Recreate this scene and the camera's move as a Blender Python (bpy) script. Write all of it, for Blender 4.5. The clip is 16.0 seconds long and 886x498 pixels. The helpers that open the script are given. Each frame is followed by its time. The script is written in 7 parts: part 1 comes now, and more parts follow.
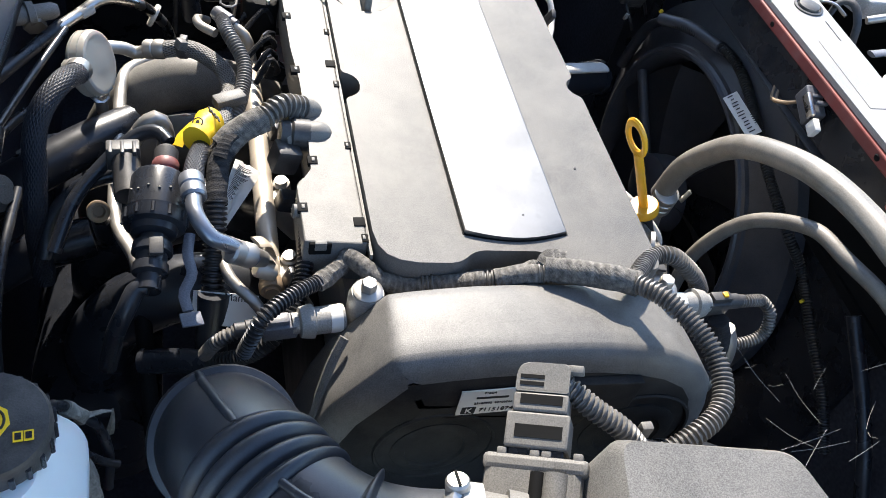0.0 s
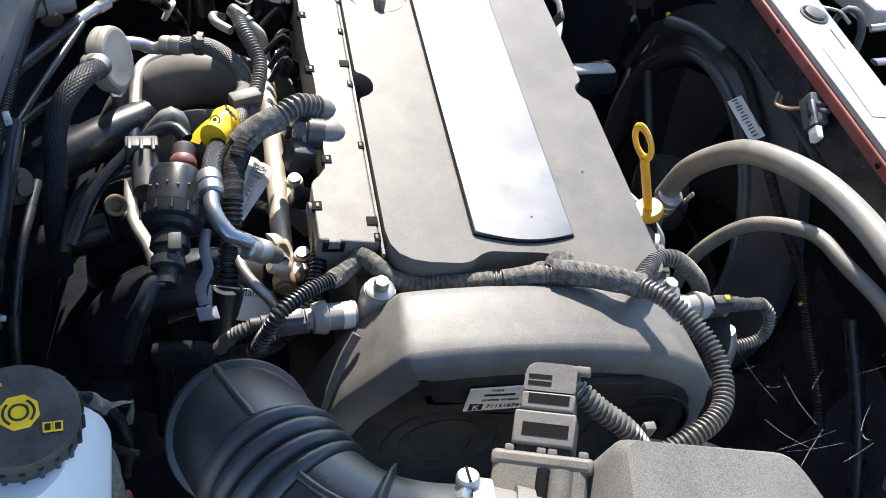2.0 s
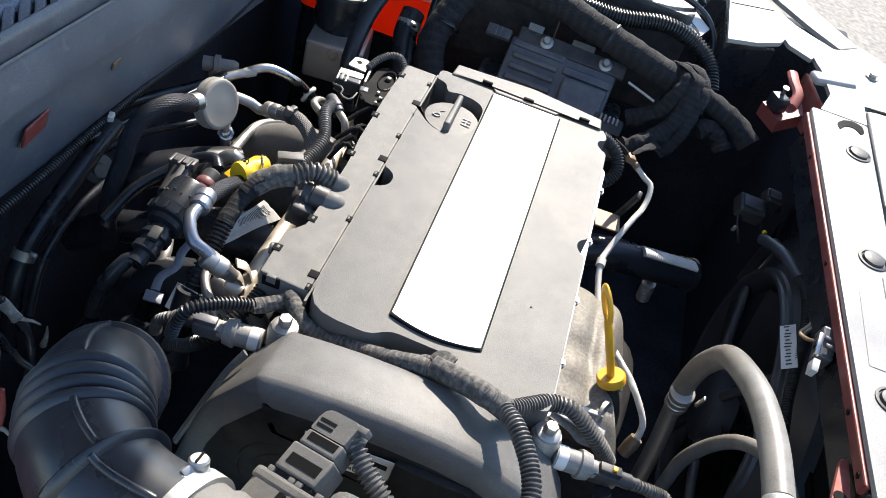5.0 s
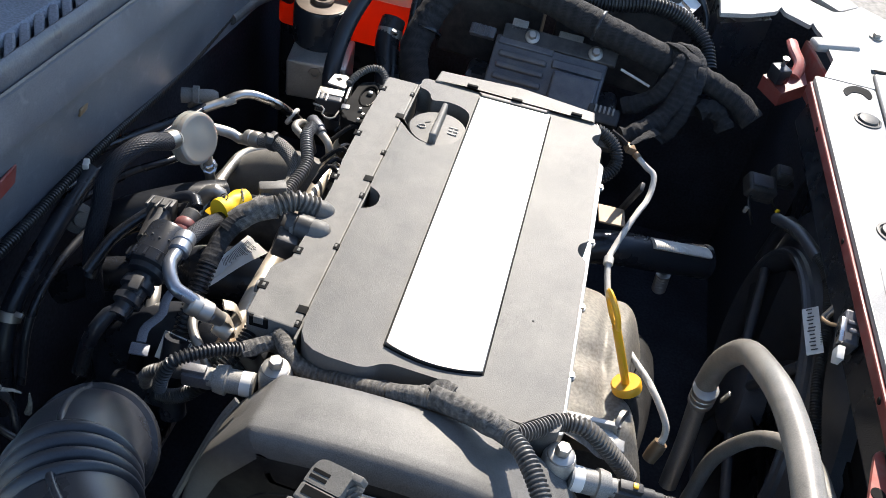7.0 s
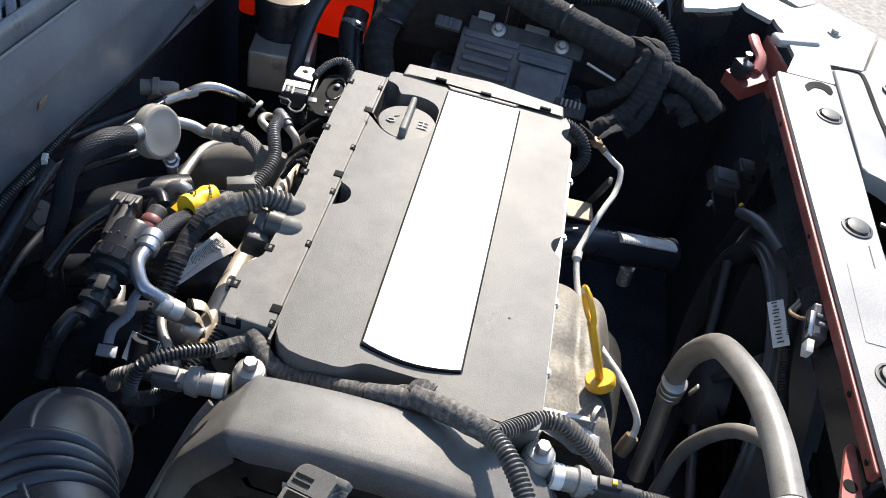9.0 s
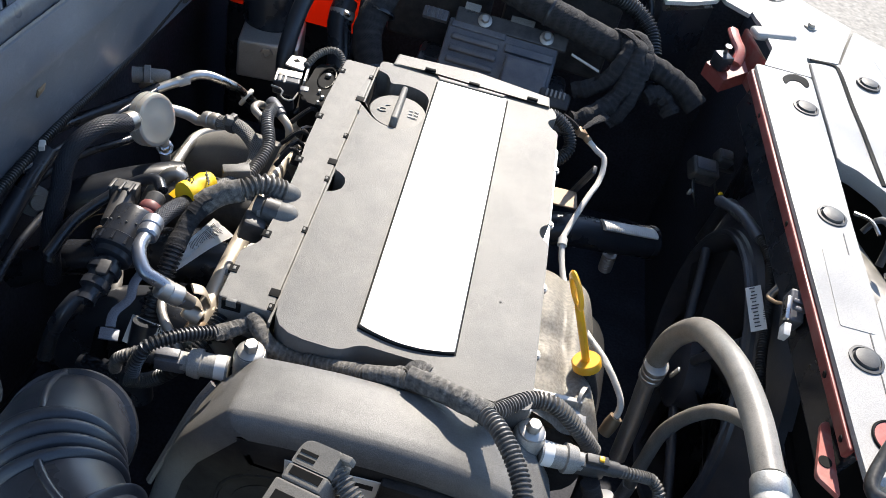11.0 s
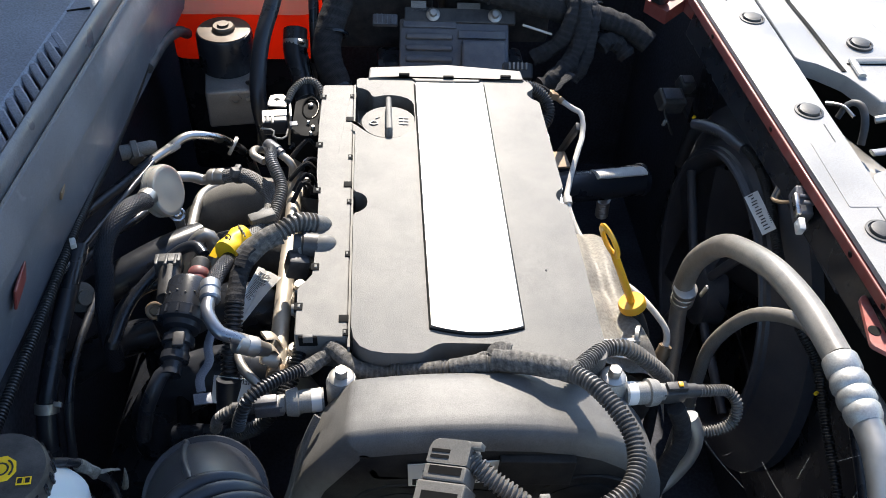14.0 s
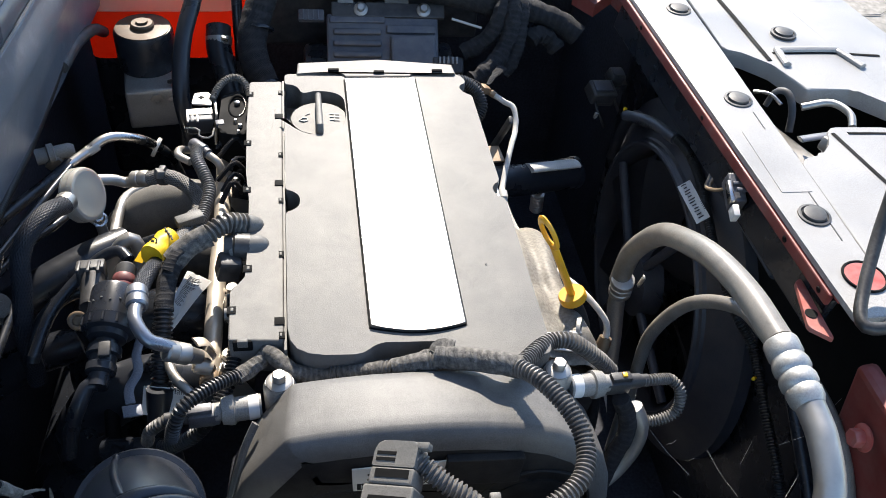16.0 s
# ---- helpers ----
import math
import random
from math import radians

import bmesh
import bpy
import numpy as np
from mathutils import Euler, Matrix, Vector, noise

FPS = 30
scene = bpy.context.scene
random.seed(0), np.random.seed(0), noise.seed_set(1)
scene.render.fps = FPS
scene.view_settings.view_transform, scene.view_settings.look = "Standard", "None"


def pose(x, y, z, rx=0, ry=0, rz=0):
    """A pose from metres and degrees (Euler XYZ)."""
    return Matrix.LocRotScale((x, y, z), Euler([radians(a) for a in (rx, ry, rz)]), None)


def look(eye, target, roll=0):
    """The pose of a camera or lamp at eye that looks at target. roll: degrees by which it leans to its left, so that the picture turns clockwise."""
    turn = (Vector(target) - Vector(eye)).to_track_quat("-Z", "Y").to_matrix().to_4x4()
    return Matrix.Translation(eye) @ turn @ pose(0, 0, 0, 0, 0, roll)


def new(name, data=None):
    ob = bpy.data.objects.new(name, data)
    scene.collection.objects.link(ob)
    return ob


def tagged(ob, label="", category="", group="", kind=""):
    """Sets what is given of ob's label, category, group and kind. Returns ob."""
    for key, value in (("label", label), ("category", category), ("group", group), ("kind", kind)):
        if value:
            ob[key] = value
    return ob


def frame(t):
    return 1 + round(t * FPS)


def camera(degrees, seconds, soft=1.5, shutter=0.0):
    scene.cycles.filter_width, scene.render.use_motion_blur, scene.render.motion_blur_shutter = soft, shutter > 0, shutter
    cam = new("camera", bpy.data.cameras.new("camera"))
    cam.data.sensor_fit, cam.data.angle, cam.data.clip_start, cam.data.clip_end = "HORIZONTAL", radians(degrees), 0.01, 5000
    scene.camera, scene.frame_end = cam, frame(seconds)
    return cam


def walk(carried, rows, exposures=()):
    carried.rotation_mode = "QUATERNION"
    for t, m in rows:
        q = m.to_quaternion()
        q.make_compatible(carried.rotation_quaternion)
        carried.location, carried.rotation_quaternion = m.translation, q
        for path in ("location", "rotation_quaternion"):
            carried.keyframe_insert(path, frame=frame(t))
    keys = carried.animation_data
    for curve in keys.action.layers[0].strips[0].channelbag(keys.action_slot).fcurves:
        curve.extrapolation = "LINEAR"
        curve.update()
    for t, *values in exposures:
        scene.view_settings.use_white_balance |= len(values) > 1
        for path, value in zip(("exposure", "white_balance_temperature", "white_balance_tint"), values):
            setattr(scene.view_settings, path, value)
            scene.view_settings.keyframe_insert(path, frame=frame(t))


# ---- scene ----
cam = camera(53.0, 16.0, soft=0.5)
PATH = [
    (0, (-0.248, -0.438, 1.337), (0.302, 0.826, -0.113), 16.5),
    (0.5, (-0.255, -0.441, 1.338), (0.277, 0.799, -0.137), 16.6),
    (1, (-0.261, -0.432, 1.342), (0.277, 0.806, -0.133), 17.1),
    (1.5, (-0.262, -0.437, 1.351), (0.288, 0.796, -0.125), 17.6),
    (2, (-0.262, -0.441, 1.353), (0.292, 0.804, -0.111), 17.9),
    (2.5, (-0.267, -0.474, 1.37), (0.272, 0.871, -0.008), 19.2),
    (3, (-0.221, -0.534, 1.372), (0.229, 0.988, 0.155), 25.8),
    (3.5, (-0.129, -0.54, 1.388), (0.144, 1.062, 0.222), 25.8),
    (4, (-0.141, -0.586, 1.401), (0.115, 0.979, 0.183), 22.7),
    (4.5, (-0.04, -0.583, 1.409), (0.034, 0.966, 0.146), 22.8),
    (4.7, (0.008, -0.562, 1.413), (-0.02, 0.958, 0.113), 21.1),
    (6.8, (0.034, -0.484, 1.41), (-0.119, 0.994, 0.072), 11.5),
    (7, (0.037, -0.484, 1.41), (-0.107, 0.997, 0.073), 11.4),
    (7.5, (0.037, -0.482, 1.406), (-0.075, 1.002, 0.071), 11.9),
    (8, (0.023, -0.484, 1.402), (-0.064, 0.999, 0.062), 12.6),
    (8.5, (0.016, -0.478, 1.407), (-0.04, 1.01, 0.071), 13.7),
    (9, (0.013, -0.478, 1.405), (-0.016, 1.011, 0.07), 14.1),
    (9.2, (0.014, -0.486, 1.396), (-0.004, 1.02, 0.08), 14.2),
    (11.3, (-0.009, -0.507, 1.43), (0.026, 0.969, 0.081), 15.8),
    (11.5, (-0.015, -0.524, 1.442), (0.019, 0.949, 0.09), 15.6),
    (12, (-0.051, -0.556, 1.442), (-0.006, 0.91, 0.082), 14.9),
    (12.5, (-0.094, -0.582, 1.426), (-0.028, 0.878, 0.06), 12.3),
    (13, (-0.096, -0.568, 1.452), (-0.01, 0.889, 0.085), 6.3),
    (13.5, (-0.088, -0.548, 1.448), (0.024, 0.911, 0.085), 3.5),
    (14, (-0.088, -0.536, 1.446), (0.055, 0.927, 0.09), 3.3),
    (14.5, (-0.1, -0.535, 1.434), (0.087, 0.929, 0.084), 4.5),
    (15, (-0.11, -0.53, 1.431), (0.125, 0.933, 0.087), 4.9),
    (15.5, (-0.105, -0.527, 1.426), (0.165, 0.935, 0.088), 5.4),
    (16, (-0.093, -0.524, 1.428), (0.205, 0.926, 0.084), 5.6),
]
walk(cam, [(t, look(eye, target, roll)) for t, eye, target, roll in PATH], [(0, 1.66, 6850, 10), (2.2, 1.66, 6850, 10), (3.4, 1.33, 6850, 10), (9.0, 1.27, 6850, 10), (12.8, 1.35, 6850, 10), (16.0, 1.31, 6850, 10)])

SUN_TO = Vector((0.11, 1.22, 1.0)).normalized()
sun_data = bpy.data.lights.new("sun", "SUN")
sun_data.energy, sun_data.angle, sun_data.color = 4.2, radians(0.55), (1.0, 0.945, 0.875)
sun_ob = new("sun", sun_data)
sun_ob.matrix_world = look((0.6, 3.4, 3.9), Vector((0.6, 3.4, 3.9)) - SUN_TO)
world = bpy.data.worlds.new("daylight")
scene.world = world
world.use_nodes = True
wn = world.node_tree.nodes
sky = wn.new("ShaderNodeTexSky")
sky.sky_type, sky.sun_disc = "NISHITA", False
sky.sun_elevation = math.asin(SUN_TO.z)
sky.sun_rotation = math.atan2(SUN_TO.x, SUN_TO.y)
sky.air_density, sky.dust_density, sky.ozone_density = 1.0, 0.3, 3.5
wn["Background"].inputs["Strength"].default_value = 0.15
world.node_tree.links.new(sky.outputs["Color"], wn["Background"].inputs["Color"])


# ---- materials ----
def mat(name, col, rough=0.5, metal=0.0, var=0.18, vscale=14.0, grain=0.0, gscale=900.0, dust=0.0, dustcol=(0.36, 0.33, 0.29),
        spec=0.5, coat=0.0, trans=0.0, weave="", wear=0.0, wearcol=(0.5, 0.5, 0.5), sub=0.0, roughvar=0.12, reach=0.018, speck=0.28):
    m = bpy.data.materials.new(name)
    m.use_nodes = True
    nt = m.node_tree
    b = nt.nodes["Principled BSDF"]
    N, L = nt.nodes.new, nt.links.new
    tc = N("ShaderNodeTexCoord")
    info = N("ShaderNodeObjectInfo")
    add = N("ShaderNodeVectorMath")
    L(tc.outputs["Object"], add.inputs[0])
    L(info.outputs["Location"], add.inputs[1])
    src = add.outputs[0]
    n1 = N("ShaderNodeTexNoise")
    n1.inputs["Scale"].default_value, n1.inputs["Detail"].default_value = vscale, 6.0
    L(src, n1.inputs["Vector"])
    n2 = N("ShaderNodeTexNoise")
    n2.inputs["Scale"].default_value, n2.inputs["Detail"].default_value = gscale, 4.0
    L(src, n2.inputs["Vector"])
    r1 = N("ShaderNodeMapRange")
    r1.inputs["From Min"].default_value, r1.inputs["From Max"].default_value = 0.3, 0.7
    r1.inputs["To Min"].default_value, r1.inputs["To Max"].default_value = 1.0 - var, 1.0 + var
    L(n1.outputs["Fac"], r1.inputs["Value"])
    mul = N("ShaderNodeMix")
    mul.data_type, mul.blend_type = "RGBA", "MULTIPLY"
    mul.inputs["Factor"].default_value = 1.0
    mul.inputs["A"].default_value = (*col, 1)
    L(r1.outputs["Result"], mul.inputs["B"])
    colour = mul.outputs["Result"]
    if grain:
        r2 = N("ShaderNodeMapRange")
        r2.inputs["From Min"].default_value, r2.inputs["From Max"].default_value = 0.3, 0.7
        r2.inputs["To Min"].default_value, r2.inputs["To Max"].default_value = 1 - speck, 1 + speck
        L(n2.outputs["Fac"], r2.inputs["Value"])
        m2 = N("ShaderNodeMix")
        m2.data_type, m2.blend_type = "RGBA", "MULTIPLY"
        m2.inputs["Factor"].default_value = 1.0
        L(colour, m2.inputs["A"])
        L(r2.outputs["Result"], m2.inputs["B"])
        colour = m2.outputs["Result"]

    def blend(colour, other, amount, scale, lo, hi):
        n = N("ShaderNodeTexNoise")
        n.inputs["Scale"].default_value, n.inputs["Detail"].default_value = scale, 8.0
        n.inputs["Roughness"].default_value = 0.65
        L(src, n.inputs["Vector"])
        r = N("ShaderNodeMapRange")
        r.inputs["From Min"].default_value, r.inputs["From Max"].default_value = lo, hi
        r.inputs["To Max"].default_value = amount
        L(n.outputs["Fac"], r.inputs["Value"])
        x = N("ShaderNodeMix")
        x.data_type = "RGBA"
        L(r.outputs["Result"], x.inputs["Factor"])
        L(colour, x.inputs["A"])
        x.inputs["B"].default_value = (*other, 1)
        return x.outputs["Result"]

    if dust:
        colour = blend(colour, dustcol, dust, vscale * 2.3, 0.35, 0.72)
    if wear:
        colour = blend(colour, wearcol, wear, vscale * 5, 0.56, 0.66)
    height, strength, dist = n2.outputs["Fac"], grain, 0.0006
    if weave:
        uv = N("ShaderNodeUVMap")
        sep = N("ShaderNodeSeparateXYZ")
        L(uv.outputs["UV"], sep.inputs[0])

        def op(kind, a, bb):
            n = N("ShaderNodeMath")
            n.operation = kind
            for k, v in enumerate((a, bb)):
                if isinstance(v, (int, float)):
                    n.inputs[k].default_value = v
                else:
                    L(v, n.inputs[k])
            return n.outputs[0]
        if weave == "braid":
            s = op("SINE", op("MULTIPLY", op("ADD", op("MULTIPLY", sep.outputs["X"], 22.0), op("MULTIPLY", sep.outputs["Y"], 9.0)), 6.2832), 0)
            t = op("SINE", op("MULTIPLY", op("SUBTRACT", op("MULTIPLY", sep.outputs["X"], 22.0), op("MULTIPLY", sep.outputs["Y"], 9.0)), 6.2832), 0)
            w = op("MAXIMUM", s, t)
            lo = 0.30
        else:
            w = op("MAXIMUM", op("SINE", op("MULTIPLY", op("ADD", op("MULTIPLY", sep.outputs["Y"], 9.0), op("MULTIPLY", sep.outputs["X"], 1.0)), 6.2832), 0),
                   op("MULTIPLY", op("SINE", op("MULTIPLY", op("SUBTRACT", op("MULTIPLY", sep.outputs["X"], 60.0), op("MULTIPLY", sep.outputs["Y"], 31.0)), 6.2832), 0), 0.55))
            lo = 0.72
        r3 = N("ShaderNodeMapRange")
        r3.inputs["From Min"].default_value, r3.inputs["From Max"].default_value = -0.6, 0.9
        r3.inputs["To Min"].default_value, r3.inputs["To Max"].default_value = lo, 1.25
        L(w, r3.inputs["Value"])
        m3 = N("ShaderNodeMix")
        m3.data_type, m3.blend_type = "RGBA", "MULTIPLY"
        m3.inputs["Factor"].default_value = 1.0
        L(colour, m3.inputs["A"])
        L(r3.outputs["Result"], m3.inputs["B"])
        colour = m3.outputs["Result"]
        height, strength, dist = op("ADD", w, op("MULTIPLY", n2.outputs["Fac"], 0.5 if weave == "braid" else 2.6)), 0.55, 0.0006
    L(colour, b.inputs["Base Color"])
    rr = N("ShaderNodeMapRange")
    rr.inputs["From Min"].default_value, rr.inputs["From Max"].default_value = 0.3, 0.7
    rr.inputs["To Min"].default_value, rr.inputs["To Max"].default_value = max(0.02, rough - roughvar), min(1.0, rough + roughvar)
    L(n1.outputs["Fac"], rr.inputs["Value"])
    L(rr.outputs["Result"], b.inputs["Roughness"])
    b.inputs["Metallic"].default_value = metal
    b.inputs["Specular IOR Level"].default_value = spec
    b.inputs["Coat Weight"].default_value = coat
    b.inputs["Coat Roughness"].default_value = 0.12
    b.inputs["Transmission Weight"].default_value = trans
    if sub:
        b.inputs["Subsurface Weight"].default_value = sub
        b.inputs["Subsurface Radius"].default_value = (1.0, 0.55, 0.4)
        b.inputs["Subsurface Scale"].default_value = reach
    if strength:
        bump = N("ShaderNodeBump")
        bump.inputs["Strength"].default_value, bump.inputs["Distance"].default_value = strength, dist
        L(height, bump.inputs["Height"])
        L(bump.outputs["Normal"], b.inputs["Normal"])
    return m


M_COVER = mat("textured grey plastic", (0.111, 0.108, 0.103), 0.45, spec=0.15, grain=0.30, gscale=1150, dust=0.20, vscale=9, var=0.12, speck=0.46, roughvar=0.03)
M_STRIP = mat("smooth grey plastic", (0.128, 0.124, 0.115), 0.50, spec=0.22, grain=0.22, gscale=1150, dust=0.26, vscale=14, var=0.14, speck=0.36, roughvar=0.03)
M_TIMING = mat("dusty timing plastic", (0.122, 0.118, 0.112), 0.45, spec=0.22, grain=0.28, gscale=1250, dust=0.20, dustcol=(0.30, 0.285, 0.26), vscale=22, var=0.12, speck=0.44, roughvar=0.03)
M_PLATE = mat("brushed silver trim", (0.215, 0.21, 0.20), 0.292, metal=0.80, var=0.20, vscale=16, grain=0.10, gscale=1400, speck=0.22, dust=0.20, dustcol=(0.20, 0.19, 0.175), roughvar=0.018, wear=0.35, wearcol=(0.16, 0.155, 0.145))
M_BLACK = mat("black plastic", (0.014, 0.016, 0.021), 0.29, spec=0.48, grain=0.12, dust=0.025, vscale=25)
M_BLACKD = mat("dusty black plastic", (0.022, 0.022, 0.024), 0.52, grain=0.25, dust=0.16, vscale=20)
# Near-black stands in for shade inside gaps and holes; also plain rubber.
M_GAP = mat("near-black gaps and rubber", (0.006, 0.006, 0.006), 0.8, spec=0.15)
M_RUBBER = mat("black intake rubber", (0.017, 0.020, 0.027), 0.36, spec=0.55, grain=0.15, gscale=1100, dust=0.05, vscale=14)
M_CONDUIT = mat("corrugated conduit plastic", (0.050, 0.048, 0.046), 0.45, dust=0.42, vscale=40)
M_CONDUITB = mat("black conduit plastic", (0.012, 0.013, 0.015), 0.38, dust=0.06, vscale=40)
M_TAPE = mat("woven harness tape", (0.060, 0.057, 0.053), 0.88, grain=0.9, gscale=1500, dust=0.45, vscale=90, weave="wrap")
M_TAPED = mat("black cloth tape", (0.017, 0.017, 0.019), 0.85, spec=0.25, grain=0.9, gscale=1200, dust=0.05, vscale=50, weave="wrap")
M_BRAIDG = mat("grey braided sleeve", (0.115, 0.112, 0.108), 0.55, spec=0.4, grain=0.3, dust=0.25, vscale=40, weave="braid")
M_DRUM = mat("milky drum plastic", (0.30, 0.285, 0.25), 0.42, sub=0.3, var=0.06, vscale=20, dust=0.15)
M_SEAL = mat("weathered seal rubber", (0.085, 0.094, 0.115), 0.38, spec=0.55, grain=0.2, gscale=700, dust=0.12, vscale=22)
M_BRAID = mat("braided hose cloth", (0.008, 0.010, 0.017), 0.5, spec=0.3, grain=0.2, dust=0.03, vscale=40, weave="braid")
M_STEEL = mat("bright steel", (0.62, 0.60, 0.57), 0.30, metal=1.0, var=0.15, vscale=40, dust=0.15)
M_ALUB = mat("bright crimped aluminium", (0.56, 0.55, 0.52), 0.45, metal=0.75, var=0.12, vscale=40, dust=0.25)
# Darker copy of M_TIMING: shade on the cover's front goes into its colour.
M_TIMING_SHADED = mat("timing plastic darkened for shade", (0.017, 0.016, 0.016), 0.60, spec=0.16, grain=0.4, gscale=900, dust=0.08, vscale=14)
M_STEELD = mat("dull zinc steel", (0.42, 0.40, 0.37), 0.45, metal=0.85, var=0.25, vscale=30, dust=0.3)
M_ALU = mat("cast aluminium", (0.44, 0.43, 0.41), 0.48, metal=0.7, var=0.16, vscale=30, grain=0.2, gscale=700, dust=0.3, speck=0.15)
M_DARKMET = mat("dark oily metal", (0.03, 0.03, 0.031), 0.5, metal=0.4, var=0.4, vscale=20, grain=0.3, gscale=300, dust=0.08)
M_WALL = mat("dark bay paint", (0.048, 0.050, 0.060), 0.7, spec=0.12, var=0.3, grain=0.2, gscale=200)
M_HOSE = mat("grey rubber hose", (0.16, 0.148, 0.13), 0.42, grain=0.15, gscale=900, dust=0.35, vscale=18)
M_YELLOW = mat("yellow plastic", (0.80, 0.385, 0.010), 0.38, var=0.1, vscale=30, dust=0.1)
M_YTAG = mat("yellow foil tag", (0.80, 0.50, 0.012), 0.5, var=0.08, vscale=30)
M_WHITE = mat("white plastic", (0.62, 0.60, 0.55), 0.5, dust=0.3, vscale=30)
M_SLEEVE = mat("off-white wire sleeve", (0.62, 0.59, 0.53), 0.7, dust=0.4, vscale=60)
M_LABEL = mat("paper label", (0.72, 0.70, 0.66), 0.6, var=0.08, vscale=40)
M_INK = mat("black ink", (0.012, 0.012, 0.012), 0.6)
M_TRANS = mat("translucent fluid bottle", (0.60, 0.635, 0.65), 0.42, var=0.08, vscale=12, sub=0.35)
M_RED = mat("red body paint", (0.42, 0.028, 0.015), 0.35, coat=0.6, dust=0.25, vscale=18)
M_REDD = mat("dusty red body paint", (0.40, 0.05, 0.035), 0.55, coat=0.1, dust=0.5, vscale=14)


def see_through(m, col, share):
    """Lets light pass diffusely through a thin plastic wall."""
    nt = m.node_tree
    b, out = nt.nodes["Principled BSDF"], nt.nodes["Material Output"]
    tl, mix = nt.nodes.new("ShaderNodeBsdfTranslucent"), nt.nodes.new("ShaderNodeMixShader")
    tl.inputs["Color"].default_value = (*col, 1)
    mix.inputs[0].default_value = share
    nt.links.new(b.outputs[0], mix.inputs[1])
    nt.links.new(tl.outputs[0], mix.inputs[2])
    nt.links.new(mix.outputs[0], out.inputs["Surface"])
    return m


M_TANK = see_through(mat("red coolant bottle", (0.85, 0.10, 0.035), 0.35, var=0.1), (1.0, 0.16, 0.05), 0.65)
M_TANKTOP = see_through(mat("pale coolant bottle", (0.85, 0.60, 0.45), 0.4, var=0.08), (1.0, 0.62, 0.42), 0.5)
M_PANEL = mat("dusty black panel", (0.30, 0.29, 0.275), 0.40, grain=0.3, gscale=800, dust=0.4, vscale=8)
M_COWL = mat("cowl plastic", (0.185, 0.21, 0.26), 0.40, grain=0.3, gscale=500, dust=0.05, vscale=14)
# Hood underside tone is made up, pale enough to bounce light into the bay.
M_HOOD = mat("pale bounce coat", (0.34, 0.34, 0.345), 0.5, var=0.1, vscale=5)
M_PAINTED = mat("grey primer metal", (0.100, 0.109, 0.132), 0.40, spec=0.6, dust=0.08, vscale=12, grain=0.1, wear=0.1)
M_FITTING = mat("satin zinc fitting", (0.27, 0.28, 0.31), 0.36, metal=0.85, var=0.15, vscale=40, dust=0.12)
M_CREAM = mat("cream zinc plating", (0.60, 0.52, 0.42), 0.42, metal=0.55, var=0.15, vscale=40, dust=0.2)
M_PAPER = mat("aged paper", (0.50, 0.475, 0.42), 0.7, var=0.08, vscale=50)
# Grimy red paint, darkened further to carry the shade on these parts.
M_REDSHADE = mat("grimy shaded red body paint", (0.20, 0.028, 0.022), 0.5, dust=0.15, vscale=20)
M_MODULE = mat("module housing", (0.072, 0.076, 0.092), 0.42, spec=0.6, grain=0.3, dust=0.25, vscale=18)
M_REDCON = mat("faded red connector", (0.17, 0.035, 0.035), 0.55, dust=0.2, vscale=60)
M_FOAM = mat("grey felt", (0.16, 0.15, 0.13), 0.95, grain=0.9, gscale=500, vscale=120, var=0.4)
M_HEAT = mat("pressed heat shield", (0.44, 0.405, 0.345), 0.62, metal=0.12, var=0.12, vscale=22, grain=0.2, gscale=300, dust=0.3)
M_BRASS = mat("brass fitting", (0.26, 0.18, 0.11), 0.5, metal=0.4, dust=0.2)
M_BRONZE = mat("dull bronze", (0.085, 0.055, 0.034), 0.55, metal=0.2, dust=0.1, var=0.3, vscale=30)
M_GROUND = mat("worn concrete", (0.250, 0.230, 0.198), 0.9, grain=0.8, gscale=45, var=0.22, vscale=6.0, speck=0.35, dust=0.35, dustcol=(0.38, 0.35, 0.30), wear=0.6, wearcol=(0.15, 0.135, 0.115))
M_WOOD = mat("weathered timber", (0.33, 0.20, 0.11), 0.8, vscale=6, var=0.3)
M_GLASS = mat("dark screen glass", (0.03, 0.035, 0.04), 0.06, var=0.0)
M_FAN = mat("dusty fan plastic", (0.050, 0.053, 0.064), 0.42, grain=0.2, dust=0.08, vscale=14)
M_WEB = mat("cobweb silk", (0.36, 0.35, 0.33), 0.8)
M_GREYP = mat("pale grey sensor plastic", (0.24, 0.232, 0.215), 0.5, grain=0.2, dust=0.3, vscale=30)


# ---- mesh helpers ----
WORLD_AT = {}


def thing(name, label, category, at, group="", kind=""):
    ob = new(name)
    ob.empty_display_size = 0.02
    ob.location = at
    WORLD_AT[ob] = Vector(at)
    return tagged(ob, label, category, group, kind)


def make_mesh(name, bm, material, sharp=38):
    bmesh.ops.recalc_face_normals(bm, faces=bm.faces[:])
    box = [Vector((min(v.co[i] for v in bm.verts) for i in range(3))), Vector((max(v.co[i] for v in bm.verts) for i in range(3)))]
    mid = (box[0] + box[1]) / 2
    bmesh.ops.translate(bm, verts=bm.verts[:], vec=-mid)
    for f in bm.faces:
        f.smooth = True
    me = bpy.data.meshes.new(name)
    bm.to_mesh(me)
    bm.free()
    me.set_sharp_from_angle(angle=radians(sharp))
    me.materials.append(material)
    return me, mid


def part(name, bm, material, parent, label="", sharp=38):
    me, mid = make_mesh(name, bm, material, sharp)
    ob = new(name, me)
    ob.parent = parent
    ob.location = mid - WORLD_AT[parent]
    WORLD_AT[ob] = mid
    return tagged(ob, label)


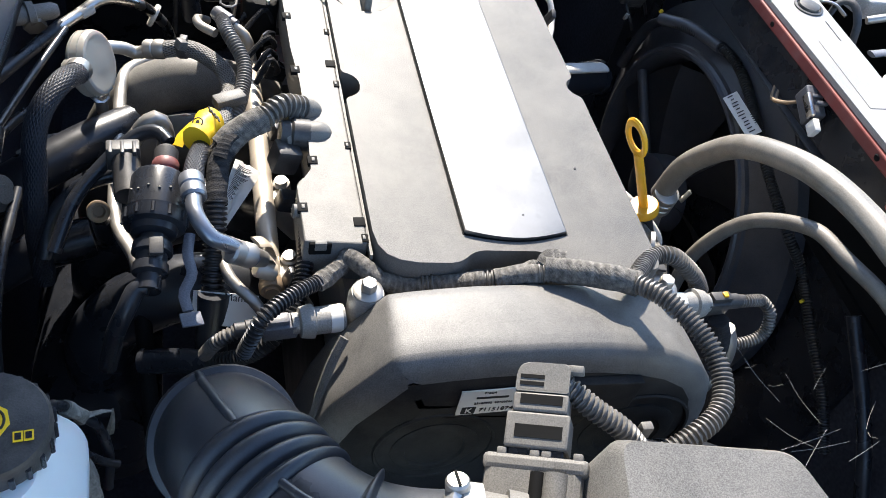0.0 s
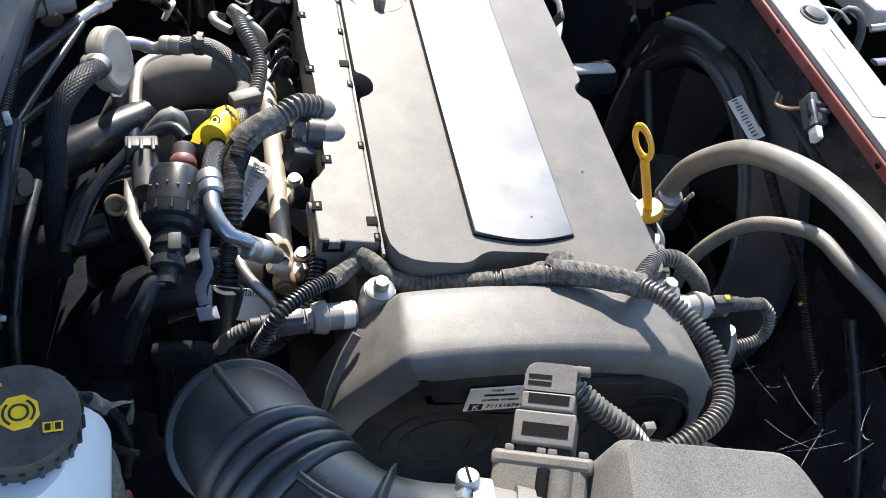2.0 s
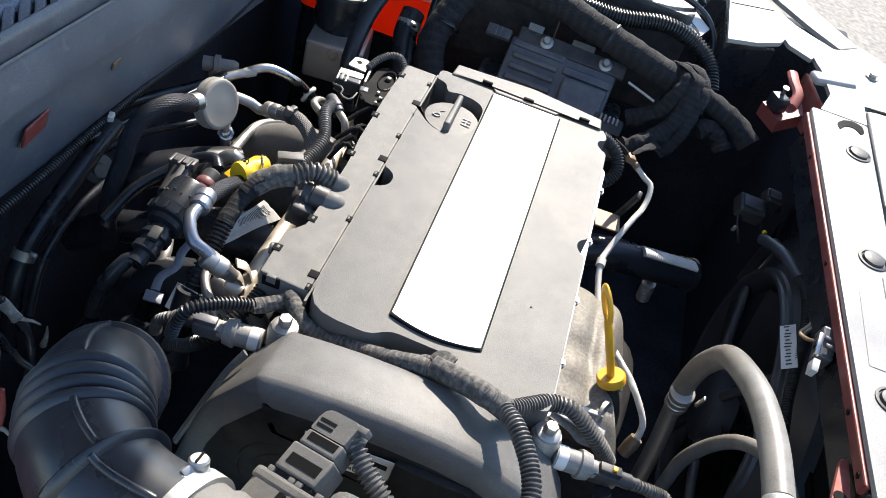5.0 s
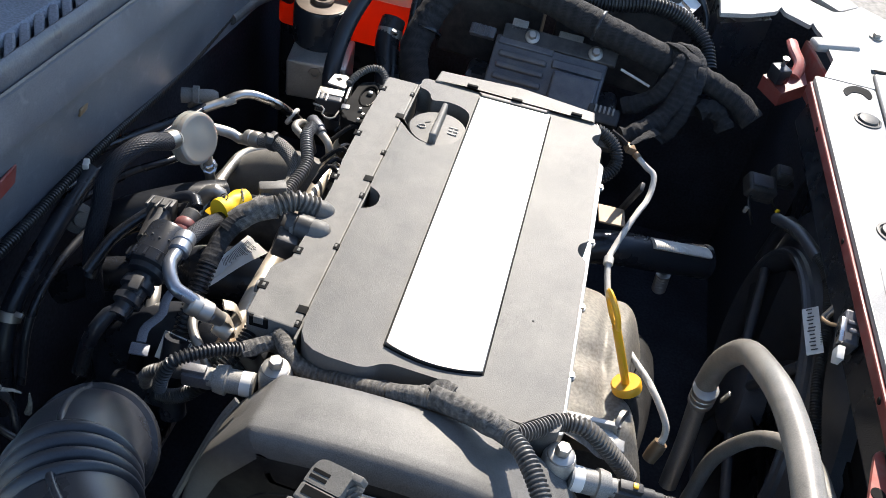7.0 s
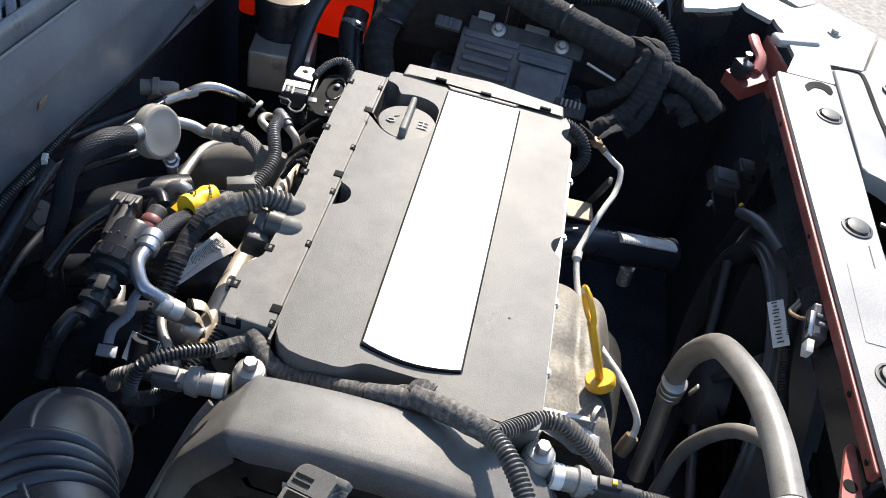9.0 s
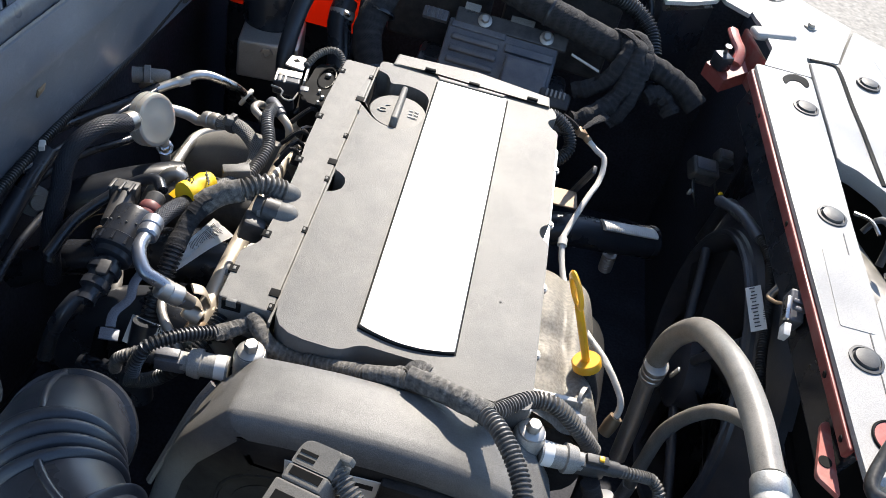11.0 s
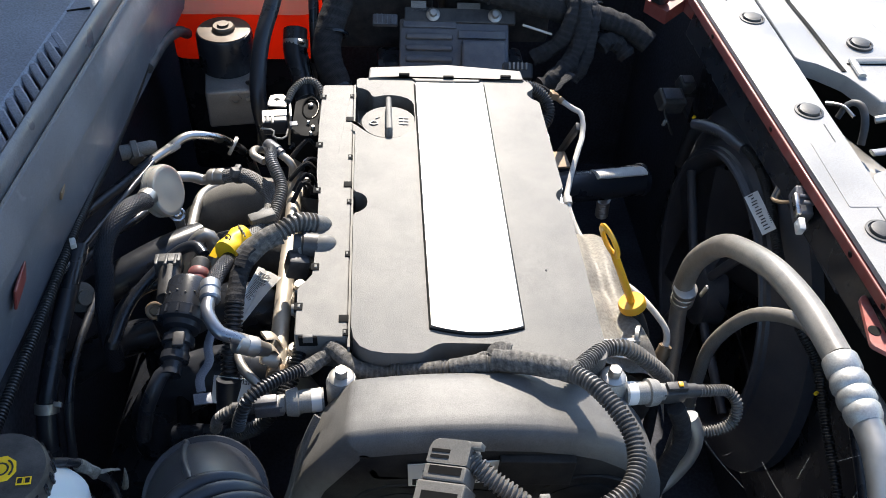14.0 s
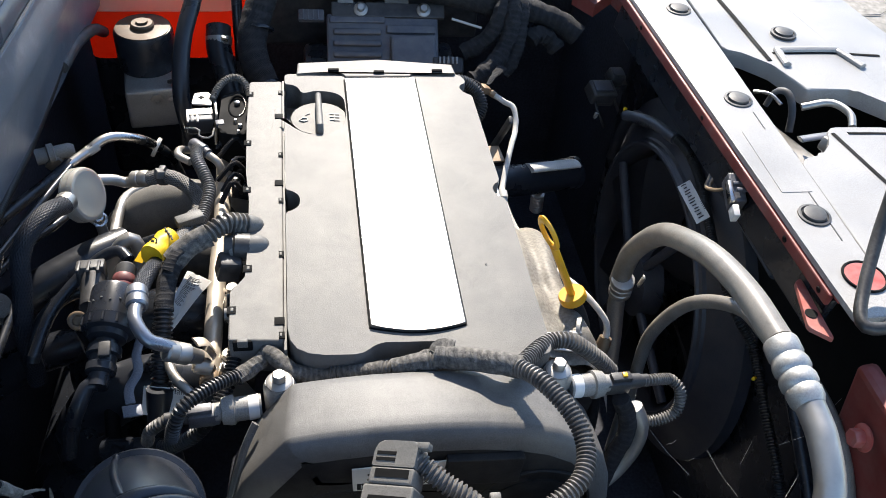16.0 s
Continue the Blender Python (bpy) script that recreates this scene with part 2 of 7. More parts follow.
def solid(name, bm, material, label, category, group="", kind="", sharp=38):
    me, mid = make_mesh(name, bm, material, sharp)
    ob = new(name, me)
    ob.location = mid
    WORLD_AT[ob] = mid
    return tagged(ob, label, category, group, kind)


def smooth_path(pts, step):
    p = [Vector(q) for q in pts]
    if len(p) == 2:
        fine = [p[0].lerp(p[1], k / 20) for k in range(21)]
    else:
        p = [2 * p[0] - p[1]] + p + [2 * p[-1] - p[-2]]
        fine = []
        for i in range(1, len(p) - 2):
            a, b, c, d = p[i - 1:i + 3]
            for k in range(24):
                t = k / 24
                fine.append(0.5 * ((2 * b) + (c - a) * t + (2 * a - 5 * b + 4 * c - d) * t * t + (3 * b - a - 3 * c + d) * t ** 3))
        fine.append(p[-2])
    out, need = [fine[0]], step
    total = sum((b - a).length for a, b in zip(fine, fine[1:]))
    count = max(2, round(total / step))
    step, need, done = total / count, total / count, 0.0
    for a, b in zip(fine, fine[1:]):
        seg = (b - a).length
        while seg > 0 and done + seg >= need - 1e-9 and len(out) < count:
            out.append(a.lerp(b, (need - done) / seg))
            need += step
        done += seg
    out.append(fine[-1])
    return out


def tube(pts, r, sides=12, step=0.006, rib=0.0, period=0.0034, wob=0.0, taper=None, bm=None, flat=1.0):
    """A pipe along a smooth path; rib: depth of corrugation; wob: unevenness of a wrapped hose; taper: the end's radius."""
    bm = bm or bmesh.new()
    uvl = bm.loops.layers.uv.verify()
    if rib:
        step = period / 4
    path = smooth_path(pts, step)
    up = Vector((0.13, 0.21, 0.97))
    rings, s = [], 0.0
    for i, c in enumerate(path):
        a, b = path[max(i - 1, 0)], path[min(i + 1, len(path) - 1)]
        d = (b - a).normalized()
        if abs(up.dot(d)) > 0.995:
            up = Vector((0.9, 0.1, 0.2))
        side = d.cross(up).normalized()
        up = side.cross(d).normalized()
        if i:
            s += (c - path[i - 1]).length
        k = i / max(1, len(path) - 1)
        rad = r if taper is None else r + (taper - r) * k
        if rib:
            rad += (0, rib, rib, 0)[i % 4] - rib / 2
        ring = []
        for j in range(sides):
            w = 2 * math.pi * j / sides
            q = rad
            if wob:
                q *= 1 + wob * noise.noise(Vector((s * 90, math.cos(w) * 1.4, math.sin(w) * 1.4 + r * 300)))
            ring.append(bm.verts.new(c + side * (math.cos(w) * q) + up * (math.sin(w) * q * flat)))
        rings.append((ring, s / (2 * math.pi * r)))
    for (ra, va), (rb, vb) in zip(rings, rings[1:]):
        for j in range(sides):
            n = (j + 1) % sides
            f = bm.faces.new((ra[j], ra[n], rb[n], rb[j]))
            for lp, uv in zip(f.loops, ((j / sides, va), ((j + 1) / sides, va), ((j + 1) / sides, vb), (j / sides, vb))):
                lp[uvl].uv = uv
    bm.faces.new(rings[0][0][::-1])
    bm.faces.new(rings[-1][0])
    return bm


def rounded(outline, radii, seg=5):
    """Corners of a closed outline, rounded."""
    out = []
    n = len(outline)
    for i in range(n):
        r = radii if isinstance(radii, (int, float)) else radii[i]
        p, a, b = (Vector(outline[i]), Vector(outline[i - 1]), Vector(outline[(i + 1) % n]))
        if r <= 0:
            out.append(p)
            continue
        u, v = (a - p), (b - p)
        k = min(r, u.length * 0.48, v.length * 0.48)
        s, e = p + u.normalized() * k, p + v.normalized() * k
        for j in range(seg + 1):
            t = j / seg
            out.append(s * (1 - t) ** 2 + p * 2 * t * (1 - t) + e * t * t)
    return out


def prism(outline, z0, z1, bev=0.0, seg=2, bm=None):
    bm = bm or bmesh.new()
    bot = [bm.verts.new((p[0], p[1], z0)) for p in outline]
    top = [bm.verts.new((p[0], p[1], z1)) for p in outline]
    n = len(outline)
    bm.faces.new(bot[::-1])
    cap = bm.faces.new(top)
    for i in range(n):
        bm.faces.new((bot[i], bot[(i + 1) % n], top[(i + 1) % n], top[i]))
    if bev:
        bmesh.ops.bevel(bm, geom=list(cap.edges), offset=bev, segments=seg, profile=0.5, affect="EDGES", clamp_overlap=True)
        flat_tops(bm)
    return bm


def flat_tops(bm, least=0.3):
    """Keeps broad faces flat beside their rounded edges."""
    top = max(f.calc_area() for f in bm.faces)
    broad = [f for f in bm.faces if f.calc_area() > least * top and len(f.verts) > 3]
    bmesh.ops.inset_individual(bm, faces=broad, thickness=0.0004, use_even_offset=True)


def box(c, size, rot=(0, 0, 0), bev=0.0, seg=2, bm=None):
    made = bmesh.new()
    bmesh.ops.create_cube(made, size=1, matrix=Matrix.Diagonal((*size, 1)))
    if bev:
        bmesh.ops.bevel(made, geom=made.edges[:], offset=bev, segments=seg, profile=0.5, affect="EDGES", clamp_overlap=True)
        if max(size) > 0.03:
            flat_tops(made, 0.05)
    made.transform(pose(*c, *rot))
    return merged(bm, made) if bm else made


def merged(bm, other):
    me = bpy.data.meshes.new("tmp")
    other.to_mesh(me)
    other.free()
    bm.from_mesh(me)
    bpy.data.meshes.remove(me)
    return bm


def axis_pose(at, way):
    return Matrix.Translation(at) @ Vector(way).to_track_quat("Z", "Y").to_matrix().to_4x4()


def lathe(profile, at, way=(0, 0, 1), n=24, bm=None):
    """A turned body: profile of (radius, height) along the way."""
    made = bmesh.new()
    rings = []
    for r, h in profile:
        rings.append([made.verts.new((r * math.cos(2 * math.pi * j / n), r * math.sin(2 * math.pi * j / n), h)) for j in range(n)])
    for a, b in zip(rings, rings[1:]):
        for j in range(n):
            made.faces.new((a[j], a[(j + 1) % n], b[(j + 1) % n], b[j]))
    made.faces.new(rings[0][::-1])
    made.faces.new(rings[-1])
    made.transform(axis_pose(at, way))
    return merged(bm, made) if bm else made


def loft(rings, bm=None, cap=True):
    bm = bm or bmesh.new()
    vs = [[bm.verts.new(p) for p in ring] for ring in rings]
    n = len(vs[0])
    for a, b in zip(vs, vs[1:]):
        for j in range(n):
            bm.faces.new((a[j], a[(j + 1) % n], b[(j + 1) % n], b[j]))
    if cap:
        bm.faces.new(vs[0][::-1])
        bm.faces.new(vs[-1])
    return bm


def ring_bm(at, way, R, r, n=32, m=8, a0=0.0, a1=360.0, stretch=1.0):
    """A torus, or a part of one."""
    made = bmesh.new()
    full = abs(a1 - a0) >= 359.9
    count = n if full else n + 1
    rings = []
    for i in range(count):
        a = radians(a0 + (a1 - a0) * i / n)
        rings.append([made.verts.new(((R + r * math.cos(2 * math.pi * j / m)) * math.cos(a) * stretch, (R + r * math.cos(2 * math.pi * j / m)) * math.sin(a),
                                      r * math.sin(2 * math.pi * j / m))) for j in range(m)])
    for i in range(n):
        a, b = rings[i], rings[(i + 1) % count]
        for j in range(m):
            made.faces.new((a[j], a[(j + 1) % m], b[(j + 1) % m], b[j]))
    if not full:
        made.faces.new(rings[0][::-1])
        made.faces.new(rings[-1])
    made.transform(axis_pose(at, way))
    return made


def words(text, size, m, thick=0.0003):
    """Raised lettering as a mesh, in the plane of the pose m."""
    cu = bpy.data.curves.new("lettering", "FONT")
    cu.body, cu.size, cu.extrude, cu.align_x, cu.align_y = text, size, thick, "CENTER", "CENTER"
    cu.resolution_u = 2
    ob = bpy.data.objects.new("lettering", cu)
    scene.collection.objects.link(ob)
    me = bpy.data.meshes.new_from_object(ob.evaluated_get(bpy.context.evaluated_depsgraph_get()))
    bpy.data.objects.remove(ob)
    bpy.data.curves.remove(cu)
    bm = bmesh.new()
    bm.from_mesh(me)
    bpy.data.meshes.remove(me)
    bm.transform(m)
    return bm


def hex_bolt(at, way=(0, 0, 1), r=0.007, h=0.008, washer=0.012, label="flanged steel bolt on the engine", material=None, group="engine bolts"):
    material = material or M_STEEL
    ob = thing("bolt", label, "bolt", at, group)
    part("flange", lathe([(washer, 0), (washer, 0.0015), (washer * 0.8, 0.003)], at, way, 20), material, ob)
    bm = bmesh.new()
    bmesh.ops.create_cone(bm, cap_ends=True, segments=6, radius1=r, radius2=r * 0.97, depth=h)
    bmesh.ops.bevel(bm, geom=[e for e in bm.edges], offset=0.0007, segments=1, affect="EDGES")
    bm.transform(axis_pose(Vector(at) + Vector(way).normalized() * (0.003 + h / 2), way))
    part("head", bm, material, ob)
    return ob


# ---- setting ----
def build_setting():
    bm = bmesh.new()
    bmesh.ops.create_grid(bm, x_segments=90, y_segments=90, size=60)
    for v in bm.verts:
        v.co.z = 0.012 * noise.noise(v.co * 0.35)
        if v.co.length < 4:
            v.co.z = 0
    solid("ground", bm, M_GROUND, "pale worn concrete yard with cracks", "ground", kind="structure")
    random.seed(5)
    for k, (a, b) in enumerate((((0.9, 4.05), (3.0, 5.05)), ((1.08, 4.2), (1.11, 3.6)), ((1.3, 1.9), (2.6, 2.4)))):
        bm, pts = bmesh.new(), []
        for i in range(25):
            t = i / 24
            pts.append((a[0] + (b[0] - a[0]) * t + random.uniform(-0.05, 0.05), a[1] + (b[1] - a[1]) * t + random.uniform(-0.05, 0.05)))
        w = [0.002 + 0.006 * random.random() for _ in pts]
        lo = [bm.verts.new((p[0] - q, p[1] - q, 0.004)) for p, q in zip(pts, w)]
        hi = [bm.verts.new((p[0] + q, p[1] + q, 0.004)) for p, q in zip(pts, w)]
        for i in range(24):
            bm.faces.new((lo[i], lo[i + 1], hi[i + 1], hi[i]))
        solid("trim_crack", bm, M_WALL, "dark crack in the concrete", "crack", kind="structure")

    # engine bay shell
    solid("wall_firewall", box((-0.47, 0.33, 0.52), (0.03, 1.45, 0.66), bev=0.006), M_WALL, "dark painted firewall behind the engine", "firewall", kind="structure")
    solid("wall_fender_far", merged(box((0.0, 1.06, 0.5), (0.95, 0.03, 0.62), bev=0.006), box((-0.12, 1.06, 0.79), (0.70, 0.026, 0.13), bev=0.006)), M_WALL, "dark inner fender wall of the bay", "inner fender", kind="structure")
    solid("wall_fender_near", box((0.0, -0.45, 0.46), (0.95, 0.03, 0.56), bev=0.006), M_WALL, "dark inner fender wall below the camera", "inner fender", kind="structure")
    solid("floor", box((0.0, 0.3, 0.23), (1.0, 1.5, 0.02)), M_WALL, "dark undertray below the engine", "undertray", kind="structure")
    solid("wall_radiator", box((0.455, 0.3, 0.52), (0.03, 1.49, 0.62), bev=0.004), M_WALL, "black radiator core in shade", "radiator", kind="structure")


# ---- engine covers ----
def tipped(bm, angle):
    bmesh.ops.rotate(bm, verts=bm.verts[:], cent=(0, 0, 0.8495), matrix=Matrix.Rotation(radians(angle), 3, "Y"))
    return bm


def build_engine_cover():
    ob = thing("engine_cover", "grey textured plastic engine cover with silver trim plate", "engine cover", (0, 0.2, 0.80))
    out = [(-0.114, -0.023), (-0.050, -0.026), (-0.038, -0.0135), (0.020, -0.0160), (0.034, -0.034), (0.114, -0.038), (0.112, 0.176), (0.102, 0.182), (0.101, 0.198),
           (0.111, 0.205), (0.108, 0.372), (0.097, 0.379), (0.094, 0.393), (0.105, 0.400), (0.101, 0.419), (-0.114, 0.424), (-0.114, 0.402), (-0.100, 0.398),
           (-0.094, 0.380), (-0.080, 0.386), (-0.060, 0.384), (-0.0455, 0.373), (-0.0445, 0.330), (-0.052, 0.305), (-0.075, 0.294), (-0.100, 0.303), (-0.110, 0.326),
           (-0.1145, 0.331), (-0.1145, 0.201), (-0.104, 0.197), (-0.098, 0.183), (-0.104, 0.169), (-0.1145, 0.165)]
    rad = [0.034, 0.010, 0.008, 0.008, 0.010, 0.010, 0.004, 0.006, 0.006, 0.004, 0.004, 0.006, 0.006, 0.004, 0.014, 0.006, 0.003, 0.006, 0.006, 0.01, 0.01, 0.01, 0.015,
           0.012, 0.014, 0.012, 0.006, 0.002, 0.003, 0.008, 0.01, 0.008, 0.003]
    part("panel", prism(rounded(out, rad, 4), 0.806, 0.848, 0.0085, 4), M_COVER, ob, "sunlit grey textured plastic")
    part("base_tray", prism(rounded([(-0.113, -0.008), (0.108, -0.006), (0.102, 0.415), (-0.113, 0.42)], 0.02), 0.775, 0.8145, 0.002), M_STRIP, ob)
    part("front_recess", prism(rounded([(-0.050, -0.021), (0.036, -0.024), (0.024, -0.008), (-0.040, -0.006)], 0.003, 3), 0.790, 0.826, 0.003, 3), M_COVER, ob)
    arc = [(-0.0425 + 0.085 * k / 12, 0.004 - 0.0075 * math.sin(math.pi * k / 12) - 0.002 * k / 12) for k in range(13)]
    gap = [(x * 1.03, y - 0.0014) for x, y in arc] + [(0.044, 0.409), (-0.044, 0.409)]
    part("trim_gap", prism(gap, 0.840, 0.8484), M_GAP, ob, "thin dark seam")
    part("trim_plate", tipped(prism(arc + [(0.0425, 0.408), (-0.0425, 0.408)], 0.842, 0.8515, 0.0008, 2), 0.6), M_PLATE, ob, "bright silver trim plate, lightly scuffed")
    part("badge_mark", lathe([(0.0115, 0), (0.0115, 0.0003), (0.011, 0.0004)], (0.0225, 0.098, 0.8496), n=28), M_ALUB, ob)
    rail = [(-0.100, 0.420), (-0.060, 0.4245), (-0.046, 0.4245), (-0.042, 0.414), (0.038, 0.413), (0.042, 0.4225), (0.095, 0.416), (0.093, 0.440), (0.0, 0.452), (-0.098, 0.447)]
    rear = part("rear_rail", prism(rounded(rail, 0.002, 2), 0.806, 0.850, 0.003, 2), M_STRIP, ob)
    for x, y in ((-0.055, 0.4265), (0.0, 0.421), (0.072, 0.4225)):
        part("latch", box((x, y, 0.8515), (0.013, 0.004, 0.003), bev=0.0006), M_GAP, rear)
    for x, y, z in ((0.074, 0.0775, 0.8482), (-0.02, 0.028, 0.851), (0.01, 0.02, 0.851)):
        part("speck", lathe([(0.0011, 0), (0.0011, 0.0005)], (x, y, z), n=8), M_INK, ob)


def build_coil_cover():
    ob = thing("coil_cover", "narrow grey plastic rail cover with dark clip slots", "rail cover", (-0.142, 0.2, 0.78))
    out = [(-0.1655, 0.004), (-0.1175, 0.0), (-0.1175, 0.418), (-0.156, 0.418), (-0.157, 0.33), (-0.1555, 0.24), (-0.1515, 0.195), (-0.151, 0.125), (-0.153, 0.075), (-0.1655, 0.068)]
    part("panel", prism(rounded(out, [0.003, 0.002, 0.002, 0.005, 0.0, 0.004, 0.004, 0.006, 0.008, 0.006], 3), 0.800, 0.8415, 0.0022, 2), M_STRIP, ob)
    part("seam", box((-0.1162, 0.205, 0.8375), (0.0022, 0.43, 0.006)), M_STRIP, ob, "thin pale edge seal")
    for y, big in ((0.006, 0), (0.023, 1), (0.110, 0), (0.191, 0), (0.220, 1), (0.269, 0), (0.343, 1), (0.392, 0)):
        w, d = ((0.009, 0.009) if big else (0.005, 0.008))
        slot = part("clip_slot", box((-0.1188 - w / 2 + 0.002, y, 0.8402), (w, d, 0.0045), bev=0.0003), M_GAP, ob)
        if not big:
            part("clip", box((-0.1200, y, 0.8420), (0.0022, 0.004, 0.0024), bev=0.0004), M_STRIP, slot)
    for x, y in ((-0.163, 0.039), (-0.150, 0.092), (-0.1535, 0.210), (-0.1545, 0.292), (-0.154, 0.390)):
        slot = part("clip_slot", box((x - 0.0005, y, 0.8403), (0.0080, 0.009, 0.0042), bev=0.0003), M_GAP, ob)
        part("clip", box((x, y, 0.8420), (0.0026, 0.0042, 0.0024), bev=0.0004), M_STRIP, slot)
    slot = part("clip_slot", box((-0.153, 0.0060, 0.835), (0.017, 0.010, 0.012), bev=0.001), M_GAP, ob)
    part("clip", box((-0.153, 0.0025, 0.838), (0.009, 0.004, 0.008), bev=0.0006), M_STRIP, slot)
    # funnel ends of the conduit let into the rail
    for c, way, r in (((-0.150, 0.154, 0.841), (0.93, 0.28, -0.22), 0.0105), ((-0.146, 0.127, 0.838), (1, 0.0, 0.12), 0.0115), ((-0.160, 0.040, 0.836), (1, 0.05, -0.1), 0.0055)):
        part("spout", lathe([(r, -1.9 * r), (r, -0.2 * r), (r * 0.97, 0.35 * r), (r * 0.84, 0.85 * r), (r * 0.55, 1.2 * r), (r * 0.2, 1.35 * r)], c, way, 24), M_STRIP, ob)


def build_oil_cap():
    c = (-0.0755, 0.3375, 0.8310)
    ob = thing("oil_cap", "round grey plastic oil filler cap with raised grip", "oil cap", c)
    body = part("cap", lathe([(0.031, -0.014), (0.0338, -0.012), (0.0338, 0.008), (0.0318, 0.011), (0.012, 0.012)], c, n=44), M_STRIP, ob)
    part("grip", prism(rounded([(-0.0795, 0.303), (-0.0715, 0.303), (-0.0722, 0.370), (-0.0788, 0.370)], 0.003, 3), 0.836, 0.8570, 0.003, 3), M_STRIP, ob)
    for dy in (-0.006, 0, 0.006):
        part("manual_mark", box((-0.058, 0.3375 + dy, 0.8435), (0.011, 0.0012, 0.0007)), M_GREYP, body)
    part("manual_mark", box((-0.058, 0.3375, 0.8435), (0.0012, 0.015, 0.0007)), M_GREYP, body)
    part("can_mark", tube([(-0.098, 0.332, 0.8434), (-0.093, 0.337, 0.8434), (-0.088, 0.334, 0.8434), (-0.091, 0.329, 0.8434), (-0.098, 0.332, 0.8434)], 0.0007, 6), M_GREYP, body)
    part("can_mark", tube([(-0.091, 0.342, 0.8434), (-0.086, 0.345, 0.8434)], 0.0006, 6), M_GREYP, body)


def build_timing_cover():
    ob = thing("timing_cover", "dusty grey plastic timing belt cover", "timing cover", (0, -0.09, 0.56))
    prof = [(-0.200, 0.55), (-0.188, 0.665), (-0.169, 0.757), (-0.155, 0.794), (-0.1225, 0.8412), (-0.1185, 0.8468), (-0.1160, 0.8494), (-0.1128, 0.8510), (-0.1080, 0.8520), (-0.098, 0.8536), (-0.075, 0.8560), (-0.045, 0.858), (0.0, 0.858), (0.04, 0.8555), (0.075, 0.8490), (0.105, 0.8385),
            (0.132, 0.821), (0.150, 0.797), (0.161, 0.765), (0.167, 0.73), (0.171, 0.66), (0.171, 0.55)]

    def ring(y, d):
        out = []
        for i, (x, z) in enumerate(prof):
            p, q = prof[max(i - 1, 0)], prof[min(i + 1, len(prof) - 1)]
            n = Vector((q[1] - p[1], p[0] - q[0])).normalized()
            q = Vector((x + n.x * min(d, 0.022), y, z + n.y * min(d, 0.022)))
            k = 1 - max(0.0, d - 0.022) / 0.2
            out.append(Vector((q.x * k, y, 0.60 + (q.z - 0.60) * k)))
        return out
    shell = [(-0.0490, 0.014), (-0.0492, 0.0100), (-0.0505, 0.0078), (-0.0530, 0.0066), (-0.0600, 0.0045), (-0.0800, 0.0022), (-0.0980, 0.0010), (-0.1080, 0.0006), (-0.1096, 0.0010), (-0.1124, 0.0024), (-0.1150, 0.0046), (-0.1172, 0.0074),
             (-0.1188, 0.0108), (-0.1198, 0.0150), (-0.1204, 0.0200)]
    part("shell", loft([ring(y, d) for y, d in shell]), M_TIMING, ob, "sunlit textured plastic with a rounded shoulder", sharp=30)
    # Front parts take the darkened plastic, so their shade is painted in.
    part("front_plate", loft([ring(-0.1196, 0.0195), ring(-0.1210, 0.024), ring(-0.1220, 0.034), ring(-0.1224, 0.036), ring(-0.1224, 0.045)]), M_TIMING_SHADED, ob, "moulded front with shade put into its colour", sharp=24)
    part("front_ridge", loft([ring(-0.1218, 0.048), ring(-0.1232, 0.050), ring(-0.1235, 0.055)]), M_TIMING_SHADED, ob)
    edge = [(-0.142, -0.070, 0.820), (-0.1505, -0.080, 0.806), (-0.158, -0.092, 0.788), (-0.166, -0.106, 0.766), (-0.178, -0.116, 0.73)]
    part("back_seam", tube(edge, 0.0040, 6, flat=0.6), M_TIMING, ob)
    part("tag_plate", box((0.040, -0.1250, 0.8135), (0.064, 0.008, 0.034), (0, 3, 0), 0.0015), M_TIMING_SHADED, ob)
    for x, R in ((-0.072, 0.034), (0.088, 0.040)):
        boss = part("boss", lathe([(R, -0.003), (R, 0.002), (R - 0.005, 0.004), (R * 0.7, 0.004), (R * 0.66, 0.002), (R * 0.3, 0.002)], (x, -0.1225, 0.748), (0, -1, 0.0), 36), M_TIMING_SHADED, ob)
        part("rim", ring_bm((x, -0.1232, 0.748), (0, -1, 0), R + 0.012, 0.0018, 40, 6), M_TIMING_SHADED, boss)
    lab = part("label", box((-0.028, -0.1242, 0.8110), (0.076, 0.0012, 0.031), (0, -2, 0), 0.0004), M_LABEL, ob, "white printed part label")
    face = pose(-0.028, -0.1249, 0.8110, 90, 0, 0)
    part("print_block", box((-0.057, -0.1249, 0.8005), (0.0105, 0.0006, 0.0085)), M_INK, lab)
    part("print", words("K", 0.0085, face @ pose(-0.029, -0.0105, 0.0004)), M_LABEL, lab)
    part("print", words("71151874GDVX0335", 0.0066, face @ pose(0.008, -0.0105, 0)), M_INK, lab)
    part("print", words("F18D4", 0.0034, face @ pose(-0.017, 0.0115, 0)), M_INK, lab)
    part("print", words("25187802  63100564", 0.0034, face @ pose(-0.012, -0.0015, 0)), M_INK, lab)
    part("print_bar", box((-0.042, -0.1249, 0.8165), (0.024, 0.0005, 0.0022)), M_INK, lab)
    part("print_bar", box((-0.004, -0.1249, 0.8180), (0.016, 0.0005, 0.0060)), M_INK, lab)
    for x in (-0.122, 0.119):
        hex_bolt((x, -0.038 if x < 0 else -0.043, 0.832), (0.05 if x > 0 else 0, 0, 1), 0.0064, 0.008, 0.0115, "steel flange bolt at the timing cover's shoulder", M_STEELD, group="timing cover bolts")
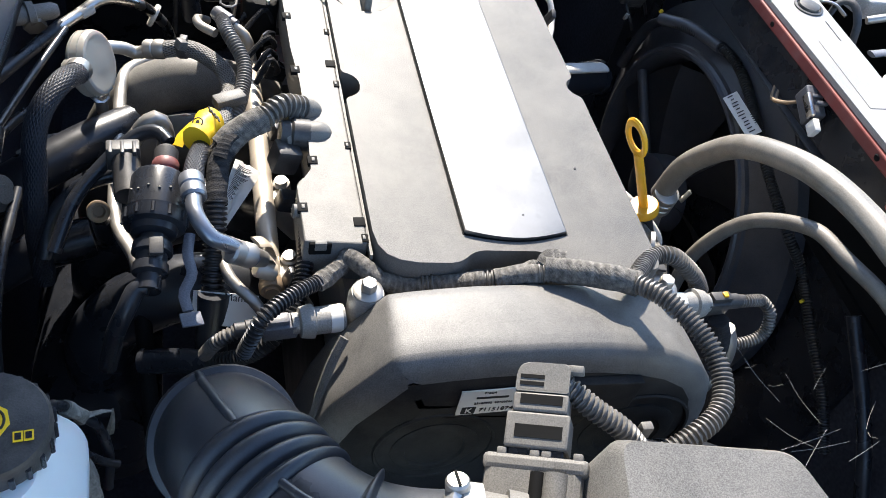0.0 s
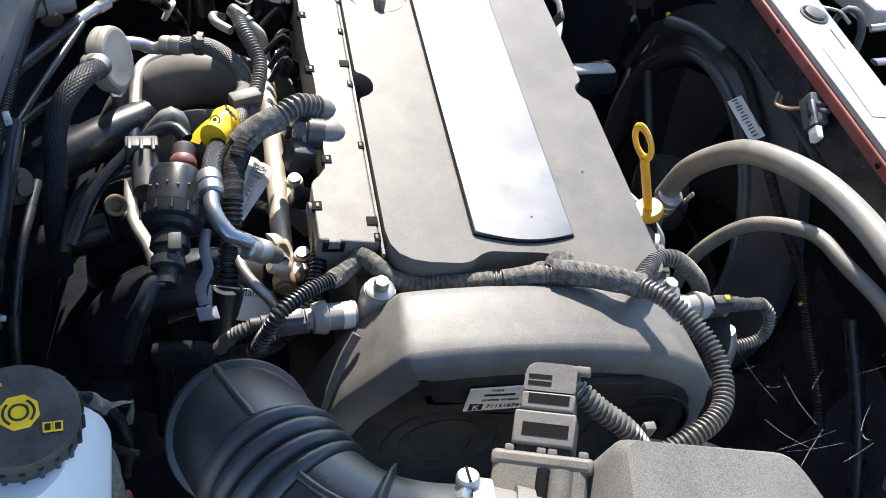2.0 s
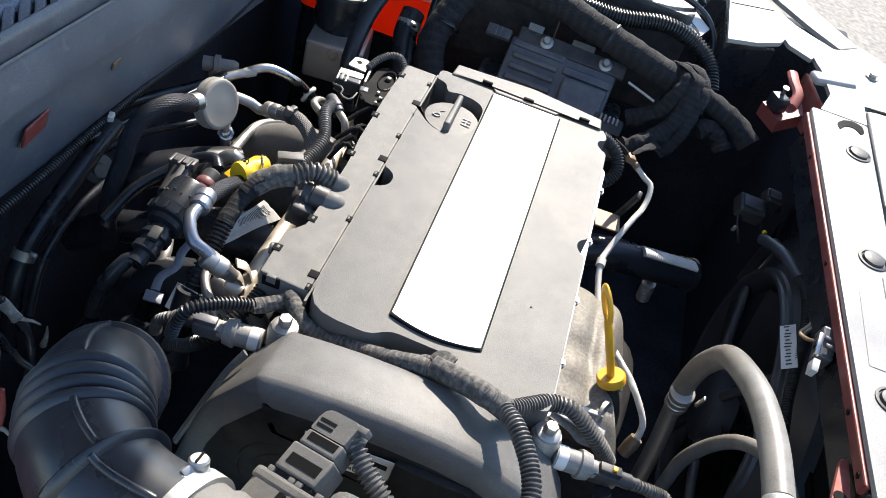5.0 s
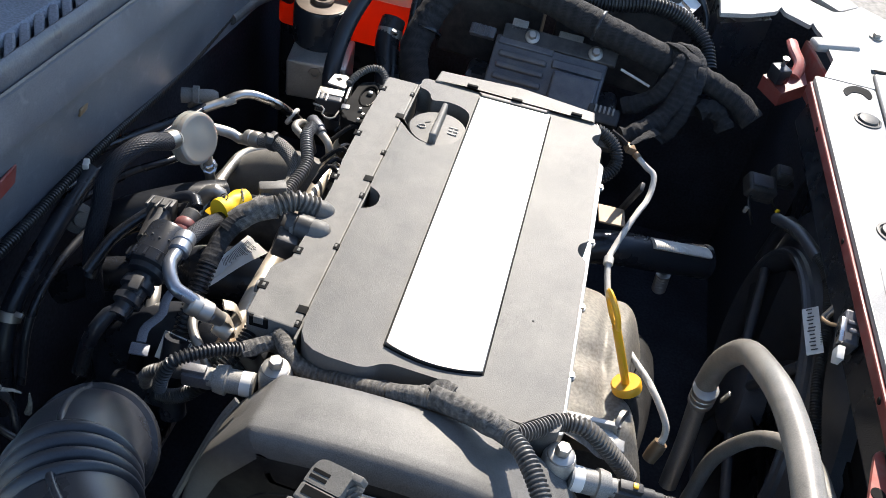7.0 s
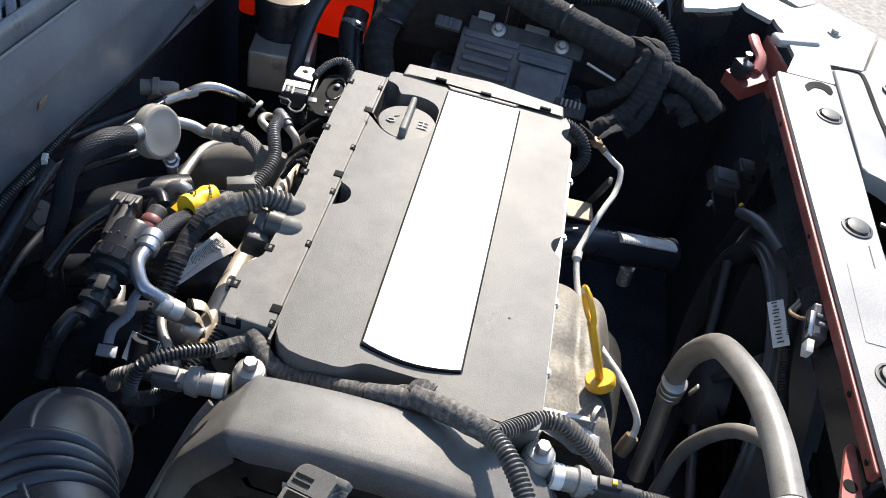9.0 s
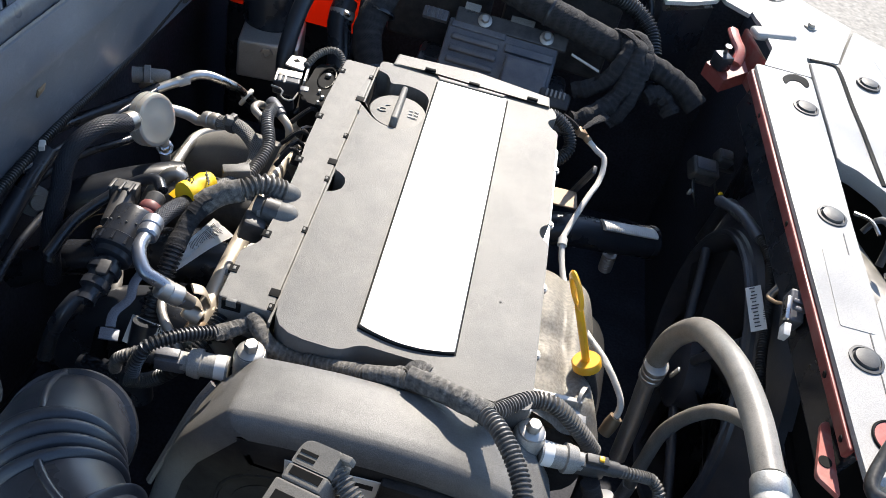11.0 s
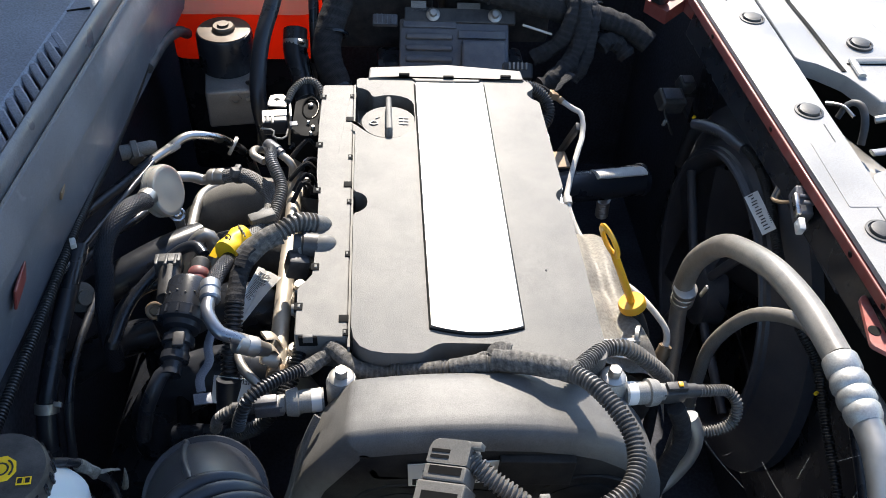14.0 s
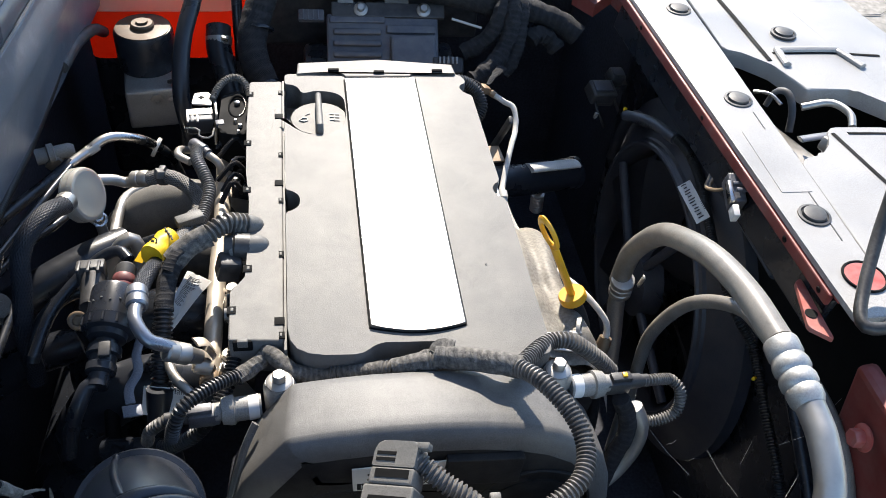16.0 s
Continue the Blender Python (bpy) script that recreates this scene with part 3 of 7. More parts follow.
        solid("bolt_boss", lathe([(0.0135, -0.05), (0.0140, -0.006), (0.0120, 0.0)], (x, -0.038 if x < 0 else -0.043, 0.832), n=24), M_ALU, "aluminium boss under the flange bolt", "boss", "timing cover bosses")


def build_block():
    ob = thing("engine_block", "dark aluminium engine block under the covers", "engine", (0, 0.2, 0.3))
    part("cylinder_head", box((-0.01, 0.2, 0.72), (0.24, 0.43, 0.12), bev=0.01), M_ALU, ob)
    part("block", box((0.0, 0.2, 0.50), (0.26, 0.46, 0.36), bev=0.02), M_DARKMET, ob)
    part("gearbox", box((0.0, 0.62, 0.48), (0.30, 0.32, 0.30), bev=0.05), M_DARKMET, ob)
    part("cover_flange", prism(rounded([(0.105, -0.01), (0.1215, -0.01), (0.1185, 0.39), (0.098, 0.41)], 0.004, 2), 0.79, 0.813, 0.002), M_ALUB, ob, "bright machined flange")
    for y in (0.06, 0.15, 0.25, 0.35):
        part("flange_bolt", lathe([(0.0052, 0), (0.0052, 0.003), (0.0036, 0.0035), (0.0036, 0.006)], (0.1195 - 0.006 * y, y, 0.808), n=8), M_STEELD, ob)


# ---- wiring along the timing side ----
def build_front_harness():
    ob = thing("wiring_harness", "dusty taped wiring harness draped along the cover", "wiring harness", (0, -0.03, 0.835))
    part("taped_run", tube([(-0.132, -0.002, 0.831), (-0.122, -0.014, 0.832), (-0.110, -0.024, 0.828), (-0.087, -0.028, 0.824), (-0.057, -0.032, 0.831), (-0.034, -0.037, 0.840)], 0.0074, 14, 0.002, wob=0.09), M_TAPE, ob)
    part("conduit", tube([(-0.078, -0.0285, 0.825), (-0.068, -0.030, 0.828)], 0.0078, 14, rib=0.0018), M_CONDUIT, ob)
    part("conduit", tube([(-0.038, -0.036, 0.838), (-0.022, -0.039, 0.844)], 0.0064, 14, rib=0.0018), M_CONDUIT, ob)
    part("taped_run", tube([(-0.026, -0.039, 0.843), (-0.008, -0.040, 0.849), (0.008, -0.041, 0.852)], 0.0082, 14, 0.002, wob=0.09), M_TAPE, ob)
    part("conduit", tube([(0.005, -0.041, 0.852), (0.016, -0.043, 0.855)], 0.0074, 14, rib=0.0016), M_CONDUIT, ob)
    part("taped_run", tube([(0.010, -0.040, 0.856), (0.035, -0.049, 0.861), (0.058, -0.058, 0.865), (0.077, -0.062, 0.862)], 0.0098, 16, 0.002, wob=0.09), M_TAPE, ob)
    part("tape_end", tube([(0.008, -0.040, 0.860), (0.014, -0.036, 0.864), (0.024, -0.040, 0.866)], 0.0070, 12, 0.002, flat=0.25, wob=0.3), M_TAPE, ob, "loose frayed end of cloth tape")
    part("tape_end", tube([(-0.006, -0.037, 0.853), (0.000, -0.035, 0.856), (0.006, -0.036, 0.857)], 0.0035, 8, 0.002, flat=0.4, wob=0.5), M_TAPE, ob)
    part("conduit", tube([(0.066, -0.055, 0.861), (0.087, -0.083, 0.872), (0.107, -0.118, 0.869), (0.112, -0.146, 0.862), (0.102, -0.171, 0.858), (0.079, -0.186, 0.853), (0.054, -0.194, 0.842)], 0.0068, 16, rib=0.0021, period=0.0037), M_CONDUIT, ob)
    part("branch_conduit", tube([(0.072, -0.060, 0.860), (0.084, -0.050, 0.854), (0.096, -0.036, 0.848), (0.115, -0.019, 0.842), (0.137, -0.016, 0.838), (0.165, -0.018, 0.815), (0.184, -0.014, 0.790)], 0.0068, 16, rib=0.0021, period=0.0037), M_CONDUIT, ob)
    part("taped_run", tube([(-0.130, 0.002, 0.830), (-0.140, -0.010, 0.826), (-0.158, -0.024, 0.825)], 0.0070, 12, 0.002, wob=0.2), M_TAPE, ob)
    part("conduit", tube([(-0.154, -0.021, 0.825), (-0.177, -0.041, 0.835), (-0.198, -0.060, 0.836), (-0.207, -0.067, 0.820), (-0.212, -0.066, 0.800)], 0.0054, 14, rib=0.0016), M_CONDUITB, ob)
    part("conduit", tube([(-0.158, 0.045, 0.825), (-0.160, 0.02, 0.82), (-0.166, -0.01, 0.808), (-0.178, -0.035, 0.796), (-0.194, -0.045, 0.780), (-0.212, -0.040, 0.758), (-0.236, -0.030, 0.738)], 0.0062, 14, rib=0.0018), M_CONDUITB, ob)
    part("sleeve_end", tube([(-0.232, -0.032, 0.740), (-0.258, -0.020, 0.728), (-0.285, -0.010, 0.716)], 0.0105, 16), M_BLACK, ob)


def cam_sensor(name_label, at, way, wire, flip):
    ob = thing("cam_sensor", name_label, "sensor", at, "camshaft sensors")
    a, w = Vector(at), Vector(way).normalized()
    part("body", lathe([(0.0105, -0.012), (0.0105, 0.010), (0.0130, 0.011), (0.0130, 0.014), (0.0115, 0.021), (0.008, 0.022), (0.008, 0.027)], a, w, 24), M_GREYP, ob, "pale dusty cylinder")
    c = a + w * 0.036
    turn = w.to_track_quat("X", "Z").to_matrix().to_4x4()
    plug = part("connector", merged(box((0, 0, 0), (0.026, 0.015, 0.014), bev=0.002), box((0.003, 0, 0.009), (0.020, 0.009, 0.005), bev=0.001)), M_BLACKD if flip else M_MODULE, ob)
    plug.data.transform(turn)
    plug.location = c - WORLD_AT[ob]
    WORLD_AT[plug] = c
    tail = lathe([(0.0068, 0), (0.0068, 0.012), (0.0055, 0.0125), (0.0055, 0.020)], a + w * 0.048, w, 16)
    part("collar", tail, M_BLACKD, ob)
    part("lock", box(a + w * 0.043 + Vector((0, 0, 0.0098 if flip else -0.0095)), (0.0045, 0.005, 0.003), bev=0.0006), M_YELLOW, ob, "small yellow lock clip")
    part("code_label", tube([a - w * 0.010, a - w * 0.001], 0.0108, 20), M_LABEL, ob, "paper code label")
    part("cable", tube(wire, 0.0050, 14, rib=0.0013, period=0.003), M_CONDUIT, ob)
    return ob


# ---- left side: fuel and vacuum lines ----
def build_left_lines():
    ob = thing("vacuum_hose", "braided black vacuum hose with round grey canister", "hose", (-0.36, 0.17, 0.75))
    part("hose", tube([(-0.336, 0.212, 0.827), (-0.344, 0.179, 0.845), (-0.357, 0.151, 0.841), (-0.364, 0.133, 0.824), (-0.365, 0.120, 0.800), (-0.367, 0.097, 0.762), (-0.367, 0.09, 0.70)], 0.0094, 16, 0.004), M_BRAID, ob)
    part("band", lathe([(0.0100, -0.006), (0.0106, -0.004), (0.0106, 0.005), (0.0098, 0.006)], (-0.336, 0.216, 0.8265), (0.2, 0.95, -0.3), 22), M_STEELD, ob)
    face = Vector((0.90, -0.25, 0.33)).normalized()
    drum = part("canister", lathe([(0.026, -0.019), (0.0290, -0.016), (0.0294, -0.004), (0.0282, -0.001), (0.026, 0.0), (0.024, -0.0004), (0.010, 0.0004)], (-0.321, 0.253, 0.808), face, 44), M_DRUM, ob, "pale translucent plastic drum, sunlit face")
    part("seam", lathe([(0.0298, -0.008), (0.0298, -0.0065)], (-0.321, 0.253, 0.808), face, 44), M_DRUM, drum)
    part("rear_seam", lathe([(0.0297, -0.0150), (0.0297, -0.0138)], (-0.321, 0.253, 0.808), face, 44), M_DRUM, drum)
    part("stub", tube([(-0.344, 0.242, 0.808), (-0.337, 0.222, 0.823)], 0.0105, 16), M_GREYP, drum)
    part("mount_foot", tube([(-0.333, 0.280, 0.786), (-0.330, 0.287, 0.760), (-0.328, 0.291, 0.72)], 0.0060, 14), M_ALU, drum)
    part("mount_bolt", lathe([(0.010, -0.002), (0.010, 0.0), (0.0065, 0.001), (0.0065, 0.007), (0.005, 0.008)], (-0.329, 0.290, 0.742), (0.3, -0.5, 0.8), 8), M_STEEL, drum)

    ob = thing("fuel_feed_line", "steel fuel line with braided hose and yellow warning tag", "fuel line", (-0.25, 0.2, 0.78))
    part("steel_pipe", tube([(-0.338, 0.262, 0.806), (-0.326, 0.284, 0.801), (-0.306, 0.296, 0.793), (-0.293, 0.299, 0.786), (-0.279, 0.296, 0.793)], 0.0062, 14), M_STEELD, ob)
    part("ferrule", lathe([(0.0085, -0.011), (0.0095, -0.009), (0.0095, -0.003), (0.0086, -0.002), (0.0095, 0.0), (0.0095, 0.007), (0.0085, 0.009)], (-0.275, 0.295, 0.794), (0.92, -0.22, 0.22), 20), M_STEELD, ob)
    part("braided_hose", tube([(-0.272, 0.295, 0.794), (-0.241, 0.287, 0.801), (-0.215, 0.263, 0.798), (-0.208, 0.231, 0.797), (-0.213, 0.203, 0.810), (-0.219, 0.166, 0.816), (-0.230, 0.138, 0.823)], 0.0082, 18, 0.004), M_BRAIDG, ob, "dusty grey braided sleeve")
    part("braided_hose", tube([(-0.227, 0.146, 0.821), (-0.236, 0.122, 0.827), (-0.242, 0.088, 0.841), (-0.2445, 0.058, 0.848)], 0.0079, 18, 0.004), M_BRAID, ob)
    part("clip_band", lathe([(0.0094, -0.004), (0.0098, -0.003), (0.0098, 0.003), (0.0094, 0.004)], (-0.250, 0.290, 0.800), (0.95, -0.28, 0.2), 20), M_BLACKD, ob)
    part("clip_band", box((-0.250, 0.289, 0.8105), (0.007, 0.010, 0.006), (0, 0, -15), 0.001), M_BLACKD, ob)
    part("ferrule", lathe([(0.0090, -0.012), (0.0096, -0.010), (0.0096, -0.002), (0.0086, -0.001), (0.0096, 0.001), (0.0096, 0.009), (0.0080, 0.011)], (-0.2445, 0.051, 0.8495), (0.1, -1, 0.0), 24), M_FITTING, ob)
    part("elbow", tube([(-0.244, 0.046, 0.850), (-0.243, 0.024, 0.851), (-0.232, 0.009, 0.842), (-0.217, 0.009, 0.832), (-0.200, 0.011, 0.814)], 0.0062, 16, 0.003), M_FITTING, ob)
    part("ferrule", lathe([(0.0080, -0.018), (0.0098, -0.016), (0.0098, -0.008), (0.0088, -0.007), (0.0098, -0.005), (0.0098, 0.004), (0.0080, 0.006), (0.0064, 0.018)], (-0.206, 0.012, 0.818), (0.62, 0.2, -0.5), 24), M_STEELD, ob)
    tag = part("warning_tag", tube([(-0.228, 0.154, 0.828), (-0.234, 0.139, 0.832), (-0.241, 0.121, 0.835)], 0.0118, 18, 0.002, wob=0.20), M_YTAG, ob, "crumpled yellow warning tag")
    part("tag_flap", tube([(-0.243, 0.142, 0.832), (-0.251, 0.136, 0.827), (-0.256, 0.128, 0.822)], 0.0055, 10, 0.003, flat=0.2, wob=0.3), M_YTAG, tag)
    part("mark", ring_bm((-0.2395, 0.131, 0.8455), (-0.25, -0.35, 0.9), 0.0040, 0.0006, 24, 6), M_INK, tag)
    part("mark", lathe([(0.0016, 0), (0.0016, 0.0006)], (-0.2395, 0.131, 0.8457), (-0.25, -0.35, 0.9), 12), M_INK, tag)
    for k in range(4):
        part("mark", box((-0.2295 + 0.0022 * k, 0.150 - 0.004 * k, 0.8432), (0.0012, 0.0055, 0.0012), (10, 15, 20)), M_INK, tag)

    ob = thing("fuel_rail", "polished steel fuel rail with injector mounts", "fuel rail", (-0.19, 0.2, 0.78))
    part("rail", tube([(-0.186, 0.011, 0.783), (-0.186, 0.105, 0.786), (-0.186, 0.230, 0.780), (-0.189, 0.360, 0.773)], 0.0088, 18), M_CREAM, ob)
    part("end_cap", lathe([(0.0094, -0.006), (0.0100, -0.004), (0.0100, 0.003), (0.0085, 0.005), (0.006, 0.005), (0.006, 0.008)], (-0.1860, 0.008, 0.783), (0, -1, 0.1), 20), M_BRASS, ob)
    for y in (0.022, 0.108, 0.196, 0.286):
        inj = part("injector", lathe([(0.0075, -0.05), (0.0095, -0.03), (0.0095, -0.008), (0.012, -0.006), (0.012, 0.002), (0.008, 0.004)], (-0.180, y, 0.778), (-0.5, 0, 0.8), 18), M_ALUB, ob)
        part("mount_arm", lathe([(0.0075, -0.020), (0.0075, 0.0), (0.0055, 0.001), (0.0055, 0.004)], (-0.170, y + 0.012, 0.788), (-0.15, 0, 1), 12), M_STEELD, ob)
        part("plug", box((-0.165, y - 0.014, 0.792), (0.022, 0.014, 0.016), (0, 20, 10), 0.002), M_BLACK, inj)
    for y, z in ((0.034, 0.806), (0.018, 0.808)):
        part("fin_bracket", tube([(-0.184, y + 0.004, 0.791), (-0.189, y + 0.003, z - 0.002), (-0.198, y - 0.002, z + 0.004)], 0.0070, 10, 0.002, flat=0.22), M_CREAM, ob)
    part("boss", lathe([(0.0075, -0.014), (0.0075, 0.0), (0.006, 0.002)], (-0.197, 0.014, 0.800), (-0.85, 0, 0.45), 18), M_CREAM, ob)
    part("service_port", tube([(-0.187, 0.300, 0.784), (-0.190, 0.304, 0.806), (-0.206, 0.314, 0.815)], 0.0046, 14), M_CREAM, ob)
    part("port_cap", lathe([(0.0058, -0.006), (0.0058, 0.0), (0.0074, 0.001), (0.0074, 0.018), (0.0060, 0.0205)], (-0.205, 0.315, 0.815), (-0.72, 0.66, 0.1), 20), M_MODULE, ob)

    ob = thing("return_hose", "thin corrugated hose beside the braided fuel hose", "hose", (-0.2, 0.25, 0.80))
    part("conduit", tube([(-0.214, 0.330, 0.812), (-0.210, 0.285, 0.826), (-0.196, 0.245, 0.819), (-0.200, 0.210, 0.813), (-0.206, 0.184, 0.812), (-0.218, 0.160, 0.806)], 0.0064, 14, rib=0.0014), M_CONDUIT, ob)
    part("pipe", tube([(-0.226, 0.352, 0.79), (-0.236, 0.340, 0.80), (-0.234, 0.315, 0.81), (-0.22, 0.30, 0.812)], 0.0045, 12), M_STEELD, ob)
    part("clip", box((-0.212, 0.188, 0.823), (0.028, 0.013, 0.010), (0, 0, 25), 0.002), M_STRIP, ob)
    part("clip", box((-0.252, 0.280, 0.812), (0.009, 0.010, 0.010), (0, 20, 30), 0.002), M_STRIP, ob)
    ob = thing("engine_loom", "thick corrugated and taped engine loom", "wiring harness", (-0.2, 0.1, 0.83))
    part("conduit", tube([(-0.152, 0.152, 0.846), (-0.171, 0.143, 0.855), (-0.186, 0.131, 0.853), (-0.192, 0.127, 0.851)], 0.0088, 20, rib=0.0026, period=0.0050), M_CONDUIT, ob)
    part("taped_run", tube([(-0.187, 0.130, 0.852), (-0.207, 0.121, 0.846), (-0.221, 0.111, 0.836)], 0.0112, 18, 0.002, wob=0.08), M_TAPE, ob)
    part("taped_run", tube([(-0.217, 0.116, 0.838), (-0.225, 0.090, 0.831), (-0.227, 0.064, 0.820)], 0.0088, 16, 0.002, wob=0.18), M_TAPED, ob)
    part("tape_end", tube([(-0.212, 0.112, 0.850), (-0.219, 0.104, 0.848), (-0.224, 0.094, 0.842)], 0.006, 8, 0.002, flat=0.35, wob=0.5), M_TAPED, ob)
    part("conduit", tube([(-0.227, 0.066, 0.821), (-0.228, 0.044, 0.806), (-0.230, 0.020, 0.785), (-0.231, 0.0, 0.758)], 0.0080, 16, rib=0.0024, period=0.0042), M_CONDUITB, ob)
    part("sleeve", tube([(-0.230, 0.006, 0.78), (-0.232, -0.012, 0.74), (-0.228, -0.02, 0.70)], 0.0125, 16), M_BLACK, ob)
    part("socket", merged(lathe([(0.0135, 0), (0.0135, 0.014), (0.011, 0.016), (0.011, 0.024)], (-0.150, 0.128, 0.836), (-0.9, 0.0, 0.1), 20), box((-0.170, 0.112, 0.826), (0.022, 0.020, 0.024), (0, 15, 10), 0.003)), M_BLACKD, ob)

    ob = thing("purge_valve", "black plastic canister purge valve with hose tails", "purge valve", (-0.275, 0.05, 0.80))
    ax = Vector((-0.08, -0.93, -0.25)).normalized()
    c = Vector((-0.271, 0.058, 0.825))
    body = part("body", lathe([(0.012, -0.026), (0.0195, -0.024), (0.0208, -0.021), (0.0212, 0.007), (0.0240, 0.0085), (0.0234, 0.011), (0.0234, 0.017), (0.0225, 0.0195), (0.0175, 0.021), (0.0165, 0.026), (0.0125, 0.028)], c, ax, 36), M_BLACK, ob)
    for k in range(12):
        w = 2 * math.pi * k / 12
        p = axis_pose(c, ax) @ Vector((0.0233 * math.cos(w), 0.0233 * math.sin(w), 0.014))
        part("rib", lathe([(0.0016, -0.004), (0.0016, 0.004)], p, ax, 6), M_BLACK, body)
    for k in range(5):
        w = radians(60 + 22 * k)
        p = axis_pose(c, ax) @ Vector((0.0213 * math.cos(w), 0.0213 * math.sin(w), -0.006 + 0.002 * (k % 2)))
        part("print_bar", lathe([(0.0011, -0.0004), (0.0011, 0.0004)], p, ax, 6), M_STEELD, body)
    part("nozzle", lathe([(0.0105, 0.026), (0.0105, 0.033), (0.0145, 0.034), (0.0150, 0.037), (0.0150, 0.042), (0.0115, 0.043), (0.0115, 0.050), (0.0130, 0.051), (0.0130, 0.058), (0.0090, 0.060), (0.0090, 0.072)], c, ax, 22), M_BLACK, ob)
    part("collar_tab", box(c + ax * 0.046 + Vector((0.004, 0, 0.0145)), (0.010, 0.014, 0.005), (15, 0, 0), 0.001), M_BLACKD, ob)
    part("hose", tube([tuple(c + ax * 0.068), (-0.285, -0.008, 0.806), (-0.293, -0.020, 0.795), (-0.301, -0.026, 0.776), (-0.308, -0.034, 0.745)], 0.0070, 14), M_BLACK, ob)
    plug = part("plug", merged(box((-0.297, 0.116, 0.823), (0.026, 0.016, 0.020), (-12, 0, 4), 0.002), tube([(-0.295, 0.110, 0.822), (-0.292, 0.076, 0.816)], 0.0110, 16)), M_BLACKD, ob)
    for dx in (-0.009, 0.0, 0.009):
        part("plug_rib", box((-0.297 + dx, 0.111, 0.8345), (0.003, 0.018, 0.004), (-12, 0, 4), 0.0008), M_BLACKD, plug)
    part("collar", lathe([(0.0100, -0.008), (0.0106, -0.007), (0.0106, -0.002), (0.0092, -0.001), (0.0106, 0.001), (0.0106, 0.007), (0.0095, 0.009)], (-0.265, 0.094, 0.826), (0.05, 0.95, 0.2), 20), M_REDCON, ob, "faded red connector collar")
    part("cap", lathe([(0.0090, 0.008), (0.0095, 0.010), (0.0095, 0.019), (0.0070, 0.022)], (-0.265, 0.094, 0.826), (0.05, 0.95, 0.2), 20), M_BLACKD, ob)
    part("pipe", tube([(-0.262, 0.120, 0.833), (-0.272, 0.132, 0.834), (-0.290, 0.133, 0.826), (-0.312, 0.118, 0.812), (-0.335, 0.092, 0.795), (-0.350, 0.06, 0.77)], 0.0058, 12), M_BLACK, ob)

    ob = thing("breather_pipe", "curved grey breather pipe over the intake", "pipe", (-0.3, 0.2, 0.74))
    part("pipe", tube([(-0.268, 0.360, 0.734), (-0.287, 0.355, 0.734), (-0.306, 0.340, 0.732), (-0.311, 0.310, 0.732), (-0.311, 0.251, 0.731), (-0.312, 0.198, 0.728), (-0.308, 0.121, 0.739), (-0.291, 0.075, 0.742), (-0.287, 0.045, 0.728)],
                       0.0062, 14), M_STEELD, ob)
    part("rubber_end", tube([(-0.289, 0.055, 0.733), (-0.285, 0.025, 0.714), (-0.282, -0.01, 0.68), (-0.28, -0.03, 0.62)], 0.0072, 14), M_GAP, ob)
    part("arch", tube([(-0.268, 0.172, 0.765), (-0.266, 0.184, 0.785), (-0.272, 0.189, 0.798), (-0.283, 0.186, 0.794), (-0.298, 0.180, 0.771), (-0.307, 0.183, 0.745)], 0.0076, 14), M_STEELD, ob, "satin steel arched pipe")
    part("cable", tube([(-0.262, 0.10, 0.81), (-0.295, 0.118, 0.80), (-0.33, 0.115, 0.79), (-0.355, 0.1, 0.765), (-0.362, 0.08, 0.74)], 0.0068, 12), M_BLACK, ob)

    ob = thing("drain_pipe", "bent bright steel return pipe below the elbow", "pipe", (-0.21, -0.02, 0.75))
    part("pipe", tube([(-0.222, 0.045, 0.79), (-0.221, 0.018, 0.795), (-0.213, 0.003, 0.792), (-0.201, -0.008, 0.787), (-0.19, -0.018, 0.776)], 0.0046, 12), M_STEELD, ob)

    # air conditioning pipe along the firewall
    ob = thing("ac_pipe", "satin aluminium air conditioning pipe with joint flange", "pipe", (-0.36, 0.4, 0.74))
    part("hose", tube([(-0.443, 0.209, 0.775), (-0.424, 0.271, 0.763), (-0.393, 0.332, 0.759), (-0.367, 0.368, 0.765)], 0.0066, 16), M_BLACK, ob)
    part("pipe", tube([(-0.372, 0.361, 0.764), (-0.352, 0.382, 0.768), (-0.328, 0.402, 0.775), (-0.299, 0.416, 0.763), (-0.282, 0.436, 0.738), (-0.268, 0.460, 0.702), (-0.26, 0.47, 0.66)], 0.0060, 16), M_STEEL, ob)
    part("joint_flange", lathe([(0.0125, -0.0025), (0.0135, 0), (0.0125, 0.0025)], (-0.281, 0.440, 0.732), (0.86, -0.15, -0.42), 24), M_WHITE, ob, "pale nylon flange")
    part("tape_mark", lathe([(0.0066, -0.007), (0.0066, 0.007)], (-0.345, 0.388, 0.7695), (0.75, 0.60, 0.20), 18), M_PAPER, ob)
    part("lower_pipe", tube([(-0.43, 0.17, 0.745), (-0.405, 0.24, 0.742), (-0.375, 0.29, 0.737), (-0.36, 0.35, 0.72)], 0.0048, 10), M_BLACK, ob)

    # intake manifold runners
    ob = thing("intake_manifold", "dark plastic intake manifold with grey curved runners", "intake manifold", (-0.27, 0.2, 0.62))
    for y in (0.055, 0.145, 0.235, 0.330):
        part("runner", tube([(-0.165, y, 0.70), (-0.205, y, 0.722), (-0.250, y, 0.728), (-0.295, y, 0.705), (-0.325, y, 0.655), (-0.325, y, 0.58)], 0.029, 18), M_BLACK if y < 0.2 else M_BLACKD if y < 0.3 else M_STRIP, ob)
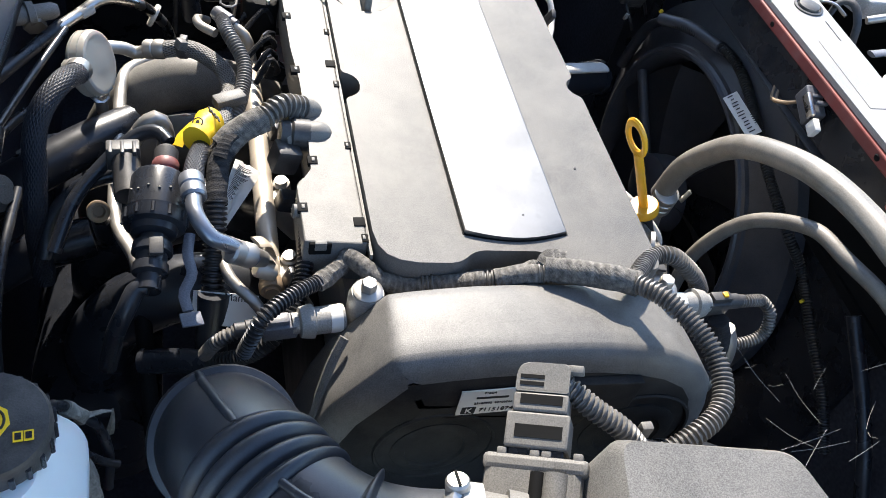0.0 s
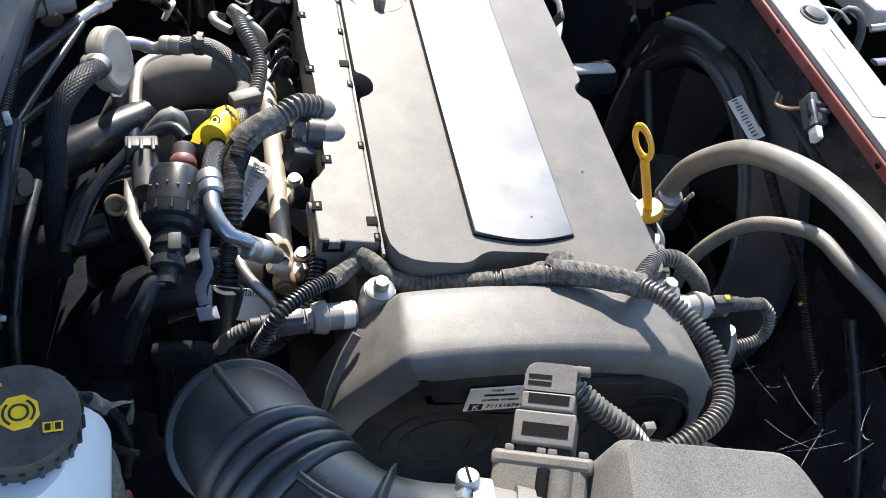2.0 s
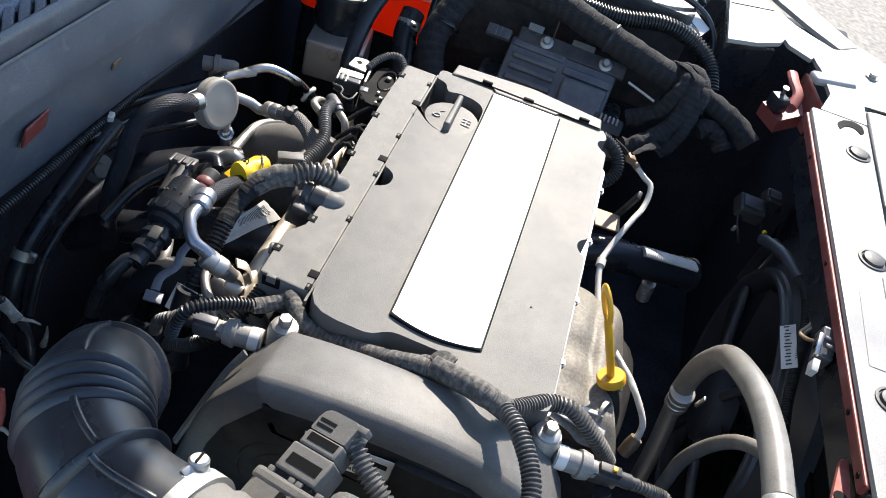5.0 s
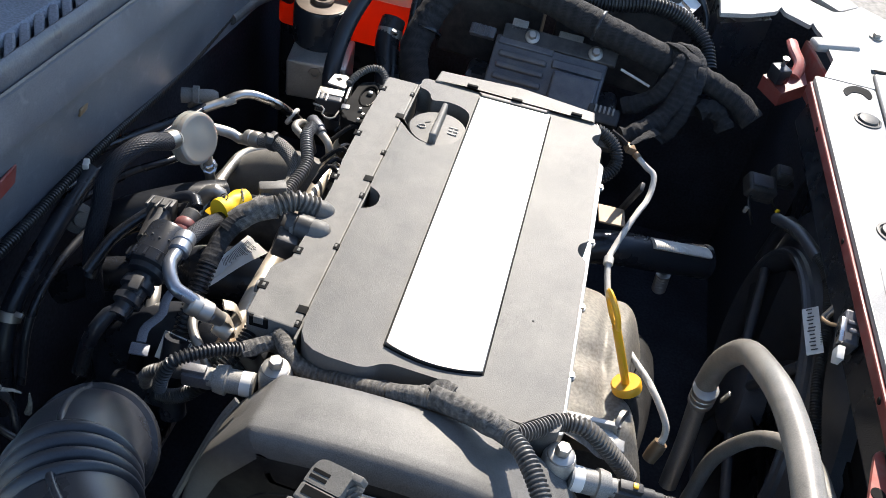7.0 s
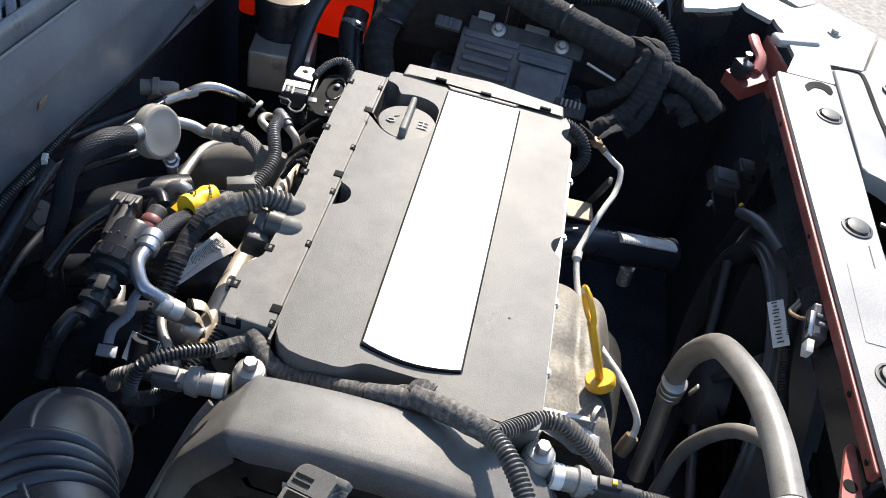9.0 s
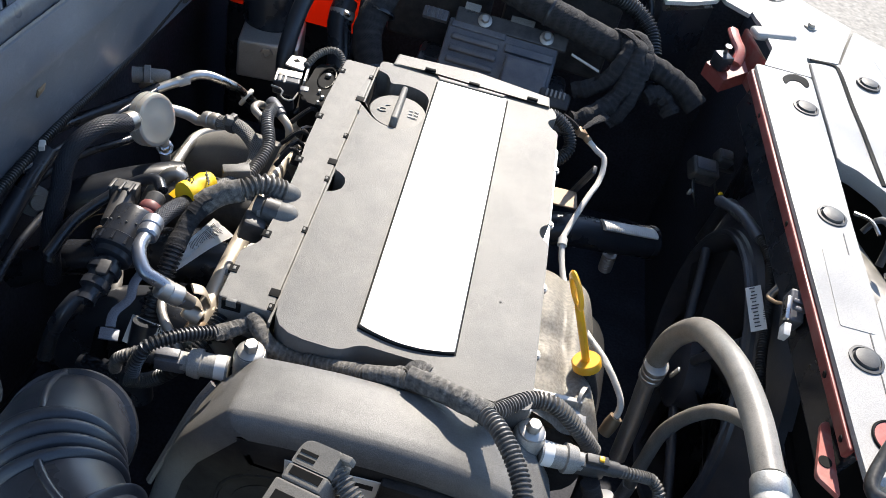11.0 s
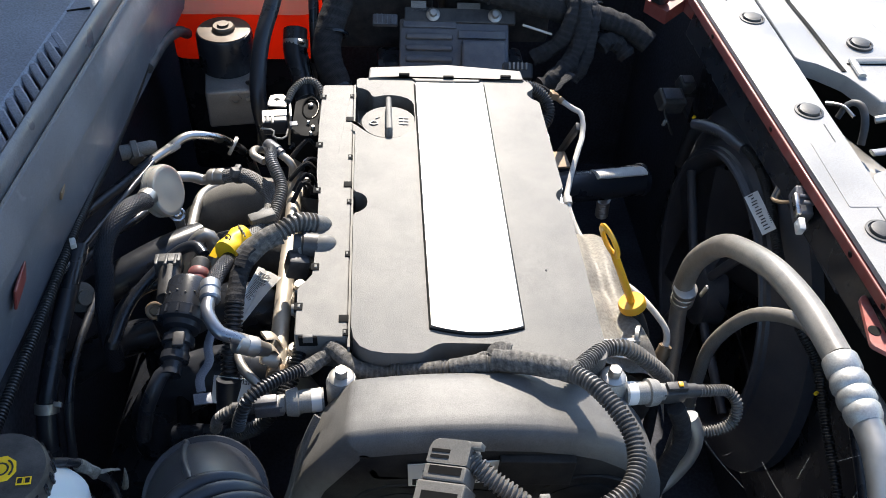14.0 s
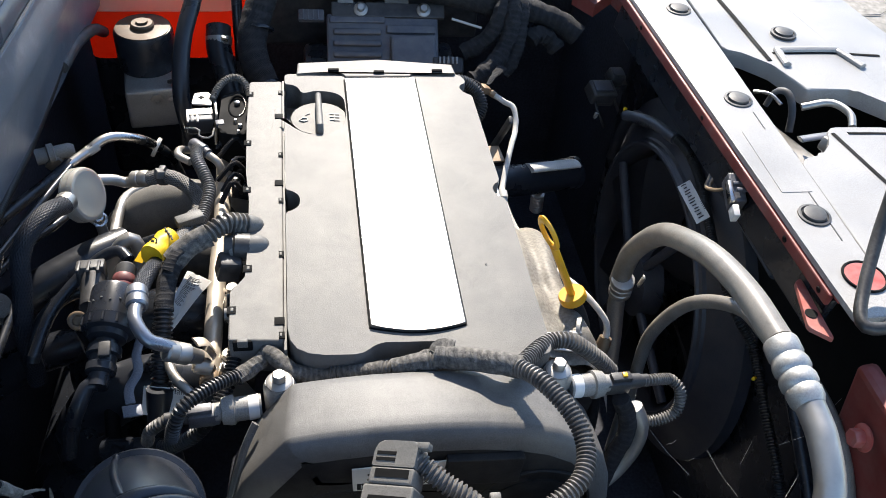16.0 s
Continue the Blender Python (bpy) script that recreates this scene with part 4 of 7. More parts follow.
    part("plenum", tube([(-0.335, 0.0, 0.56), (-0.335, 0.39, 0.56)], 0.06, 24), M_BLACK, ob)
    part("vacuum_tube", tube([(-0.43, 0.19, 0.69), (-0.39, 0.20, 0.716), (-0.34, 0.235, 0.725), (-0.30, 0.27, 0.72)], 0.021, 18), M_BLACK, ob)
    part("vacuum_tube", tube([(-0.43, 0.12, 0.66), (-0.38, 0.13, 0.69), (-0.33, 0.14, 0.70)], 0.019, 18), M_BLACK, ob)
    part("boss", lathe([(0.0095, 0), (0.0095, 0.004), (0.008, 0.005), (0.0055, 0.005), (0.0045, 0.001)], (-0.321, 0.112, 0.762), (0.3, -0.7, 0.6), 24), M_BRASS, ob)
    part("boss_post", tube([(-0.321, 0.114, 0.76), (-0.318, 0.13, 0.70)], 0.008, 12), M_BLACK, ob)

    ob = thing("manifold_bracket", "pale flat bracket strip lying over the intake manifold", "bracket", (-0.39, 0.325, 0.63))
    part("strip", tube([(-0.420, 0.318, 0.632), (-0.405, 0.326, 0.640), (-0.385, 0.331, 0.646), (-0.362, 0.330, 0.648), (-0.345, 0.322, 0.644)], 0.0075, 10, 0.004, flat=0.35), M_GREYP, ob)
    part("lug", lathe([(0.009, -0.003), (0.009, 0.002), (0.006, 0.004)], (-0.344, 0.320, 0.646), (0.1, -0.4, 0.9), 14), M_ALU, ob)

    # paper labels and small brackets
    top, corner, tip, hid = Vector((-0.210, 0.117, 0.818)), Vector((-0.187, 0.113, 0.808)), Vector((-0.220, 0.049, 0.808)), Vector((-0.227, 0.064, 0.813))

    def sheet_at(u, v):
        p = hid.lerp(top, u).lerp(tip.lerp(corner, u), v)
        return p + Vector((0.3, -0.2, 0.9)) * (0.0055 * math.sin(math.pi * u) * (1 - 0.5 * v) + 0.0016 * math.sin(7 * u + 4 * v) - 0.0028 * max(0.0, 1 - abs(v - 0.72 + 0.35 * u) / 0.10))
    bm = bmesh.new()
    grid = [[bm.verts.new(sheet_at(i / 20, j / 12)) for j in range(13)] for i in range(21)]
    for ra, rb in zip(grid, grid[1:]):
        for j in range(12):
            bm.faces.new((ra[j], ra[j + 1], rb[j + 1], rb[j]))
    bmesh.ops.solidify(bm, geom=bm.faces[:], thickness=0.0004)
    ob = solid("paper_tag", bm, M_LABEL, "creased white paper label on the loom", "label")
    for k in range(22):
        u, v0 = 0.30 + 0.028 * k, 0.16
        v1 = v0 + (0.30 if k < 12 else 0.46) + 0.05 * (k % 3)
        a, b = sheet_at(u, v0), sheet_at(u, v1)
        up = Vector((0.0004, -0.0003, 0.0012))
        part("print_bar", tube([a + up, (a + b) / 2 + (sheet_at(u, (v0 + v1) / 2) - (a + b) / 2) + up, b + up], 0.00035, 4, 0.004), M_STRIP, ob)
    ob = solid("paper_label", box((-0.222, -0.004, 0.772), (0.050, 0.026, 0.001), (44, -4, -12), 0.0003), M_LABEL, "white paper label with dark lettering in shade", "label")
    part("print", words("Manu", 0.0085, pose(-0.213, 0.001, 0.7795, 44, -4, -12)), M_INK, ob)
    for k in range(3):
        part("print_bar", box((-0.214, -0.0045 - 0.0042 * k, 0.7735 - 0.0040 * k), (0.026, 0.0018, 0.0006), (44, -4, -12)), M_INK, ob)
    ob = thing("cable_bracket", "thin bent steel cable bracket", "bracket", (-0.25, 0.0, 0.77))
    part("strip", tube([(-0.247, 0.045, 0.806), (-0.249, 0.024, 0.805), (-0.246, 0.008, 0.802), (-0.252, -0.010, 0.801), (-0.249, -0.025, 0.799)], 0.0042, 8, flat=0.3), M_PAINTED, ob)
    part("foot", box((-0.247, -0.032, 0.798), (0.016, 0.012, 0.002), (5, 10, 15), 0.0006), M_PAINTED, ob)

    # breather bracket and cam housing at the far end
    ob = thing("lift_bracket", "pressed steel lifting bracket with plastic connector", "bracket", (-0.21, 0.39, 0.82))
    part("plate", prism(rounded([(-0.224, 0.395), (-0.200, 0.392), (-0.202, 0.414), (-0.206, 0.420), (-0.222, 0.418)], 0.003, 3), 0.8245, 0.8265, 0.0005), M_STEELD, ob)
    part("bolt_hole", lathe([(0.0040, 0), (0.0040, 0.0008)], (-0.213, 0.408, 0.8262), n=4), M_GAP, ob)
    part("drop", box((-0.1985, 0.396, 0.803), (0.003, 0.044, 0.044), (0, 6, 6), 0.0008), M_STEELD, ob)
    con = part("connector", box((-0.2145, 0.379, 0.812), (0.031, 0.024, 0.020), (0, 0, 6), 0.002), M_BLACK, ob)
    part("face_plate", box((-0.2145, 0.3835, 0.8225), (0.030, 0.012, 0.0018), (4, 0, 6), 0.0005), M_STEELD, con)
    for dx in (-0.0125, -0.0015):
        part("tab", box((-0.2145 + dx, 0.372, 0.8225), (0.0025, 0.016, 0.0018), (6, 0, 6), 0.0004), M_STEELD, con)
    part("tab", box((-0.2215, 0.370, 0.8228), (0.0035, 0.010, 0.0018), (6, 0, 6), 0.0004), M_GREYP, con)
    part("wire_frame", tube([(-0.229, 0.362, 0.815), (-0.214, 0.356, 0.817), (-0.213, 0.347, 0.813), (-0.200, 0.345, 0.813), (-0.197, 0.36, 0.815)], 0.0012, 8), M_GREYP, ob)
    ob = thing("cam_housing", "dark cast camshaft end housing with oval port", "housing", (-0.175, 0.39, 0.8))
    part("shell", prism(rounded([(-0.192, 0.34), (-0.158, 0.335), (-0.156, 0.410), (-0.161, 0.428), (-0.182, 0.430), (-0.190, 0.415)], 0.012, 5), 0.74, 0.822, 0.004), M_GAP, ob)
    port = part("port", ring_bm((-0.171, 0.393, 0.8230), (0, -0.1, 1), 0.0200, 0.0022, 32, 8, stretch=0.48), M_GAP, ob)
    # Thin near-black oval paints in the dark depth of the port.
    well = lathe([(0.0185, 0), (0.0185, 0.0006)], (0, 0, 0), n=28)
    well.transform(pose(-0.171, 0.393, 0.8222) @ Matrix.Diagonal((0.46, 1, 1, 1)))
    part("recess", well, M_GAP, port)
    # Pale arc imitates sunlight catching one side of the port's rim.
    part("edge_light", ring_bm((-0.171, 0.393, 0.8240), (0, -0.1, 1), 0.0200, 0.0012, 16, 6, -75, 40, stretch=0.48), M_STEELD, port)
    part("stud", lathe([(0.0035, 0), (0.0035, 0.004), (0.002, 0.005)], (-0.171, 0.398, 0.8222), n=12), M_STEEL, port)
    part("arch_loom", tube([(-0.200, 0.404, 0.826), (-0.193, 0.424, 0.831), (-0.182, 0.437, 0.834), (-0.170, 0.438, 0.834), (-0.160, 0.426, 0.829), (-0.155, 0.404, 0.820)], 0.0042, 10, rib=0.0009), M_TAPE, ob)
    for x, y, r in ((-0.172, 0.362, 0.0022), (-0.166, 0.352, 0.0026), (-0.168, 0.340, 0.0020)):
        part("screw", lathe([(r, 0), (r, 0.003), (r * 0.7, 0.004)], (x, y, 0.822), n=10), M_STEELD, ob)
    part("clip", box((-0.190, 0.362, 0.820), (0.010, 0.010, 0.006), (0, 0, 10), 0.001), M_MODULE, ob)
    random.seed(11)
    ob = thing("small_wiring", "tangle of thin black wires beside the rail", "wiring", (-0.17, 0.3, 0.8))
    for k in range(7):
        y = 0.24 + 0.02 * k
        part("wire", tube([(-0.185 + random.uniform(-0.01, 0.012), y, 0.80), (-0.172, y + random.uniform(0, 0.02), 0.815 + random.uniform(-0.006, 0.006)), (-0.163, y + 0.02, 0.80), (-0.170, y + 0.035, 0.785)], 0.0028, 8), M_BLACK if k % 2 else M_TAPED, ob)


# ---- near side: intake duct, fluid bottle ----
def build_duct():
    ob = thing("intake_duct", "black ribbed rubber air intake duct", "air duct", (-0.2, -0.18, 0.79))
    path = [(-0.228, -0.137, 0.806), (-0.225, -0.152, 0.824), (-0.219, -0.172, 0.840), (-0.208, -0.198, 0.851), (-0.190, -0.226, 0.857), (-0.165, -0.246, 0.859), (-0.135, -0.257, 0.860), (-0.098, -0.263, 0.862)]
    pts = smooth_path(path, 0.0008)
    n = len(pts)
    rings = []
    for i, c in enumerate(pts):
        a, b = pts[max(i - 2, 0)], pts[min(i + 2, n - 1)]
        d = (b - a).normalized()
        s = d.cross(Vector((0, 0, 1))).normalized()
        u = s.cross(d)
        k = i / (n - 1)
        r = 0.0448 - 0.0006 * k
        if k < 0.055:
            r = 0.0496 - 0.0010 * (abs(k - 0.0275) / 0.0275) ** 3
        if 0.30 < k < 0.50:
            r += 0.0088 * abs(math.sin((k - 0.30) / 0.20 * 4 * math.pi)) ** 0.55 - 0.0050
        if 0.66 < k < 0.70:
            r += 0.0065 * math.sin((k - 0.66) / 0.04 * math.pi)
        rings.append([c + s * (r * math.cos(2 * math.pi * j / 48)) + u * (r * math.sin(2 * math.pi * j / 48)) for j in range(48)])
    part("bellows", loft(rings), M_RUBBER, ob, sharp=50)
    for k0, k1, ang in ((0.03, 0.31, 80), (0.49, 0.67, 86), (0.69, 0.93, 82)):
        i0, i1 = int(k0 * (n - 1)), int(k1 * (n - 1))
        ridge = []
        for i in range(i0, i1 + 1, 6):
            k = (i - i0) / (i1 - i0)
            w = radians(ang + 6 * (k - 0.5))
            out = rings[i][12] - pts[i]
            side = rings[i][0] - pts[i]
            deep = 0.985 if 0.08 < k < 0.92 else 0.95
            ridge.append(tuple(pts[i] + (side * math.cos(w) + out * math.sin(w)) * deep))
        part("rib", tube(ridge, 0.0030, 10, 0.003), M_RUBBER, ob)
    ob = thing("hose_clamp", "shiny steel hose clamp with screw", "hose clamp", (-0.10, -0.26, 0.86))
    way = Vector((0.95, -0.26, 0.10))
    at = Vector((-0.103, -0.260, 0.8605))
    part("band", lathe([(0.0462, -0.006), (0.0470, -0.006), (0.0470, 0.006), (0.0462, 0.006)], at, way, 48), M_ALUB, ob)
    part("screw_block", box((-0.109, -0.233, 0.896), (0.018, 0.012, 0.010), (30, 0, 66), 0.002), M_ALUB, ob)
    screw = part("screw", lathe([(0.0070, 0), (0.0070, 0.005), (0.0058, 0.0065)], (-0.108, -0.229, 0.897), (-0.10, 0.30, 0.9), 20), M_STEELD, ob)
    part("slot", box((-0.1086, -0.2268, 0.9039), (0.0014, 0.0115, 0.0012), (-18, -6, 0)), M_GAP, screw)
    ob = thing("airflow_pipe", "grey plastic airflow meter pipe", "air pipe", (-0.04, -0.29, 0.8))
    part("pipe", tube([(-0.106, -0.259, 0.860), (-0.060, -0.280, 0.867), (0.0, -0.318, 0.874)], 0.0438, 40, 0.01), M_STRIP, ob, "sunlit grey plastic")
    part("collar", tube([(-0.088, -0.267, 0.863), (-0.078, -0.271, 0.864)], 0.0475, 40, 0.004), M_STRIP, ob)
    ob = thing("airflow_sensor", "grey airflow sensor with tall clipped connector", "sensor", (-0.05, -0.2, 0.86))
    ex = Vector((0.028, -0.0125, 0.0115)).normalized()
    ey = Vector((0.012, 0.045, 0.014))
    ey = (ey - ex * ey.dot(ex)).normalized()
    ez = ex.cross(ey)
    m = Matrix.Translation((-0.0475, -0.201, 0.8765)) @ Matrix((ex, ey, ez)).transposed().to_4x4()

    def piece(c, size, bev=0.001):
        b = box(c, size, bev=bev)
        b.transform(m)
        return b
    low = part("connector", piece((0, 0.011, -0.002), (0.039, 0.022, 0.022), 0.0015), M_STRIP, ob)
    part("window", piece((0.001, 0.010, 0.0092), (0.029, 0.008, 0.0006), 0.0), M_GAP, low)
    part("band", piece((0.0, -0.002, -0.003), (0.034, 0.006, 0.018), 0.001), M_BLACK, ob)
    mid = part("sleeve", piece((0.0005, 0.0285, -0.001), (0.034, 0.012, 0.020), 0.0015), M_STRIP, ob)
    part("window", piece((0.001, 0.030, 0.0092), (0.026, 0.006, 0.0006), 0.0), M_GAP, mid)
    b = prism(rounded([(-0.016, 0.035), (0.017, 0.035), (0.017, 0.054), (-0.016, 0.054)], [0.001, 0.001, 0.004, 0.009], 5), -0.010, 0.009, 0.002, 3)
    b.transform(m)
    top = part("cover", b, M_STRIP, ob)
    part("beak", piece((0.020, 0.0515, 0.005), (0.010, 0.005, 0.008), 0.001), M_STRIP, top)
    for y in (0.040, 0.0445):
        part("window", piece((-0.006, y, 0.0090), (0.015, 0.0024, 0.0010), 0.0), M_GAP, top)
    foot = part("housing", piece((0.0, -0.040, -0.012), (0.060, 0.066, 0.040), 0.005), M_STRIP, ob)
    part("shelf", piece((0.001, -0.009, -0.010), (0.064, 0.010, 0.038), 0.003), M_STRIP, foot)
    for off, rad, q, name in ((0.003, 0.0045, M_GAP, "groove"), (0.014, 0.0075, M_STRIP, "rib")):
        part(name, tube([m @ Vector((off, y, 0.0065)) for y in (-0.014, -0.04, -0.07)], rad, 14), q, foot)
    for off in (-0.020, 0.0, 0.007, 0.026):
        part("nub", piece((off, -0.003, 0.004), (0.006, 0.005, 0.008), 0.001), M_STRIP, foot)
    part("cable", tube([(-0.032, -0.160, 0.893), (-0.020, -0.170, 0.893), (-0.007, -0.181, 0.888), (0.012, -0.193, 0.880), (0.028, -0.203, 0.865)], 0.0068, 14, rib=0.0020, period=0.0037), M_CONDUIT, ob)
    ob = thing("resonator_box", "large grey textured plastic resonator box", "resonator", (0.05, -0.29, 0.8))
    ring0 = rounded([(-0.060, -0.36), (0.150, -0.37), (0.118, -0.225), (-0.036, -0.207)], 0.012, 4)
    ring1 = rounded([(-0.044, -0.35), (0.130, -0.36), (0.099, -0.233), (-0.019, -0.214)], 0.012, 4)
    ring2 = rounded([(-0.038, -0.345), (0.124, -0.355), (0.094, -0.238), (-0.013, -0.219)], 0.012, 4)
    part("shell", loft([[Vector((p[0], p[1], z)) for p in r] for r, z in ((ring0, 0.80), (ring1, 0.911), (ring2, 0.918))]), M_COVER, ob)
    part("clip", box((0.031, -0.190, 0.872), (0.008, 0.006, 0.013), (0, 0, 0), 0.001), M_STRIP, ob)
    part("clip_post", box((0.031, -0.205, 0.862), (0.008, 0.024, 0.008), (0, 0, 0), 0.001), M_STRIP, ob)
    solid("wheel_pipe", tube([(0.06, -0.19, 0.785), (0.115, -0.198, 0.782), (0.158, -0.23, 0.75), (0.185, -0.29, 0.68)], 0.036, 28), M_BLACK, "broad black resonator pipe behind the box", "air pipe")


def build_brake_bottle():
    c = Vector((-0.348, -0.177, 0.897))
    way = Vector((0.04, -0.06, 1)).normalized()
    ob = thing("brake_fluid_bottle", "translucent brake fluid bottle with black screw cap", "fluid bottle", (-0.355, -0.18, 0.80))
    a = [Vector((-0.405 + 0.0, -0.235, 0.0)), Vector((-0.325, -0.242, 0.0)), Vector((-0.303, -0.215, 0.0)), Vector((-0.306, -0.150, 0.0)), Vector((-0.335, -0.132, 0.0)), Vector((-0.405, -0.135, 0.0))]
    mid = Vector((-0.355, -0.185, 0))

    def lay(k, z):
        return [Vector((mid.x + (p.x - mid.x) * k, mid.y + (p.y - mid.y) * k, z)) for p in rounded([(q.x, q.y) for q in a], 0.012, 4) for p in (Vector((p[0], p[1], 0)),)]
    part("bottle", loft([lay(0.50, 0.800), lay(0.58, 0.803), lay(0.98, 0.832), lay(1.0, 0.850), lay(0.98, 0.856), lay(0.70, 0.880), lay(0.60, 0.894)]), M_TRANS, ob, "milky translucent plastic with fluid")
    cap = part("cap", lathe([(0.0305, -0.006), (0.0312, -0.004), (0.0312, 0.011), (0.0294, 0.0145), (0.010, 0.0155)], c, way, 44), M_BLACKD, ob, "black ribbed screw cap")
    for k in range(22):
        w = 2 * math.pi * k / 22
        u = axis_pose(c, way)
        p = u @ Vector((0.0314 * math.cos(w), 0.0314 * math.sin(w), 0.003))
        part("lug", lathe([(0.0016, -0.006), (0.0016, 0.006)], p, way, 6), M_BLACK, cap)
    u = axis_pose(c + way * 0.0153, way)
    side = u.to_3x3().inverted() @ Vector((1, 0.25, 0))
    spin = math.degrees(math.atan2(side.y, side.x))
    u = u @ pose(0, 0, 0, 0, 0, spin)
    octo = prism([(0.0105 * math.cos(radians(45 * k + 22.5)), 0.0105 * math.sin(radians(45 * k + 22.5))) for k in range(8)], 0, 0.0008)
    octo.transform(u @ pose(0.001, 0, 0))
    part("brake_symbol", octo, M_YTAG, cap, "yellow brake symbol")
    for R, a0, a1 in ((0.0045, 0, 360), (0.0075, -50, 50), (0.0075, 130, 230)):
        r = ring_bm((0, 0, 0), (0, 0, 1), R, 0.0007, 24, 6, a0, a1)
        r.transform(u @ pose(0.001, 0, 0.0008))
        part("brake_symbol", r, M_INK, cap)
    book = merged(box((-0.0035, 0, 0), (0.0065, 0.008, 0.0008)), box((0.0035, 0, 0), (0.0065, 0.008, 0.0008)))
    book.transform(u @ pose(0.0155, -0.0125, 0.0004, 0, 0, -8) @ Matrix.Scale(0.72, 4))
    book = part("manual_symbol", book, M_YTAG, cap)
    for dx in (-0.0035, 0.0035):
        b = box((dx, 0, 0.0006), (0.0042, 0.0052, 0.0004))
        b.transform(u @ pose(0.0155, -0.0125, 0.0004, 0, 0, -8) @ Matrix.Scale(0.72, 4))
        part("page", b, M_BLACK, book)
    part("lettering", words("DOT 4", 0.0055, u @ pose(-0.012, 0.0165, 0.0003, 0, 0, 22)), M_YTAG, cap)
    ob = thing("master_cylinder", "black brake master cylinder under the fluid bottle", "master cylinder", (-0.36, -0.2, 0.76))
    part("barrel", tube([(-0.43, -0.20, 0.775), (-0.335, -0.205, 0.775)], 0.022, 24), M_BLACK, ob)
    part("disc", lathe([(0.028, -0.004), (0.028, 0.004)], (-0.316, -0.208, 0.798), (0.6, -0.6, 0.4), 30), M_BLACKD, ob)
    part("stud", lathe([(0.0028, 0), (0.0028, 0.002)], (-0.3136, -0.2104, 0.7996), (0.6, -0.6, 0.4), 10), M_LABEL, ob)
    solid("felt_wrap", tube([(-0.313, -0.160, 0.830), (-0.307, -0.172, 0.815), (-0.306, -0.190, 0.795), (-0.310, -0.210, 0.770), (-0.316, -0.235, 0.735)], 0.0070, 14, 0.002, wob=0.22), M_FOAM, "frayed grey felt wrapped line", "insulated line")
    solid("red_line", tube([(-0.302, -0.172, 0.795), (-0.296, -0.184, 0.775), (-0.303, -0.205, 0.752)], 0.006, 12), M_REDD, "dusty red painted metal edge", "bracket")
    solid("cable_tie", tube([(-0.298, -0.188, 0.772), (-0.287, -0.186, 0.768), (-0.278, -0.19, 0.764)], 0.0028, 8, taper=0.0008), M_GREYP, "pale nylon tie end", "cable tie")
    solid("strut_tower", lathe([(0.13, -0.12), (0.125, -0.03), (0.10, -0.006), (0.06, 0.0), (0.02, 0.001)], (-0.385, -0.345, 0.815), (0.1, 0, 1), 48), M_RED, "red painted strut tower in shade", "strut tower")
    ob = thing("tower_bracket", "red painted upright bracket with oval hole", "bracket", (-0.352, -0.262, 0.84))
    tab = prism(rounded([(-0.016, -0.03), (0.016, -0.03), (0.007, 0.03), (-0.004, 0.03)], [0, 0, 0.006, 0.006], 4), -0.002, 0.002, 0.0008)
    tab.transform(pose(-0.352, -0.262, 0.872, 78, 0, 20))
    part("tab", tab, M_RED, ob)
    hole = lathe([(0.0042, 0), (0.0042, 0.0006)], (0, 0, 0), n=16)
    hole.transform(pose(-0.3505, -0.2652, 0.886, 78, 0, 20) @ Matrix.Diagonal((0.7, 1.7, 1, 1)))
    part("slot", hole, M_GAP, ob)
    ob = thing("level_sensor_wire", "black sensor wire wrapped with pale tape", "wiring", (-0.3, -0.14, 0.86))
    part("wire", tube([(-0.330, -0.148, 0.876), (-0.322, -0.135, 0.856), (-0.314, -0.127, 0.832), (-0.305, -0.125, 0.812), (-0.300, -0.132, 0.79), (-0.302, -0.14, 0.76)], 0.0034, 12), M_BLACK, ob)
    part("tape", tube([(-0.3205, -0.133, 0.851), (-0.313, -0.127, 0.829)], 0.0046, 12, 0.002, wob=0.3), M_FOAM, ob, "frayed pale tape")
    part("tape_tail", tube([(-0.313, -0.127, 0.829), (-0.302, -0.122, 0.826), (-0.296, -0.121, 0.824)], 0.003, 8, flat=0.3, taper=0.001), M_FOAM, ob)
    part("wire", tube([(-0.322, -0.152, 0.85), (-0.314, -0.145, 0.822), (-0.304, -0.142, 0.80), (-0.294, -0.14, 0.79)], 0.0028, 10), M_BLACK, ob)
    part("twist_end", tube([(-0.300, -0.116, 0.79), (-0.298, -0.113, 0.80), (-0.297, -0.112, 0.812)], 0.0030, 6, taper=0.0006), M_FOAM, ob, "small torn paper end")


